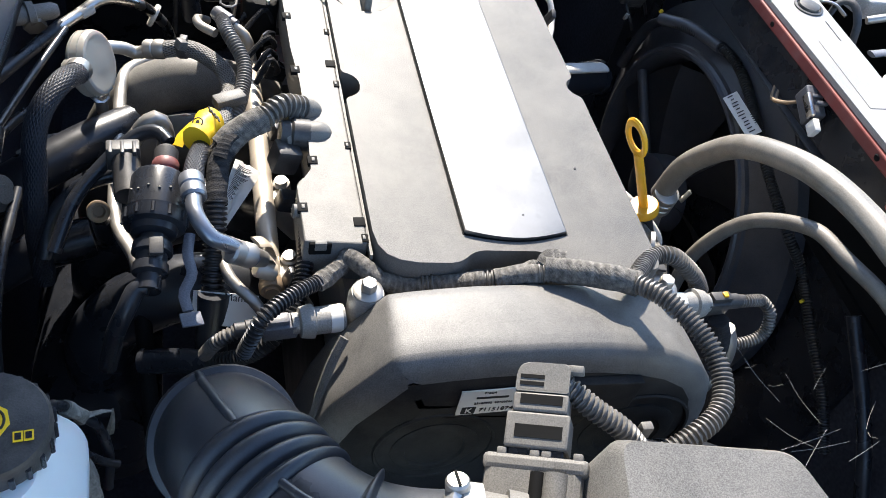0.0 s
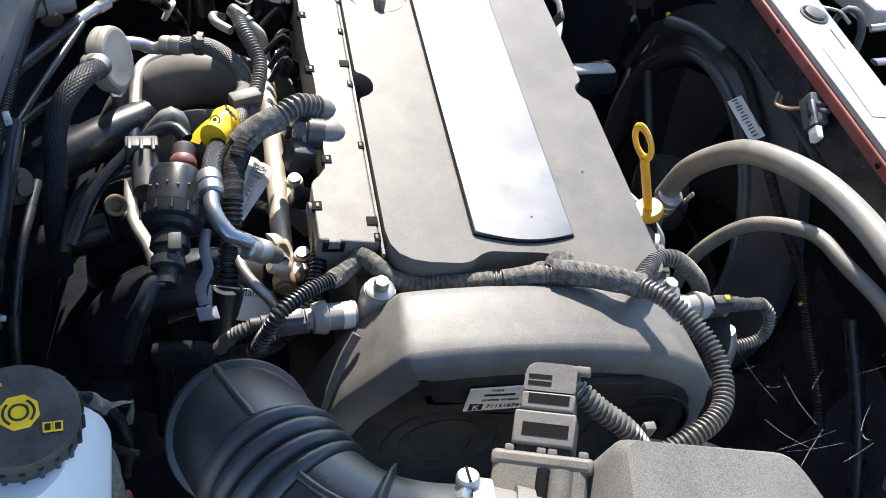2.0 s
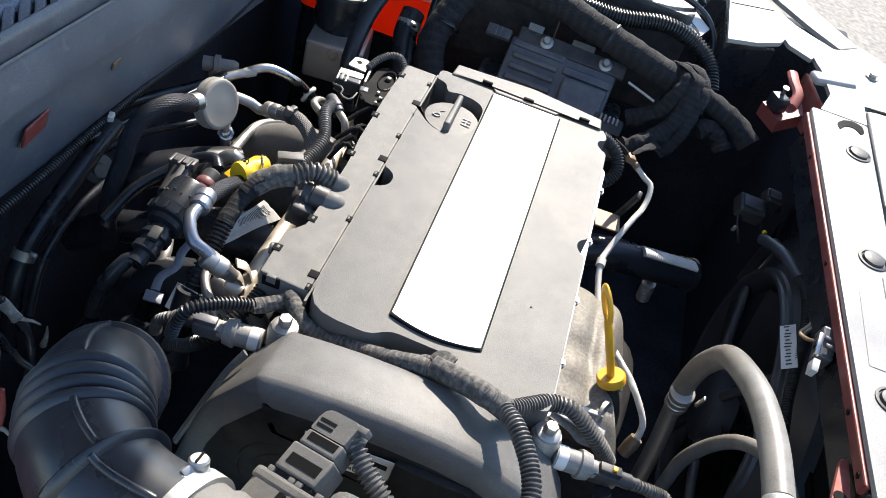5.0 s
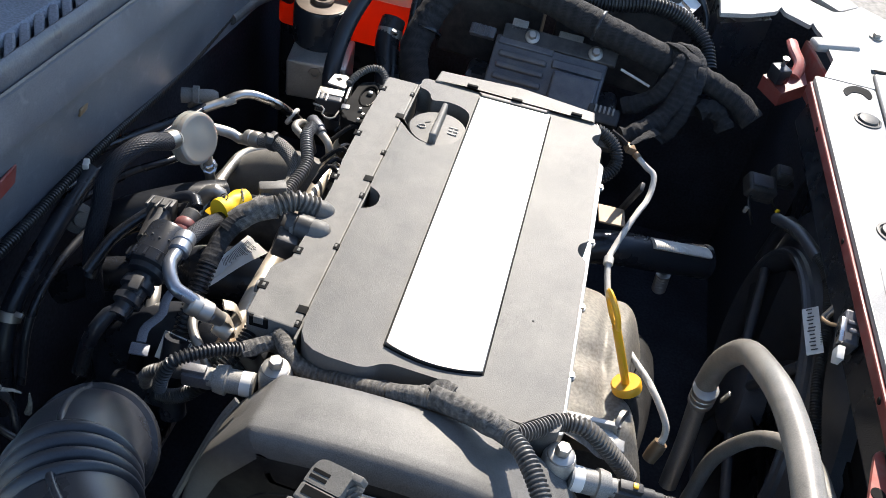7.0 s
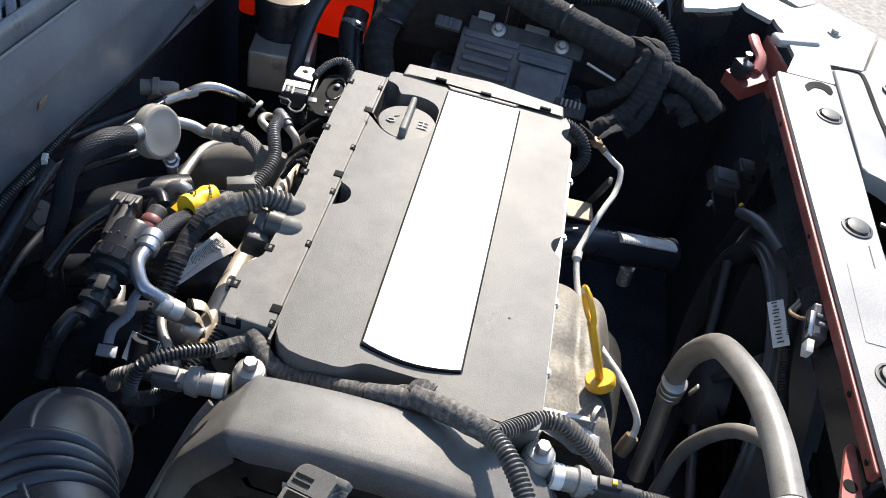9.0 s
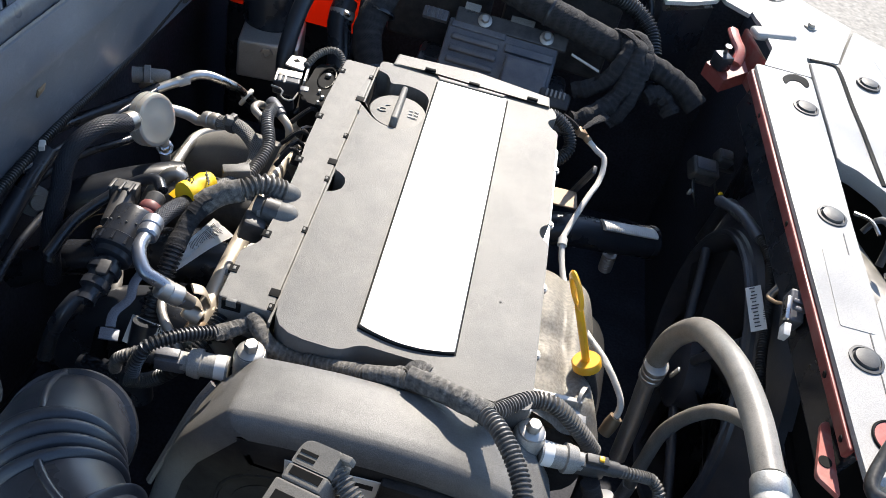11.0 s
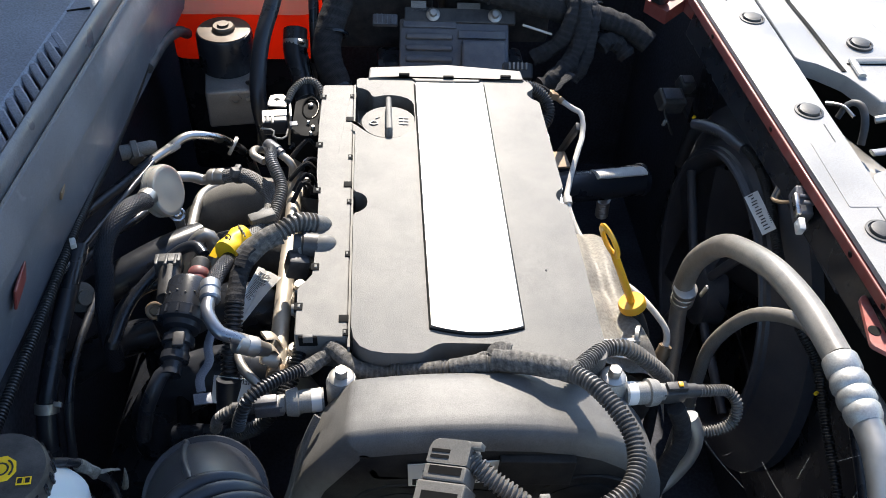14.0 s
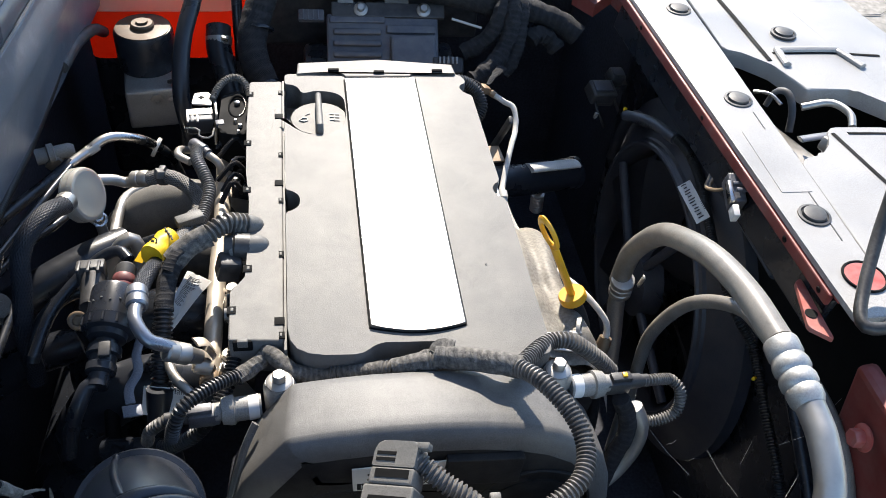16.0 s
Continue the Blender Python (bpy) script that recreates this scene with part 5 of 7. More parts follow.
# ---- right side: dipstick, hoses, exhaust shield, fan ----
def build_right_side():
    ob = thing("dipstick", "yellow plastic oil dipstick with ring handle", "dipstick", (0.18, 0.1, 0.70))
    top, base = Vector((0.1395, 0.110, 0.862)), Vector((0.1790, 0.100, 0.773))
    ax = (top - base).normalized()
    bm = ring_bm(top - ax * 0.006, Vector((0.845, 0.42, 0.33)), 0.0105, 0.0028, 30, 8)
    for v in bm.verts:
        q = v.co - (top - ax * 0.006)
        v.co += ax * (q.dot(ax) * 0.75)
    part("handle", bm, M_YELLOW, ob)
    part("shank", tube([top - ax * 0.024, top - ax * 0.05, base + ax * 0.004], 0.0055, 12, 0.006, flat=0.75), M_YELLOW, ob)
    part("flange", lathe([(0.010, -0.004), (0.0145, -0.002), (0.0148, 0.005), (0.0135, 0.007)], base, ax, 26), M_YELLOW, ob)
    part("tube", tube([base - ax * 0.002, base - ax * 0.04, (0.203, 0.088, 0.70), (0.226, 0.084, 0.63), (0.24, 0.09, 0.5)], 0.0072, 14), M_DARKMET, ob)
    ob = thing("lift_eye", "steel lifting eye beside the dipstick", "bracket", (0.16, 0.04, 0.77))
    part("plate", lathe([(0.0145, -0.002), (0.0145, 0.002)], (0.180, 0.066, 0.758), (0.9, -0.35, 0.2), 24), M_STEELD, ob)
    part("hole", lathe([(0.006, -0.0024), (0.006, 0.0024)], (0.180, 0.066, 0.758), (0.9, -0.35, 0.2), 18), M_GAP, ob)
    part("arm", box((0.152, 0.052, 0.765), (0.055, 0.006, 0.014), (0, 14, 15), 0.001), M_STEELD, ob)

    ob = thing("ac_hose_large", "thick grey rubber air conditioning hose in a high arch", "hose", (0.27, 0.1, 0.6))
    part("hose", tube([(0.287, 0.222, 0.672), (0.283, 0.205, 0.730), (0.279, 0.170, 0.785), (0.276, 0.128, 0.832), (0.277, 0.075, 0.866), (0.282, 0.030, 0.884), (0.287, -0.025, 0.894), (0.289, -0.080, 0.897)], 0.0124, 22, 0.006), M_HOSE, ob)
    lo = part("lower_ferrule", lathe([(0.0130, -0.02), (0.0145, -0.018), (0.0145, -0.010), (0.0134, -0.009), (0.0145, -0.007), (0.0145, 0.001), (0.0134, 0.002), (0.0145, 0.004), (0.0145, 0.012), (0.0132, 0.013)], (0.288, 0.214, 0.672), (-0.12, -0.25, 0.95), 24), M_ALUB, ob, "pale crimped ferrule")
    part("ear", box((0.308, 0.206, 0.684), (0.003, 0.006, 0.020), (10, 10, 0), 0.001), M_STEEL, lo)
    part("stub", tube([(0.289, 0.219, 0.66), (0.292, 0.222, 0.63), (0.296, 0.213, 0.58), (0.296, 0.195, 0.52)], 0.0108, 20), M_ALU, ob)
    d = Vector((0.03, -0.95, -0.12))
    prof = [(0.0136, 0.0), (0.0148, 0.002), (0.0150, 0.014), (0.0136, 0.017), (0.0146, 0.0195), (0.0157, 0.023), (0.0157, 0.028), (0.0146, 0.0305), (0.0136, 0.032), (0.0146, 0.0335), (0.0157, 0.037), (0.0157, 0.042), (0.0146, 0.0445), (0.0136, 0.046), (0.0150, 0.049), (0.0146, 0.056), (0.0118, 0.062)]
    part("crimp_ferrule", lathe(prof, (0.289, -0.080, 0.897), d, 26), M_ALU, ob, "bright crimped aluminium ferrule")
    part("pipe", tube([(0.291, -0.136, 0.890), (0.292, -0.168, 0.881), (0.288, -0.205, 0.858), (0.27, -0.230, 0.82), (0.25, -0.245, 0.75)], 0.0120, 18), M_STEELD, ob)
    ob = thing("ac_hose_small", "thin grey rubber hose in a lower arch", "hose", (0.32, 0.08, 0.5))
    part("hose", tube([(0.302, 0.138, 0.545), (0.303, 0.141, 0.585), (0.306, 0.142, 0.660), (0.328, 0.122, 0.730), (0.350, 0.069, 0.778), (0.360, 0.017, 0.787), (0.381, -0.035, 0.782), (0.393, -0.085, 0.760), (0.397, -0.13, 0.72), (0.395, -0.16, 0.66)], 0.0080, 18, 0.006), M_HOSE, ob)
    part("foot", tube([(0.302, 0.138, 0.55), (0.300, 0.135, 0.50), (0.298, 0.13, 0.44)], 0.0088, 16), M_ALU, ob, "plain metal end pipe")

    ob = thing("exhaust_shield", "pressed metal exhaust heat shield beside the cover", "heat shield", (0.16, 0.2, 0.6))
    bm = bmesh.new()
    rows = []
    for i in range(52):
        y = 0.03 + 0.260 * i / 51
        row = []
        for j in range(29):
            t = j / 28
            x = 0.118 + 0.092 * t
            bulge = math.exp(-((t - 0.72) / 0.17) ** 2)
            z = 0.772 - 0.05 * max(0, (y - 0.15) / 0.13) ** 2 - 0.012 * t - 0.07 * t ** 4 + 0.013 * bulge * (1 + 0.15 * math.sin(y * 40)) - 0.004 * math.exp(-((t - 0.45) / 0.08) ** 2)
            z += 0.006 * math.exp(-((y - 0.100) / 0.016) ** 2 - ((t - 0.22) / 0.12) ** 2) - 0.005 * math.exp(-((y - 0.135) / 0.014) ** 2 - ((t - 0.3) / 0.2) ** 2) - 0.03 * max(0, (0.06 - y) / 0.03) * t
            x += 0.010 * t * math.sin(y * 26 + 0.4)
            row.append(bm.verts.new((x, y, z)))
        rows.append(row)
    for a, b in zip(rows, rows[1:]):
        for j in range(28):
            bm.faces.new((a[j], a[j + 1], b[j + 1], b[j]))
    bmesh.ops.solidify(bm, geom=bm.faces[:], thickness=0.0015)
    part("shield", bm, M_HEAT, ob)
    part("flange", box((0.150, 0.045, 0.764), (0.075, 0.018, 0.003), (0, 14, 0), 0.001), M_STEELD, ob)
    hex_bolt((0.190, 0.118, 0.745), (0.6, -0.2, 0.7), 0.005, 0.006, 0.008, "dull steel bolt on the heat shield", M_STEELD, "shield bolts")
    solid("exhaust_pipe", tube([(0.17, 0.06, 0.66), (0.20, 0.20, 0.62), (0.21, 0.32, 0.58), (0.20, 0.40, 0.48)], 0.04, 20), M_DARKMET, "rusty dark exhaust manifold below the shield", "exhaust")

    ob = thing("sensor_lead", "off-white sleeved sensor wire beside the cover", "wiring", (0.17, 0.3, 0.7))
    part("wire", tube([(0.160, 0.490, 0.775), (0.177, 0.477, 0.769), (0.189, 0.466, 0.765), (0.188, 0.440, 0.750), (0.174, 0.401, 0.743), (0.158, 0.355, 0.727), (0.154, 0.330, 0.722), (0.162, 0.290, 0.708), (0.177, 0.250, 0.704), (0.186, 0.214, 0.713), (0.215, 0.170, 0.713), (0.238, 0.140, 0.698), (0.243, 0.130, 0.684), (0.240, 0.124, 0.672)], 0.0038, 12, 0.004, wob=0.12), M_SLEEVE, ob)
    part("end_grommet", lathe([(0.0075, -0.01), (0.0085, 0.0), (0.0075, 0.014)], (0.239, 0.122, 0.668), (-0.3, -0.4, -1), 16), M_BRASS, ob)
    part("connector", merged(box((0.152, 0.495, 0.778), (0.012, 0.014, 0.010), (0, 20, 20), 0.0015), lathe([(0.0048, -0.004), (0.0048, 0.004)], (0.163, 0.488, 0.774), (0.7, -0.6, -0.25), 12)), M_BRASS, ob)
    part("conduit", tube([(0.085, 0.436, 0.826), (0.105, 0.440, 0.826), (0.126, 0.436, 0.814), (0.134, 0.424, 0.798), (0.126, 0.412, 0.786), (0.112, 0.405, 0.782)], 0.0074, 14, rib=0.0016), M_CONDUITB, ob)
    part("band", lathe([(0.006, -0.005), (0.006, 0.005)], (0.154, 0.333, 0.723), (0.0, 0.95, 0.25), 14), M_WHITE, ob)
    part("tail", tube([(0.154, 0.495, 0.777), (0.140, 0.500, 0.785), (0.124, 0.505, 0.79)], 0.0034, 8), M_TAPED, ob)
    ob = thing("coolant_outlet", "black coolant outlet pipe with ribbed pale stripe", "coolant pipe", (0.22, 0.45, 0.67))
    part("pipe", tube([(0.10, 0.395, 0.675), (0.165, 0.412, 0.680), (0.225, 0.435, 0.668), (0.288, 0.462, 0.655)], 0.0225, 26), M_BLACK, ob)
    # Ribbed band made white to stand in for sun that misses it.
    part("stripe", tube([(0.212, 0.424, 0.6945), (0.250, 0.438, 0.687), (0.290, 0.456, 0.6765)], 0.0110, 12, 0.006, flat=0.45, rib=0.0010), M_WHITE, ob, "ribbed stripe, whitened to look sunlit")
    part("mouth", lathe([(0.024, -0.004), (0.024, 0.004), (0.018, 0.005)], (0.290, 0.463, 0.6545), (0.85, 0.36, -0.16), 26), M_BLACK, ob)
    part("bracket", box((0.148, 0.404, 0.735), (0.035, 0.03, 0.003), (8, 6, 10), 0.001), M_BRASS, ob)
    part("strap", box((0.166, 0.425, 0.752), (0.006, 0.012, 0.075), (24, 10, 0), 0.002), M_BLACKD, ob)
    ob = thing("coolant_sensor", "small threaded steel sensor in shade", "sensor", (0.258, 0.508, 0.56))
    prof = []
    for k in range(7):
        prof += [(0.0085, 0.006 * k), (0.0105, 0.006 * k + 0.002), (0.0105, 0.006 * k + 0.004)]
    part("thread", lathe(prof, (0.262, 0.512, 0.545), (-0.1, -0.2, 0.9), 18), M_STEELD, ob)
    part("stem", lathe([(0.006, 0), (0.006, 0.03)], (0.258, 0.504, 0.586), (-0.1, -0.2, 0.9), 12), M_STEELD, ob)

    # fan
    ob = thing("radiator_fan", "black plastic radiator fan and shroud in shade", "fan", (0.40, 0.33, 0.4))
    c = Vector((0.396, 0.350, 0.545))
    flare = [(0.430, 0.184), (0.398, 0.185), (0.386, 0.189), (0.381, 0.194), (0.381, 0.199), (0.385, 0.204), (0.390, 0.205), (0.404, 0.228), (0.410, 0.246), (0.414, 0.262), (0.430, 0.262), (0.430, 0.184)]
    part("shroud_ring", loft([[Vector((x, c.y + R * math.cos(2 * math.pi * j / 72), c.z + R * math.sin(2 * math.pi * j / 72))) for j in range(72)] for x, R in flare], cap=False), M_FAN, ob)
    part("shroud_lip", ring_bm((0.382, c.y, c.z), (1, 0, 0), 0.1965, 0.0042, 72, 8), M_FAN, ob)
    part("shroud_plate", box((0.440, 0.33, 0.57), (0.012, 0.72, 0.46), bev=0.004), M_BLACK, ob)
    part("frame_arm", tube([(0.366, 0.475, 0.744), (0.386, 0.505, 0.725), (0.396, 0.560, 0.67), (0.402, 0.595, 0.58)], 0.0085, 12, flat=0.6), M_FAN, ob)
    part("frame_edge", tube([(0.398, 0.52, 0.800), (0.398, 0.40, 0.800), (0.400, 0.28, 0.795), (0.404, 0.10, 0.790)], 0.010, 12, flat=0.5), M_FAN, ob)
    part("motor", lathe([(0.055, 0), (0.055, 0.03), (0.045, 0.036), (0.02, 0.037)], c + Vector((0.002, 0, 0)), (-1, 0, 0), 30), M_FAN, ob)
    for k in range(7):
        w = 2 * math.pi * k / 7 + 0.3
        bm = bmesh.new()
        rows = []
        for i in range(6):
            r = 0.05 + 0.130 * i / 5
            row = []
            for j, s in enumerate((-1, -0.4, 0.3, 1)):
                ang = w + s * 0.32 * (1 - 0.12 * i / 5) + 0.22 * i / 5
                row.append(bm.verts.new((c.x + 0.004 + s * 0.018, c.y + r * math.cos(ang), c.z + r * math.sin(ang))))
            rows.append(row)
        for a, b in zip(rows, rows[1:]):
            for j in range(3):
                bm.faces.new((a[j], a[j + 1], b[j + 1], b[j]))
        bmesh.ops.solidify(bm, geom=bm.faces[:], thickness=0.002)
        part("blade", bm, M_FAN, ob)
    for k in range(4):
        w = 2 * math.pi * k / 4 + 0.5
        part("strut", tube([c + Vector((-0.022, 0.05 * math.cos(w), 0.05 * math.sin(w))), c + Vector((-0.010, 0.183 * math.cos(w), 0.183 * math.sin(w)))], 0.007, 10), M_FAN, ob)
    lab = solid("fan_label", box((0.381, 0.274, 0.7520), (0.018, 0.072, 0.0012), (0, -38, 0), 0.0003), M_LABEL, "white printed label on the fan frame", "label")
    random.seed(3)
    for k in range(12):
        part("print_bar", box((0.3801 - 0.0006 * (k % 3), 0.244 + 0.0056 * k, 0.7529), (0.008 - 0.004 * random.random(), 0.0010, 0.0010), (0, -38, 0)), M_BLACKD, lab)
    ob = thing("fan_loom", "thin corrugated wire running down the fan frame", "wiring", (0.39, 0.2, 0.6))
    part("conduit", tube([(0.357, 0.464, 0.750), (0.383, 0.392, 0.772), (0.394, 0.344, 0.774), (0.395, 0.287, 0.761), (0.385, 0.201, 0.739), (0.390, 0.125, 0.710), (0.409, 0.093, 0.680), (0.407, 0.029, 0.647), (0.406, -0.030, 0.619), (0.404, -0.08, 0.58)], 0.0056, 12, rib=0.0016), M_CONDUITB, ob)
    part("sleeve", tube([(0.352, 0.470, 0.748), (0.372, 0.430, 0.764), (0.387, 0.375, 0.774)], 0.0078, 12), M_FAN, ob)
    for p in ((0.402, 0.062, 0.665), (0.351, 0.474, 0.756)):
        part("yellow_clip", box(p, (0.005, 0.004, 0.005), (10, 20, 30), 0.001), M_YTAG, ob)
    part("rod", tube([(0.40, 0.0, 0.72), (0.405, -0.10, 0.64), (0.41, -0.2, 0.52)], 0.008, 10), M_BLACK, ob)


def build_relays():
    for at, size in (((0.335, 0.535, 0.745), (0.040, 0.030, 0.022)), ((0.362, 0.560, 0.755), (0.024, 0.022, 0.020))):
        ob = thing("fan_relay", "dark plastic relay with short wires in shade", "relay", at, "relays by the fan")
        shell = part("shell", box(at, size, (20, 8, 12), 0.004, 3), M_BLACKD, ob)
        part("cap", box((at[0], at[1] - 0.003, at[2] + size[2] * 0.52), (size[0] * 0.72, size[1] * 0.6, 0.005), (20, 8, 12), 0.0015), M_FAN, shell)
        part("foot", box((at[0] + 0.008, at[1] + 0.004, at[2] - 0.014), (0.026, size[1] * 0.7, 0.01), (20, 8, 12), 0.002), M_BLACKD, ob)
        part("terminal", box((at[0] - 0.012, at[1] - 0.030, at[2] - 0.020), (0.005, 0.004, 0.010), (10, 8, 20), 0.0008), M_GREYP, ob)
        part("wire", tube([(at[0] - 0.008, at[1] - 0.010, at[2] - 0.006), (at[0] - 0.012, at[1] - 0.022, at[2] - 0.010), (at[0] - 0.006, at[1] - 0.032, at[2] - 0.022), (at[0] + 0.004, at[1] - 0.030, at[2] - 0.040)], 0.0022, 8), M_CONDUITB, ob)


# ---- front panel ----
def build_front_panel():
    ob = thing("front_panel", "dusty black plastic radiator support cover, sun-bleached", "panel", (0.47, 0.35, 0.86))
    # inner band, outer band and far end round the latch opening
    part("inner_band", prism(rounded([(0.379, -0.05), (0.4285, -0.05), (0.430, 0.19), (0.429, 0.295), (0.430, 0.412), (0.431, 0.60), (0.353, 0.60), (0.3765, 0.0)], 0.006, 3), 0.8795, 0.886, 0.002, 2), M_PANEL, ob)
    part("far_corner", prism(rounded([(0.366, 0.602), (0.431, 0.602), (0.431, 0.655), (0.478, 0.662), (0.52, 0.79), (0.444, 0.850), (0.413, 0.816), (0.398, 0.808), (0.340, 0.846), (0.273, 0.924), (0.18, 1.0), (0.232, 0.91), (0.233, 0.715),
                                      (0.277, 0.736), (0.314, 0.765), (0.321, 0.784), (0.326, 0.768), (0.360, 0.745), (0.364, 0.756), (0.368, 0.738), (0.374, 0.722), (0.383, 0.656)], 0.003, 3), 0.8790, 0.8855, 0.002, 2), M_PANEL, ob)
    part("fender_strip", prism(rounded([(0.20, 1.02), (0.297, 0.948), (0.363, 0.868), (0.411, 0.8215), (0.443, 0.8535), (0.356, 0.965), (0.253, 1.079)], 0.004, 3), 0.876, 0.8835, 0.003, 2), M_PANEL, ob)
    part("seam_line", box((0.270, 0.860, 0.8856), (0.075, 0.0025, 0.0012), (0, 0, 21)), M_GAP, ob)
    part("outer_band", prism(rounded([(0.436, 0.415), (0.458, 0.405), (0.486, 0.375), (0.505, 0.318), (0.565, 0.318), (0.60, 0.28), (0.622, 0.22), (0.63, -0.05), (0.70, -0.05), (0.705, 0.2), (0.690, 0.40), (0.66, 0.58),
                                      (0.635, 0.665), (0.60, 0.735), (0.524, 0.788), (0.481, 0.66), (0.436, 0.650)], 0.006, 3), 0.862, 0.884, 0.004, 2), M_PANEL, ob)
    part("near_band", prism(rounded([(0.4305, -0.05), (0.4325, 0.178), (0.445, 0.186), (0.462, 0.189), (0.480, 0.208), (0.491, 0.236), (0.500, 0.240), (0.560, 0.238), (0.620, 0.226), (0.6285, -0.05)], 0.006, 3), 0.862, 0.884, 0.003, 2), M_PANEL, ob)
    part("groove", tube([(0.494, 0.228, 0.8842), (0.503, 0.180, 0.8842), (0.516, 0.110, 0.8842), (0.530, 0.02, 0.8842)], 0.0032, 8, flat=0.3), M_GAP, ob)
    part("groove", tube([(0.512, 0.228, 0.8842), (0.560, 0.226, 0.8842), (0.600, 0.220, 0.8842)], 0.0026, 8, flat=0.3), M_GAP, ob)
    rim = [(0.503, 0.372), (0.505, 0.402), (0.512, 0.408), (0.580, 0.408), (0.588, 0.402), (0.602, 0.366)]
    part("opening_rim", tube([(x, y, 0.886) for x, y in rim], 0.0055, 10, 0.004, flat=0.7), M_PANEL, ob)
    part("step_gap", box((0.4325, 0.50, 0.868), (0.004, 0.19, 0.024)), M_GAP, ob)
    part("groove", tube([(0.437, 0.655, 0.885), (0.470, 0.656, 0.885), (0.477, 0.640, 0.885), (0.479, 0.56, 0.885), (0.482, 0.50, 0.885), (0.484, 0.43, 0.885), (0.486, 0.385, 0.8845)], 0.0034, 8, flat=0.3), M_GAP, ob)
    part("groove", tube([(0.497, 0.404, 0.884), (0.53, 0.404, 0.884), (0.575, 0.403, 0.884), (0.64, 0.395, 0.8845)], 0.0030, 8, flat=0.3), M_GAP, ob)
    part("seam_line", box((0.415, 0.16, 0.8862), (0.0012, 0.22, 0.0006)), M_BLACKD, ob)
    for c in ((0.404, 0.088), (0.407, 0.296), (0.410, 0.515), (0.514, 0.625), (0.532, 0.450)):
        clip = part("push_clip", lathe([(0.0165, -0.002), (0.0165, 0.0012), (0.0140, 0.0016), (0.0132, 0.0), (0.0122, 0.0), (0.0115, 0.0035), (0.008, 0.0045), (0.003, 0.0048)], (c[0], c[1], 0.8862), n=32), M_BLACKD, ob)
    part("slot", prism(rounded([(0.386, 0.577), (0.389, 0.562), (0.399, 0.578), (0.411, 0.579), (0.418, 0.566), (0.424, 0.575), (0.422, 0.592), (0.408, 0.597), (0.395, 0.590)], 0.005, 4), 0.8855, 0.8868), M_GAP, ob, "dark kidney-shaped slot")
    part("sticker", prism(rounded([(0.386, 0.125), (0.420, 0.125), (0.420, 0.235), (0.386, 0.235)], 0.002, 2), 0.8858, 0.8866), M_PANEL, ob)
    part("bolt_head", lathe([(0.010, 0), (0.010, 0.003), (0.006, 0.003), (0.006, 0.008)], (0.452, 0.755, 0.885), n=6), M_STEELD, ob)
    part("bumper_rest", box((0.390, 0.702, 0.884), (0.066, 0.026, 0.012), (0, 0, 20), 0.005, 3), M_PANEL, ob)
    part("eyelet", lathe([(0.0200, 0), (0.0200, 0.001), (0.0175, 0.001)], (0.412, 0.000, 0.8862), n=32), M_REDD, ob, "red metal seen through a round hole")
    part("eyelet_rim", ring_bm((0.412, 0.000, 0.8870), (0, 0, 1), 0.0198, 0.0014, 32, 6), M_GAP, ob)

    ob = thing("crossmember", "red painted steel crossmember under the panel", "crossmember", (0.38, 0.3, 0.8))
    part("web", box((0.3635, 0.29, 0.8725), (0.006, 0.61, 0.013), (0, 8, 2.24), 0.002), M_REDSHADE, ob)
    part("inner_wall", box((0.3720, 0.29, 0.843), (0.008, 0.60, 0.046), (0, 10, 2.24), 0.003), M_BLACK, ob, "black plastic wall under the red edge")
    part("gusset", prism(rounded([(0.356, -0.028), (0.374, -0.045), (0.378, 0.035), (0.370, 0.032)], 0.004, 3), 0.848, 0.853, 0.001), M_REDD, ob, "faded red steel gusset")
    part("hole", lathe([(0.006, 0), (0.006, 0.0012)], (0.366, -0.012, 0.8526), n=18), M_GAP, ob)
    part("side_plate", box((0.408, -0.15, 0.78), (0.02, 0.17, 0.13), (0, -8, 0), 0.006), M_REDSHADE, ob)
    hex_bolt((0.388, -0.115, 0.80), (-1, 0, 0.1), 0.009, 0.010, 0.013, "red painted hex bolt on the side plate", M_REDD, "side plate bolts")
    part("pad", box((0.408, 0.008, 0.872), (0.05, 0.05, 0.004), bev=0.001), M_REDD, ob)
    random.seed(8)
    for k in (0, 1, 4, 7):
        part("punched_hole", lathe([(0.003 + 0.001 * random.random(), 0), (0.003, 0.001)], (0.3605 + 0.039 * (0.29 - 0.07 * k), 0.07 * k, 0.8725), (-1, -0.04, -0.14), 14), M_GAP, ob)

    ob = thing("hood_latch", "steel hood latch inside the panel opening", "latch", (0.50, 0.28, 0.82))
    part("plate", box((0.465, 0.29, 0.835), (0.05, 0.12, 0.004), (0, 10, 20), 0.001), M_STEELD, ob)
    part("hook", tube([(0.458, 0.318, 0.862), (0.468, 0.322, 0.880), (0.477, 0.310, 0.884), (0.478, 0.292, 0.872), (0.476, 0.28, 0.85)], 0.0045, 10, flat=0.5), M_BLACKD, ob)
    part("loop", tube([(0.49, 0.295, 0.875), (0.52, 0.288, 0.885), (0.533, 0.265, 0.885), (0.528, 0.245, 0.88)], 0.0045, 10), M_STEELD, ob)
    part("lever", tube([(0.462, 0.235, 0.872), (0.50, 0.236, 0.876), (0.56, 0.232, 0.878), (0.64, 0.222, 0.878)], 0.007, 10, flat=0.4), M_PAINTED, ob)
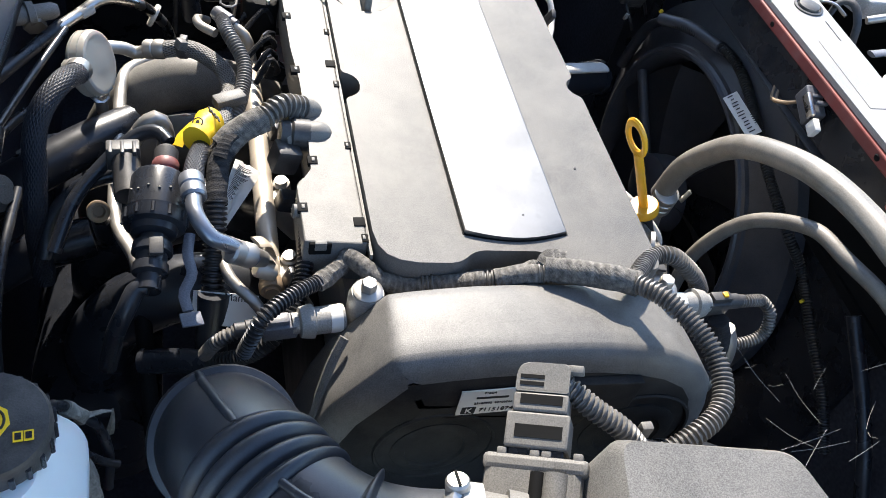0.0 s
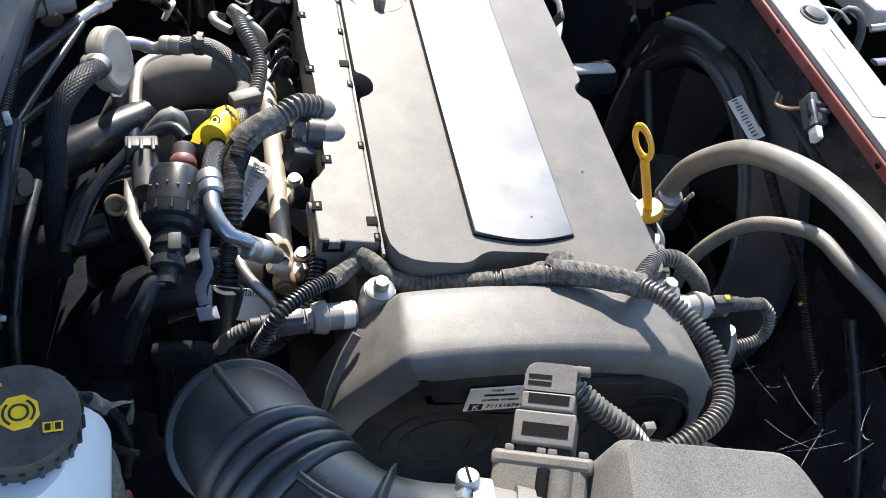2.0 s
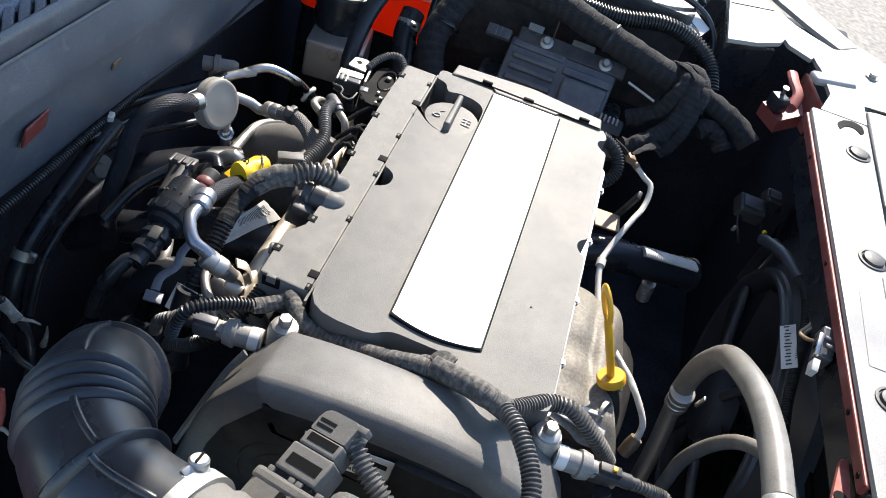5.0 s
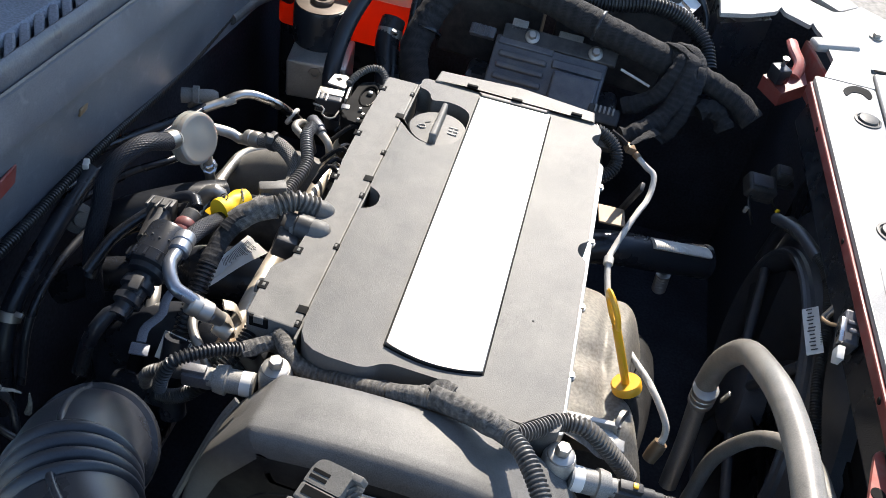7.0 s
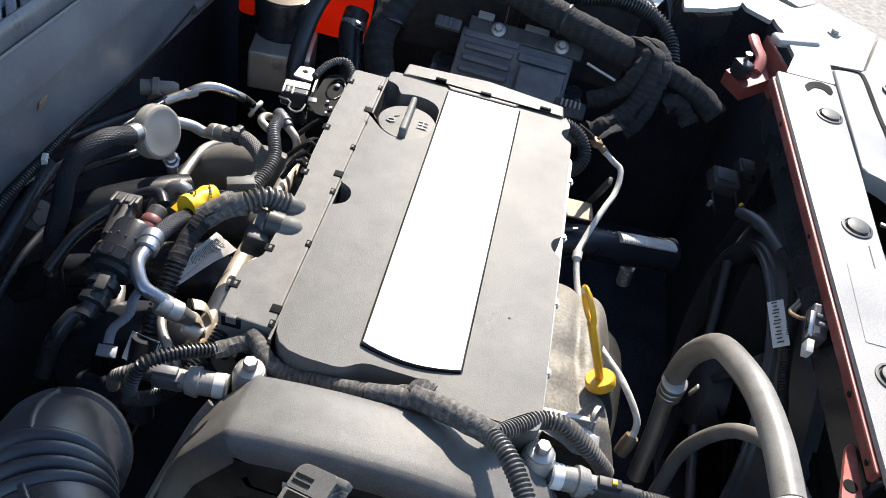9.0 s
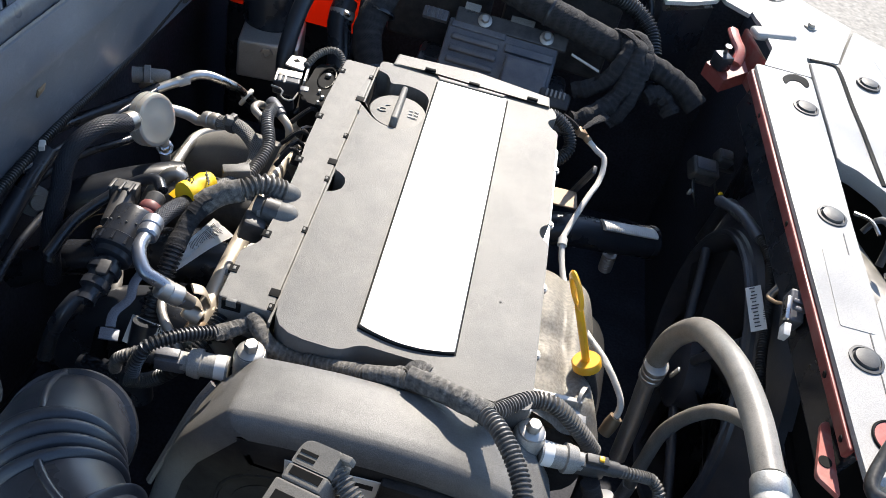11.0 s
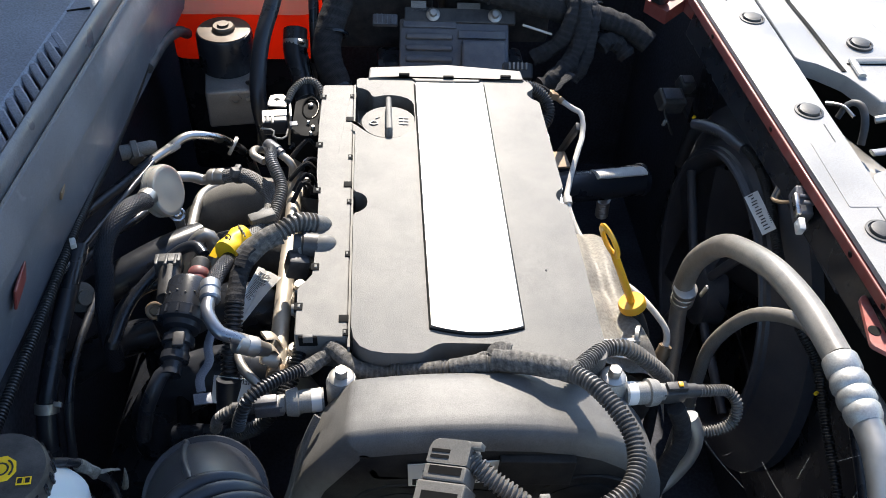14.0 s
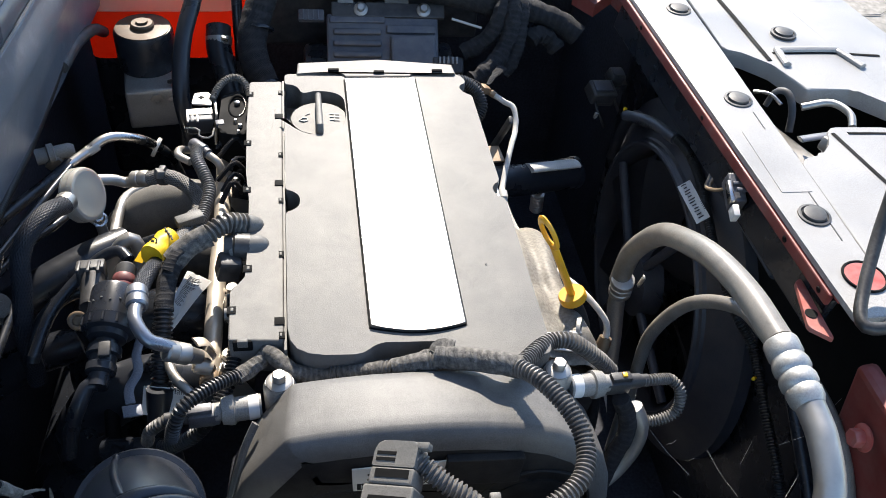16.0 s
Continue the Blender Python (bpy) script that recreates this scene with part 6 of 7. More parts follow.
    part("spring", tube([(0.447, 0.335, 0.872), (0.462, 0.322, 0.876), (0.47, 0.305, 0.872)], 0.0022, 8), M_STEEL, ob)
    part("pawl", box((0.492, 0.222, 0.872), (0.022, 0.018, 0.016), (0, 20, 30), 0.003), M_STEELD, ob)
    # Added box whose near-black walls carry the shade inside the opening.
    well = thing("latch_well", "near-black box added to darken the latch opening", "well", (0.56, 0.18, 0.70))
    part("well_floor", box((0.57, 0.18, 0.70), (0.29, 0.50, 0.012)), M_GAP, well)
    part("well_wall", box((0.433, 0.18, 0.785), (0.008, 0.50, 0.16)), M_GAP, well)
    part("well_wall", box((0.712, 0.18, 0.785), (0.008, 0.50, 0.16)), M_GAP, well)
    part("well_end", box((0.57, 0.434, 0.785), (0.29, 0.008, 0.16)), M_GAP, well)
    ob = thing("prop_rod", "bent dark steel hood prop rod", "prop rod", (0.40, -0.05, 0.87))
    part("rod", tube([(0.46, 0.11, 1.08), (0.432, 0.045, 0.975), (0.412, 0.010, 0.932), (0.388, -0.030, 0.906), (0.374, -0.058, 0.896), (0.378, -0.070, 0.895), (0.41, -0.070, 0.895), (0.50, -0.073, 0.895)], 0.0058, 14), M_DARKMET, ob)
    ob = thing("panel_rail", "pale plastic trim edge at the panel's end", "trim", (0.45, -0.06, 0.87))
    part("edge", box((0.47, -0.054, 0.878), (0.13, 0.006, 0.012), bev=0.002), M_PANEL, ob)

    ob = thing("headlight_bracket", "red painted headlight bracket with black clip", "bracket", (0.34, 0.68, 0.8))
    part("arm", tube([(0.339, 0.716, 0.868), (0.342, 0.695, 0.866), (0.350, 0.672, 0.860), (0.345, 0.652, 0.850)], 0.0085, 10, flat=0.7), M_REDD, ob)
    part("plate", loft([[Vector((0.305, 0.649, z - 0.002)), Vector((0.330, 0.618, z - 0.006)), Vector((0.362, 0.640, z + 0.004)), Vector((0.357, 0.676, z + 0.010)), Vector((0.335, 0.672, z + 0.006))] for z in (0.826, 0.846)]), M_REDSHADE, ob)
    part("clip", box((0.322, 0.640, 0.856), (0.020, 0.024, 0.022), (0, 0, 30), 0.003), M_BLACK, ob)
    part("screw", lathe([(0.003, 0), (0.003, 0.010), (0.005, 0.011), (0.005, 0.014)], (0.322, 0.642, 0.866), (0, -0.2, 1), 12), M_STEEL, ob)
    tab = part("tab", prism([(0.353, 0.608), (0.381, 0.584), (0.370, 0.632)], 0.864, 0.868, 0.0008), M_WHITE, ob, "pale triangular tab")
    part("tab_hole", lathe([(0.004, 0), (0.004, 0.0008)], (0.366, 0.607, 0.8678), n=14), M_GAP, tab)
    part("inner_wall", box((0.378, 0.690, 0.835), (0.006, 0.12, 0.055), (0, 0, 12), 0.002), M_REDD, ob)
    # connectors in the shade behind the crossmember
    ob = thing("fan_connector", "grey and violet connector block with a bright metal latch", "connector", (0.37, 0.19, 0.78))
    shell = part("shell", box((0.364, 0.172, 0.850), (0.016, 0.036, 0.022), (20, 0, -6), 0.002), M_MODULE, ob)
    for k in range(3):
        part("rib", box((0.3645, 0.160 + 0.011 * k, 0.8625), (0.012, 0.004, 0.004), (20, 0, -6), 0.0008), M_MODULE, shell)
    part("latch", box((0.3535, 0.163, 0.857), (0.005, 0.026, 0.010), (20, 0, -6), 0.001), M_STEEL, ob, "bright metal latch")
    part("foot", box((0.3535, 0.142, 0.846), (0.007, 0.014, 0.014), (20, 0, -6), 0.001), M_LABEL, ob)
    block = part("socket", box((0.384, 0.272, 0.835), (0.018, 0.032, 0.024), (10, 0, -4), 0.003), M_GREYP, ob)
    part("socket_collar", box((0.383, 0.250, 0.832), (0.014, 0.014, 0.018), (10, 0, -4), 0.002), M_MODULE, block)
    for k, mt in enumerate((M_BRASS, M_CONDUITB, M_BRASS)):
        part("wire", tube([(0.381 - 0.003 * k, 0.246, 0.832), (0.372 - 0.003 * k, 0.232, 0.826 - 0.002 * k), (0.360 - 0.002 * k, 0.216, 0.822), (0.358, 0.198, 0.832), (0.362, 0.188, 0.842)], 0.0021, 8), mt, ob)


# ---- far end of the bay ----
def build_far_end():
    ob = thing("control_module", "finned grey transmission control module with bolts", "control module", (0.02, 0.62, 0.75))
    m = pose(0.022, 0.596, 0.783, 42, 0, -2)

    def piece(c, size, bev=0.002, seg=2):
        b = box(c, size, bev=bev, seg=seg)
        b.transform(m)
        return b
    part("housing", piece((0, -0.005, -0.004), (0.158, 0.105, 0.026), 0.004), M_MODULE, ob)
    for k in range(5):
        part("fin", piece((-0.036, -0.046 + 0.0165 * k, 0.0105), (0.068, 0.0085, 0.009), 0.003, 3), M_MODULE, ob)
    part("rim", piece((-0.036, 0.038, 0.0095), (0.078, 0.010, 0.006), 0.002), M_MODULE, ob)
    part("cover", piece((0.042, -0.014, 0.0135), (0.064, 0.056, 0.014), 0.004), M_MODULE, ob)
    part("cover_step", piece((0.040, 0.024, 0.0105), (0.070, 0.012, 0.008), 0.002), M_MODULE, ob)
    part("back_plate", piece((0.008, 0.052, 0.008), (0.160, 0.022, 0.010), 0.002), M_BLACKD, ob)
    part("plate_tab", piece((-0.052, 0.064, 0.011), (0.022, 0.016, 0.004), 0.001), M_GREYP, ob)
    part("plate_tab", piece((0.020, 0.066, 0.011), (0.034, 0.010, 0.004), 0.001), M_STRIP, ob)
    for dx, dy in ((0.090, -0.030), (0.092, -0.062)):
        plug = part("plug", piece((dx, dy, 0.012), (0.044, 0.024, 0.022), 0.003), M_BLACKD, ob)
        for k in range(5):
            part("plug_rib", piece((dx - 0.012 + 0.006 * k, dy + 0.006, 0.0245), (0.0028, 0.010, 0.004), 0.0006), M_GREYP, plug)
    part("side_plug", piece((-0.100, 0.046, 0.000), (0.036, 0.016, 0.012), 0.002), M_MODULE, ob)
    for k in range(4):
        part("side_rib", piece((-0.112 + 0.007 * k, 0.046, 0.0075), (0.0028, 0.014, 0.003), 0.0006), M_MODULE, ob)
    for x in (-0.031, 0.058):
        p = m @ Vector((x, 0.052, 0.013))
        hex_bolt(p, m.to_3x3() @ Vector((0, 0, 1)), 0.006, 0.008, 0.010, "steel bolt on the control module", M_STEELD, "module bolts")
    part("support", box((0.02, 0.63, 0.71), (0.22, 0.06, 0.10), bev=0.01), M_BLACK, ob)

    ob = thing("main_loom", "thick black taped main wiring loom in an arch", "wiring harness", (0.0, 0.66, 0.75))
    part("taped_run", tube([(-0.135, 0.473, 0.696), (-0.136, 0.524, 0.743), (-0.159, 0.578, 0.791), (-0.146, 0.625, 0.836), (-0.122, 0.649, 0.865), (-0.069, 0.656, 0.876), (-0.009, 0.654, 0.875), (0.050, 0.639, 0.867), (0.109, 0.629, 0.856),
                            (0.165, 0.622, 0.845), (0.198, 0.620, 0.836)], 0.0200, 22, 0.003, wob=0.07), M_TAPED, ob)
    clip = part("elbow_clip", box((-0.095, 0.653, 0.880), (0.042, 0.042, 0.032), (0, -6, 5), 0.006), M_BLACKD, ob)
    for k in range(4):
        part("clip_rib", box((-0.110 + 0.010 * k, 0.631, 0.884), (0.004, 0.005, 0.020), (0, -6, 5), 0.001), M_BLACKD, clip)
    for x, y, z, way in ((-0.150, 0.600, 0.812, (0.1, 0.7, 0.75)), (0.075, 0.635, 0.863, (0.95, -0.2, -0.15)), (-0.143, 0.54, 0.757, (-0.4, 0.75, 0.7))):
        part("cable_tie", lathe([(0.0212, -0.002), (0.0216, -0.001), (0.0216, 0.001), (0.0212, 0.002)], (x, y, z), way, 26), M_BLACK, ob)
    strands = (([(0.178, 0.632, 0.852), (0.190, 0.606, 0.858), (0.184, 0.586, 0.838), (0.164, 0.575, 0.808), (0.132, 0.570, 0.790)], 0.0115, 0.9),
               ([(0.192, 0.630, 0.852), (0.203, 0.602, 0.858), (0.200, 0.578, 0.834), (0.184, 0.552, 0.800), (0.150, 0.522, 0.782), (0.136, 0.514, 0.780)], 0.0120, 0.9),
               ([(0.205, 0.626, 0.848), (0.214, 0.600, 0.852), (0.213, 0.576, 0.826), (0.204, 0.556, 0.794), (0.188, 0.545, 0.77)], 0.0105, 0.8),
               ([(0.172, 0.640, 0.858), (0.186, 0.618, 0.868), (0.204, 0.600, 0.862), (0.208, 0.585, 0.842)], 0.0090, 0.4),
               ([(0.186, 0.640, 0.862), (0.206, 0.620, 0.868), (0.221, 0.600, 0.852), (0.220, 0.584, 0.828)], 0.0090, 0.4))
    for path, rad, flat in strands:
        part("taped_branch", tube(path, rad, 16, 0.003, wob=0.26, flat=flat), M_TAPED, ob)
    part("tail", tube([(0.180, 0.525, 0.792), (0.164, 0.495, 0.800), (0.148, 0.464, 0.804)], 0.0075, 10, 0.003, wob=0.4, taper=0.002, flat=0.5), M_TAPED, ob)
    part("taped_run", tube([(0.195, 0.622, 0.840), (0.225, 0.617, 0.834), (0.250, 0.613, 0.828), (0.280, 0.604, 0.818), (0.304, 0.590, 0.804)], 0.0160, 18, 0.003, wob=0.10), M_TAPED, ob)
    part("conduit", tube([(-0.056, 0.678, 0.871), (0.004, 0.684, 0.873), (0.074, 0.690, 0.871), (0.142, 0.706, 0.877), (0.193, 0.712, 0.863), (0.224, 0.698, 0.844), (0.238, 0.671, 0.820)], 0.0110, 18, rib=0.0026, period=0.0048), M_CONDUITB, ob)
    part("loose_end", tube([(0.232, 0.585, 0.80), (0.247, 0.593, 0.808), (0.262, 0.590, 0.800), (0.274, 0.58, 0.788)], 0.0115, 12, 0.003, wob=0.5), M_TAPED, ob)
    part("white_wire", tube([(0.118, 0.598, 0.828), (0.160, 0.590, 0.818)], 0.0018, 8), M_SLEEVE, ob)

    ob = thing("brake_control_unit", "black cylindrical pump on a silver brake control block", "brake pump", (-0.31, 0.62, 0.66))
    part("block", box((-0.296, 0.60, 0.712), (0.085, 0.085, 0.060), (0, 0, 8), 0.004), M_ALU, ob)
    part("pump", lathe([(0.039, 0), (0.040, 0.004), (0.040, 0.052), (0.038, 0.057), (0.035, 0.058)], (-0.308, 0.628, 0.742), n=36), M_BLACK, ob)
    part("pump_lid", lathe([(0.037, 0), (0.037, 0.0015), (0.035, 0.002), (0.016, 0.002), (0.016, 0.006), (0.014, 0.008), (0.008, 0.008), (0.008, 0.011)], (-0.308, 0.628, 0.799), n=36), M_BRONZE, ob, "dull bronze pump lid")
    for x, r in ((-0.292, 0.010), (-0.272, 0.006)):
        part("port", lathe([(r * 1.25, -0.004), (r * 1.25, 0.001), (r, 0.0015), (r * 0.9, 0.005), (r * 0.5, 0.0055), (r * 0.45, 0.003)], (x, 0.560 + 0.14 * (x + 0.296), 0.722 + r * 0.6), (0.14, -1, 0.0), 6 if r > 0.008 else 14), M_STEELD, ob)
    part("brake_line", tube([(-0.275, 0.575, 0.745), (-0.262, 0.555, 0.755), (-0.258, 0.53, 0.72), (-0.26, 0.51, 0.66)], 0.003, 8), M_DARKMET, ob)

    ob = thing("coolant_tank", "orange-red coolant expansion bottle with pale shoulder", "coolant bottle", (-0.28, 0.75, 0.7))
    low = rounded([(-0.40, 0.690), (-0.185, 0.690), (-0.175, 0.82), (-0.40, 0.82)], 0.02, 4)
    part("fluid_body", loft([[Vector((p[0], p[1], z)) for p in low] for z in (0.715, 0.790)]), M_TANK, ob, "glowing orange-red coolant seen through the bottle")
    # Made-up block below the bottle that keeps sun off the firewall.
    part("tray", loft([[Vector((p[0], p[1] + 0.006, z)) for p in low] for z in (0.50, 0.7145)]), M_BLACK, ob, "black block added below the bottle to stop sunlight")
    part("shoulder", loft([[Vector((-0.288 + (p[0] + 0.288) * k, 0.755 + (p[1] - 0.755) * k, z)) for p in low] for z, k in ((0.7905, 1.0), (0.835, 1.0), (0.852, 0.92), (0.862, 0.75))]), M_TANKTOP, ob, "pale translucent shoulder")
    part("seam", loft([[Vector((-0.288 + (p[0] + 0.288) * 1.03, 0.755 + (p[1] - 0.755) * 1.05, z)) for p in low] for z in (0.815, 0.8195)]), M_TANKTOP, ob)
    ob = thing("coolant_hose", "black coolant hose with spring clamp at the bottle", "hose", (-0.22, 0.62, 0.7))
    part("hose", tube([(-0.208, 0.650, 0.788), (-0.208, 0.625, 0.766), (-0.196, 0.595, 0.727), (-0.186, 0.555, 0.675)], 0.0175, 18), M_BLACK, ob)
    part("clamp", lathe([(0.0185, -0.006), (0.0185, 0.006)], (-0.208, 0.634, 0.774), (0, 0.6, 0.75), 24), M_STEELD, ob)
    part("clamp_ear", box((-0.198, 0.620, 0.786), (0.010, 0.006, 0.006), (0, 20, 0), 0.001), M_STEEL, ob)
    ob = thing("bleed_hose", "black hose with steel end and brass joint", "hose", (-0.25, 0.56, 0.72))
    part("hose", tube([(-0.239, 0.485, 0.70), (-0.249, 0.493, 0.770), (-0.245, 0.536, 0.824), (-0.231, 0.583, 0.861), (-0.224, 0.610, 0.878)], 0.0112, 16), M_BLACK, ob)
    part("steel_end", tube([(-0.226, 0.606, 0.875), (-0.215, 0.635, 0.896), (-0.204, 0.665, 0.921)], 0.0105, 16), M_STEELD, ob)
    part("thin_hose", tube([(-0.180, 0.64, 0.74), (-0.181, 0.66, 0.80), (-0.181, 0.675, 0.83)], 0.0075, 12), M_BLACK, ob)
    part("joint", lathe([(0.0095, 0), (0.0095, 0.014), (0.0075, 0.016), (0.0075, 0.026), (0.009, 0.028), (0.009, 0.036)], (-0.181, 0.675, 0.828), (0, 0.3, 0.95), 16), M_BRASS, ob)

    ob = thing("fuse_box", "dusty white-lit fuse box lid beyond the loom", "fuse box", (-0.06, 0.78, 0.8))
    part("lid", prism(rounded([(-0.155, 0.705), (-0.005, 0.715), (0.0, 0.86), (-0.155, 0.86)], 0.01, 3), 0.86, 0.905, 0.006, 2), M_PANEL, ob)
    part("body", box((-0.078, 0.785, 0.79), (0.15, 0.14, 0.14), bev=0.006), M_BLACKD, ob)
    ob = thing("battery", "black battery case with clamp and pale label", "battery", (0.08, 0.83, 0.75))
    part("case", box((0.10, 0.835, 0.795), (0.17, 0.20, 0.15), bev=0.006), M_BLACKD, ob)
    part("lid", prism(rounded([(0.02, 0.735), (0.18, 0.735), (0.18, 0.94), (0.02, 0.94)], 0.012, 4), 0.870, 0.889, 0.006, 2), M_BLACKD, ob)
    part("bracket", tube([(0.020, 0.75, 0.900), (0.040, 0.785, 0.908), (0.060, 0.745, 0.900)], 0.006, 8), M_BLACKD, ob)
    part("clamp", box((0.09, 0.755, 0.904), (0.05, 0.022, 0.014), (0, 0, 15), 0.003), M_STEELD, ob)
    ob = thing("washer_filler", "grey washer filler cap with white symbol", "filler cap", (0.185, 0.90, 0.85))
    part("cap", lathe([(0.032, -0.02), (0.034, 0), (0.034, 0.008), (0.030, 0.011), (0.010, 0.012)], (0.180, 0.905, 0.872), (0.05, -0.1, 1), 32), M_GREYP, ob)
    part("symbol", ring_bm((0.180, 0.9045, 0.8845), (0.05, -0.1, 1), 0.018, 0.0012, 28, 6, stretch=0.7), M_BLACKD, ob)
    part("symbol", box((0.180, 0.9045, 0.8845), (0.002, 0.022, 0.0015)), M_BLACKD, ob)
    part("neck", lathe([(0.026, 0), (0.026, 0.09)], (0.182, 0.907, 0.78), (0.0, 0.0, 1), 24), M_WHITE, ob, "pale translucent filler neck")
    part("tongue", box((0.205, 0.885, 0.868), (0.022, 0.012, 0.006), (0, 0, -40), 0.002), M_BLACKD, ob)
    ob = thing("loom_clip", "pale paper tag round the far loom", "label", (0.19, 0.74, 0.86))
    part("paper", box((0.186, 0.745, 0.872), (0.034, 0.050, 0.001), (10, 25, -20), 0.0003), M_LABEL, ob)
    for k in range(4):
        part("print_bar", box((0.184 + 0.002 * k, 0.752 - 0.008 * k, 0.8735), (0.022, 0.0016, 0.0006), (10, 25, -20)), M_INK, ob)
    part("cable", tube([(0.10, 0.75, 0.905), (0.15, 0.760, 0.904), (0.20, 0.77, 0.882), (0.225, 0.755, 0.85), (0.228, 0.73, 0.80)], 0.0045, 10), M_BLACK, ob)
    part("cable", tube([(0.10, 0.81, 0.900), (0.13, 0.83, 0.915), (0.165, 0.82, 0.91), (0.19, 0.79, 0.89)], 0.005, 10), M_BLACK, ob)
    ob = thing("headlight", "black headlight housing under the panel corner", "headlight", (0.28, 0.85, 0.7))
    part("housing", loft([[Vector((x, y, z)) for x, y in ((0.237, 0.735), (0.318, 0.79), (0.300, 0.86), (0.237, 0.92))] for z in (0.70, 0.860)]), M_BLACK, ob)


def build_cowl():
    ob = thing("cowl_panel", "grey cowl with black vent grille and rubber seal", "cowl", (-0.5, 0.3, 0.85))
    ys = (-0.30, -0.1, 0.1, 0.3, 0.5, 0.75, 1.0)

    def along(prof, ys=ys, lean=0.08):
        return loft([[Vector((x + lean * y, y, z)) for x, z in prof] for y in ys])
    part("front_face", along([(-0.4085, 0.956), (-0.4045, 0.953), (-0.400, 0.935), (-0.3965, 0.918), (-0.398, 0.911), (-0.404, 0.908), (-0.425, 0.915), (-0.425, 0.950)]), M_PAINTED, ob, "grey painted metal edge")
    part("lower_face", along([(-0.404, 0.909), (-0.412, 0.880), (-0.428, 0.80), (-0.45, 0.80), (-0.43, 0.909)]), M_PAINTED, ob)
    # Plate added to block sunlight that would streak the firewall.
    part("end_cap", box((-0.405, 1.005, 0.87), (0.15, 0.02, 0.15), bev=0.004), M_PAINTED, ob)
    part("seal", along([(-0.4075, 0.957), (-0.4065, 0.963), (-0.4072, 0.971), (-0.4092, 0.978), (-0.4125, 0.981), (-0.4160, 0.979), (-0.4180, 0.968), (-0.4180, 0.950), (-0.408, 0.948)]), M_SEAL, ob, "soft dark rubber seal")
    part("seal_lip", along([(-0.4060, 0.9585), (-0.4040, 0.9600), (-0.4030, 0.9575), (-0.4055, 0.9555)]), M_SEAL, ob)
    for k in range(30):
        y = -0.30 + 0.0205 * k
        part("grille_slat", box((-0.4340 + 0.08 * y, y, 0.9600), (0.056, 0.0092, 0.012), (0, 4, -58), 0.002, 2), M_COWL, ob)
    part("grille_floor", along([(-0.418, 0.935), (-0.418, 0.943), (-0.452, 0.943), (-0.452, 0.935)]), M_GAP, ob)
    part("grille_end", along([(-0.417, 0.940), (-0.417, 0.962), (-0.440, 0.966), (-0.460, 0.968), (-0.460, 0.940)], (0.290, 0.55, 1.0)), M_COWL, ob)
    part("back_shelf", along([(-0.447, 0.930), (-0.446, 0.962), (-0.452, 0.969), (-0.53, 0.977), (-0.60, 1.0), (-0.66, 1.03), (-0.66, 0.93)], (-0.30, 0.3, 1.0)), M_COWL, ob)
    part("shelf_joint", box((-0.428, 0.36, 0.9665), (0.062, 0.0022, 0.004), (0, 4, 28)), M_GAP, ob)
    part("red_gap", box((-0.4085, 0.045, 0.868), (0.003, 0.040, 0.024), (0, 14, 4), 0.008), M_REDSHADE, ob, "red body paint showing through a slot")
    part("drain_hole", box((-0.3990, 0.165, 0.878), (0.003, 0.016, 0.010), (0, 14, 4), 0.003), M_BRASS, ob)
    solid("windscreen", box((-0.86, 0.33, 1.18), (0.55, 1.3, 0.006), (0, 40, 0)), M_GLASS, "dark sloping windscreen behind the cowl", "windscreen")
    ob = thing("firewall_loom", "corrugated black wire along the cowl edge", "wiring", (-0.41, 0.2, 0.8))
    part("conduit", tube([(-0.425, -0.14, 0.785), (-0.420, -0.04, 0.795), (-0.414, 0.06, 0.800), (-0.411, 0.15, 0.804), (-0.408, 0.22, 0.806), (-0.404, 0.30, 0.803), (-0.400, 0.38, 0.803), (-0.394, 0.44, 0.812), (-0.388, 0.50, 0.824)], 0.0050, 14, rib=0.0014), M_CONDUITB, ob)
    part("sleeve", tube([(-0.386, 0.49, 0.82), (-0.38, 0.56, 0.815), (-0.372, 0.62, 0.80), (-0.368, 0.66, 0.775)], 0.0078, 16), M_BLACKD, ob)
    part("thin_wire", tube([(-0.41, 0.13, 0.80), (-0.385, 0.25, 0.785), (-0.36, 0.34, 0.78)], 0.0035, 10), M_BLACK, ob)
    part("tag", box((-0.405, 0.165, 0.805), (0.006, 0.012, 0.014), (0, 0, 20), 0.001), M_SLEEVE, ob)
    ob = thing("pressure_sensor", "dusty grey pressure sensor on the firewall", "sensor", (-0.41, 0.46, 0.71))
    part("body", lathe([(0.010, 0), (0.010, 0.014), (0.013, 0.015), (0.013, 0.022), (0.009, 0.023), (0.009, 0.040), (0.006, 0.046)], (-0.420, 0.410, 0.742), (0.85, 0.30, 0.02), 20), M_GREYP, ob)
    part("nut", lathe([(0.012, 0), (0.012, 0.006)], (-0.400, 0.413, 0.733), (0.2, -0.8, -0.3), 6), M_STEELD, ob)
    ob = thing("heater_hoses", "black clamped heater lines by the firewall", "hose", (-0.42, 0.0, 0.8))
    part("hose", tube([(-0.402, 0.17, 0.80), (-0.408, 0.10, 0.772), (-0.413, 0.05, 0.745), (-0.416, 0.021, 0.721), (-0.416, 0.0, 0.69), (-0.415, -0.02, 0.62)], 0.0100, 18), M_BLACK, ob)
    part("hose", tube([(-0.385, 0.14, 0.76), (-0.392, 0.07, 0.75), (-0.395, 0.02, 0.72), (-0.396, -0.01, 0.66)], 0.0045, 12), M_BLACK, ob)
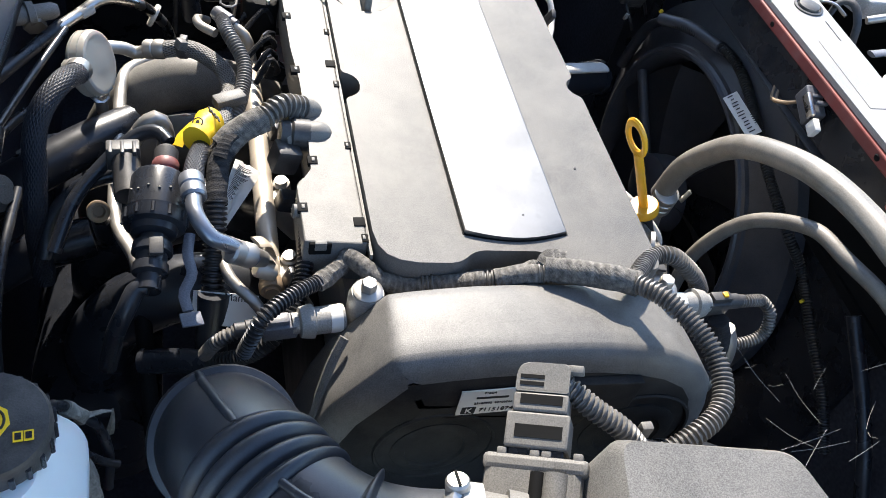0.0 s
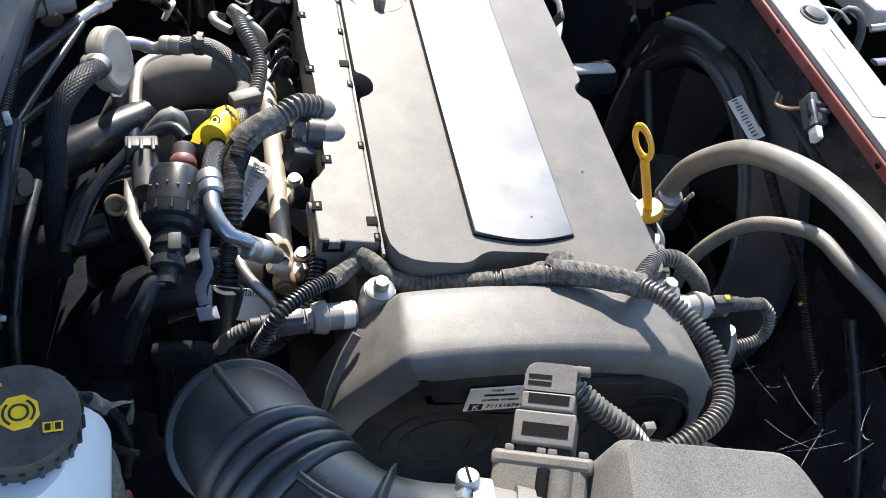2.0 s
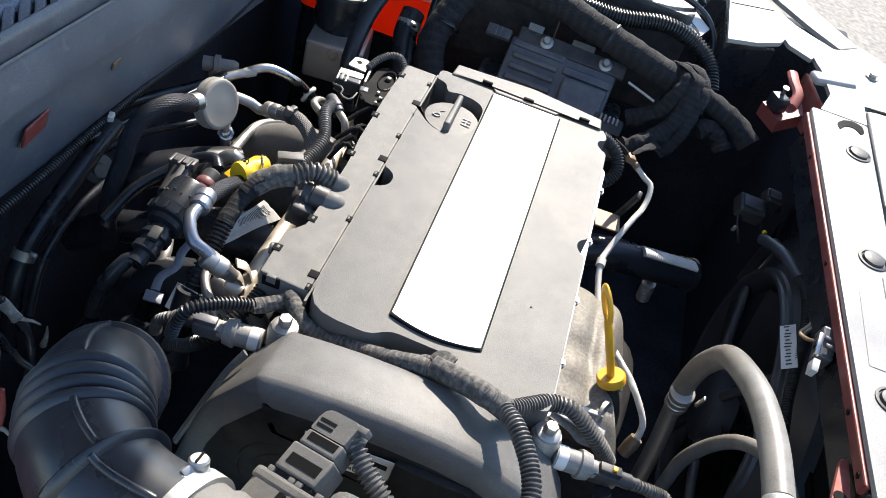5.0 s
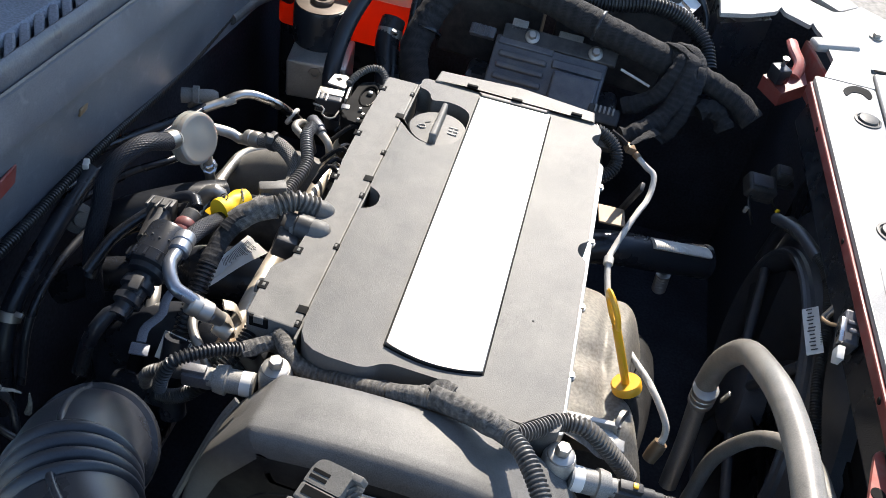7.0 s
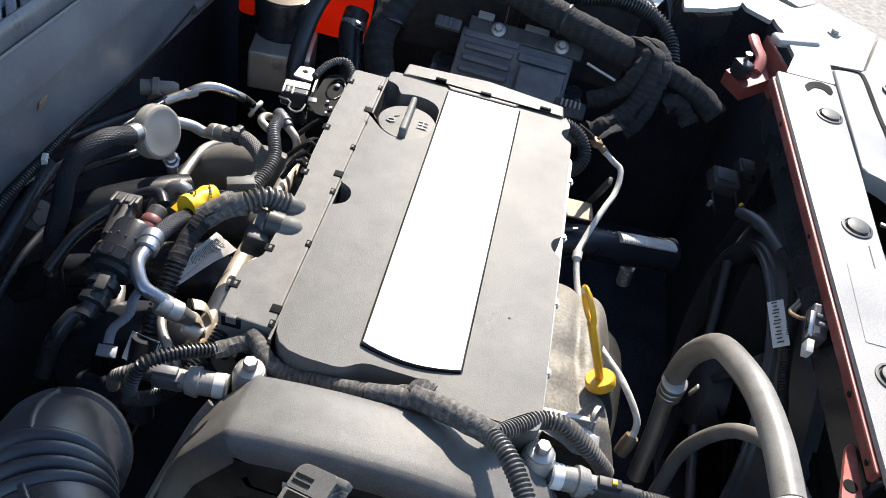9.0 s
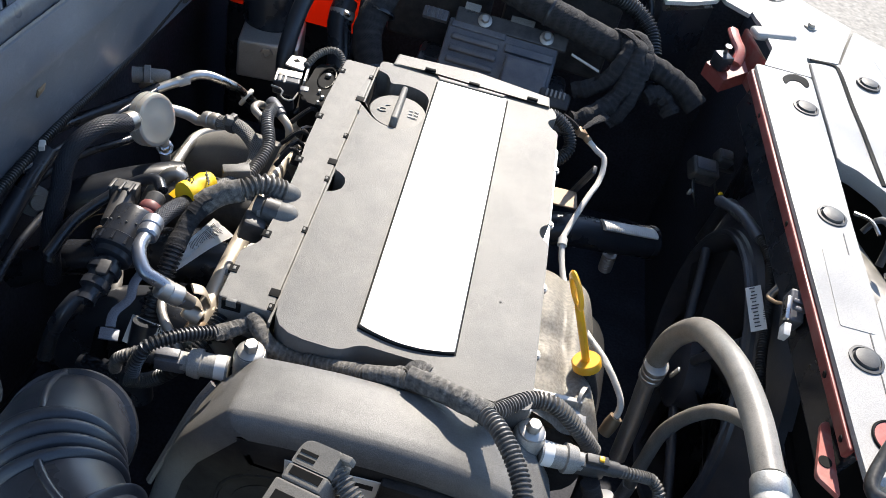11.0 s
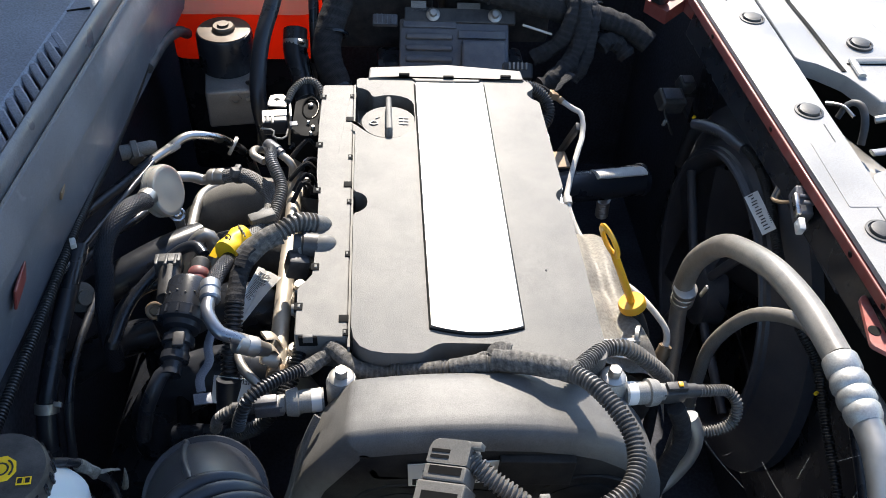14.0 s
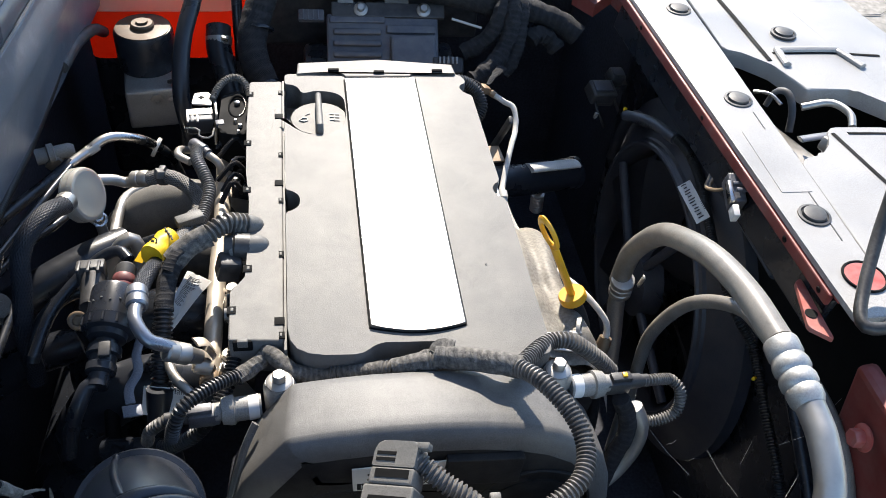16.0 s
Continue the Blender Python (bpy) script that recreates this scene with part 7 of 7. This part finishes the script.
    part("clamp", lathe([(0.0118, -0.005), (0.0118, 0.005)], (-0.416, 0.021, 0.721), (0.0, 0.6, 0.75), 22), M_STEELD, ob)
    part("clamp_ear", box((-0.404, 0.020, 0.727), (0.008, 0.005, 0.006), (30, 10, 0), 0.001), M_STEELD, ob)
    solid("valve_knob", lathe([(0.016, 0), (0.016, 0.003), (0.008, 0.004), (0.008, 0.012)], (-0.40, 0.13, 0.765), (0.7, -0.5, 0.4), 20), M_STRIP, "small grey round valve knob", "valve")
    # open hood above, out of view, that shades the bay's rear; pale underside made up to bounce light
    ob = thing("car_hood", "unseen open hood, its pale underside added to bounce light", "hood", (-0.6, 0.25, 1.0))
    bm = bmesh.new()
    rows = []
    for i in range(13):
        t = i / 12
        row = []
        for j in range(9):
            y = -0.36 + 1.34 * j / 8
            e = abs(y - 0.31) / 0.67
            row.append(bm.verts.new((-0.65 + 0.645 * t - 0.03 * e * e * t, y, 1.02 + 0.825 * t + 0.02 * math.sin(t * 3))))
        rows.append(row)
    for a, b in zip(rows, rows[1:]):
        for j in range(8):
            bm.faces.new((a[j], a[j + 1], b[j + 1], b[j]))
    bmesh.ops.solidify(bm, geom=bm.faces[:], thickness=0.02)
    part("skin", bm, M_HOOD, ob, "pale underside chosen to bounce light")


def build_clutter():
    ob = thing("cobweb", "torn strands of cobweb by the fan", "cobweb", (0.2, -0.15, 0.7))
    random.seed(21)
    for k in range(16):
        p = Vector((0.22 + 0.17 * random.random(), -0.16 + 0.11 * random.random(), 0.70 + 0.06 * random.random()))
        q = p + Vector((random.uniform(-0.06, 0.06), random.uniform(-0.03, 0.05), random.uniform(-0.01, 0.03)))
        part("strand", tube([p, (p + q) / 2 + Vector((0, 0, -0.003)), q], 0.00014, 4, 0.008), M_WEB, ob)
    ob = thing("timber_pallet", "weathered timber pallet on the yard", "pallet", (2.9, 5.8, 0.07))
    for lay in range(3):
        for k in range(5):
            part("board", box((2.95, 5.50 + 0.17 * k, 0.12 + 0.13 * lay), (1.1, 0.13, 0.025), (0, 0, 0), 0.004), M_WOOD, ob)
        for k in range(3):
            part("bearer", box((2.46 + 0.48 * k, 5.84, 0.054 + 0.13 * lay), (0.09, 0.82, 0.10), (0, 0, 0), 0.004), M_WOOD, ob)


build_setting()
build_engine_cover()
build_coil_cover()
build_oil_cap()
build_timing_cover()
build_block()
build_front_harness()
cam_sensor("pale camshaft sensor with dusty black plug", (-0.150, -0.044, 0.808), (-0.98, -0.10, 0.0), [(-0.214, -0.050, 0.807), (-0.223, -0.052, 0.803), (-0.232, -0.051, 0.792), (-0.238, -0.043, 0.768)], False)
cam_sensor("pale camshaft sensor with black plug and looped cable", (0.142, -0.047, 0.813), (0.97, 0.12, -0.12), [(0.204, -0.040, 0.805), (0.217, -0.038, 0.803), (0.228, -0.034, 0.798), (0.238, -0.032, 0.793), (0.246, -0.040, 0.785), (0.242, -0.050, 0.768), (0.220, -0.051, 0.757), (0.204, -0.047, 0.762), (0.194, -0.045, 0.775)], True)
solid("taped_lead", tube([(0.180, -0.055, 0.800), (0.188, -0.060, 0.782), (0.190, -0.066, 0.762), (0.180, -0.074, 0.735), (0.172, -0.082, 0.71), (0.164, -0.09, 0.68)], 0.0085, 14, 0.004, wob=0.15), M_TAPED, "black taped lead dropping behind the timing cover", "wiring")
solid("steel_drain_pipe", tube([(0.198, -0.050, 0.780), (0.206, -0.056, 0.762), (0.205, -0.062, 0.738), (0.192, -0.068, 0.712), (0.176, -0.074, 0.698), (0.155, -0.08, 0.69)], 0.0088, 14), M_STEELD, "bent steel pipe beside the timing cover", "pipe")
build_left_lines()
build_duct()
build_brake_bottle()
build_right_side()
build_relays()
build_front_panel()
build_far_end()
build_cowl()
build_clutter()
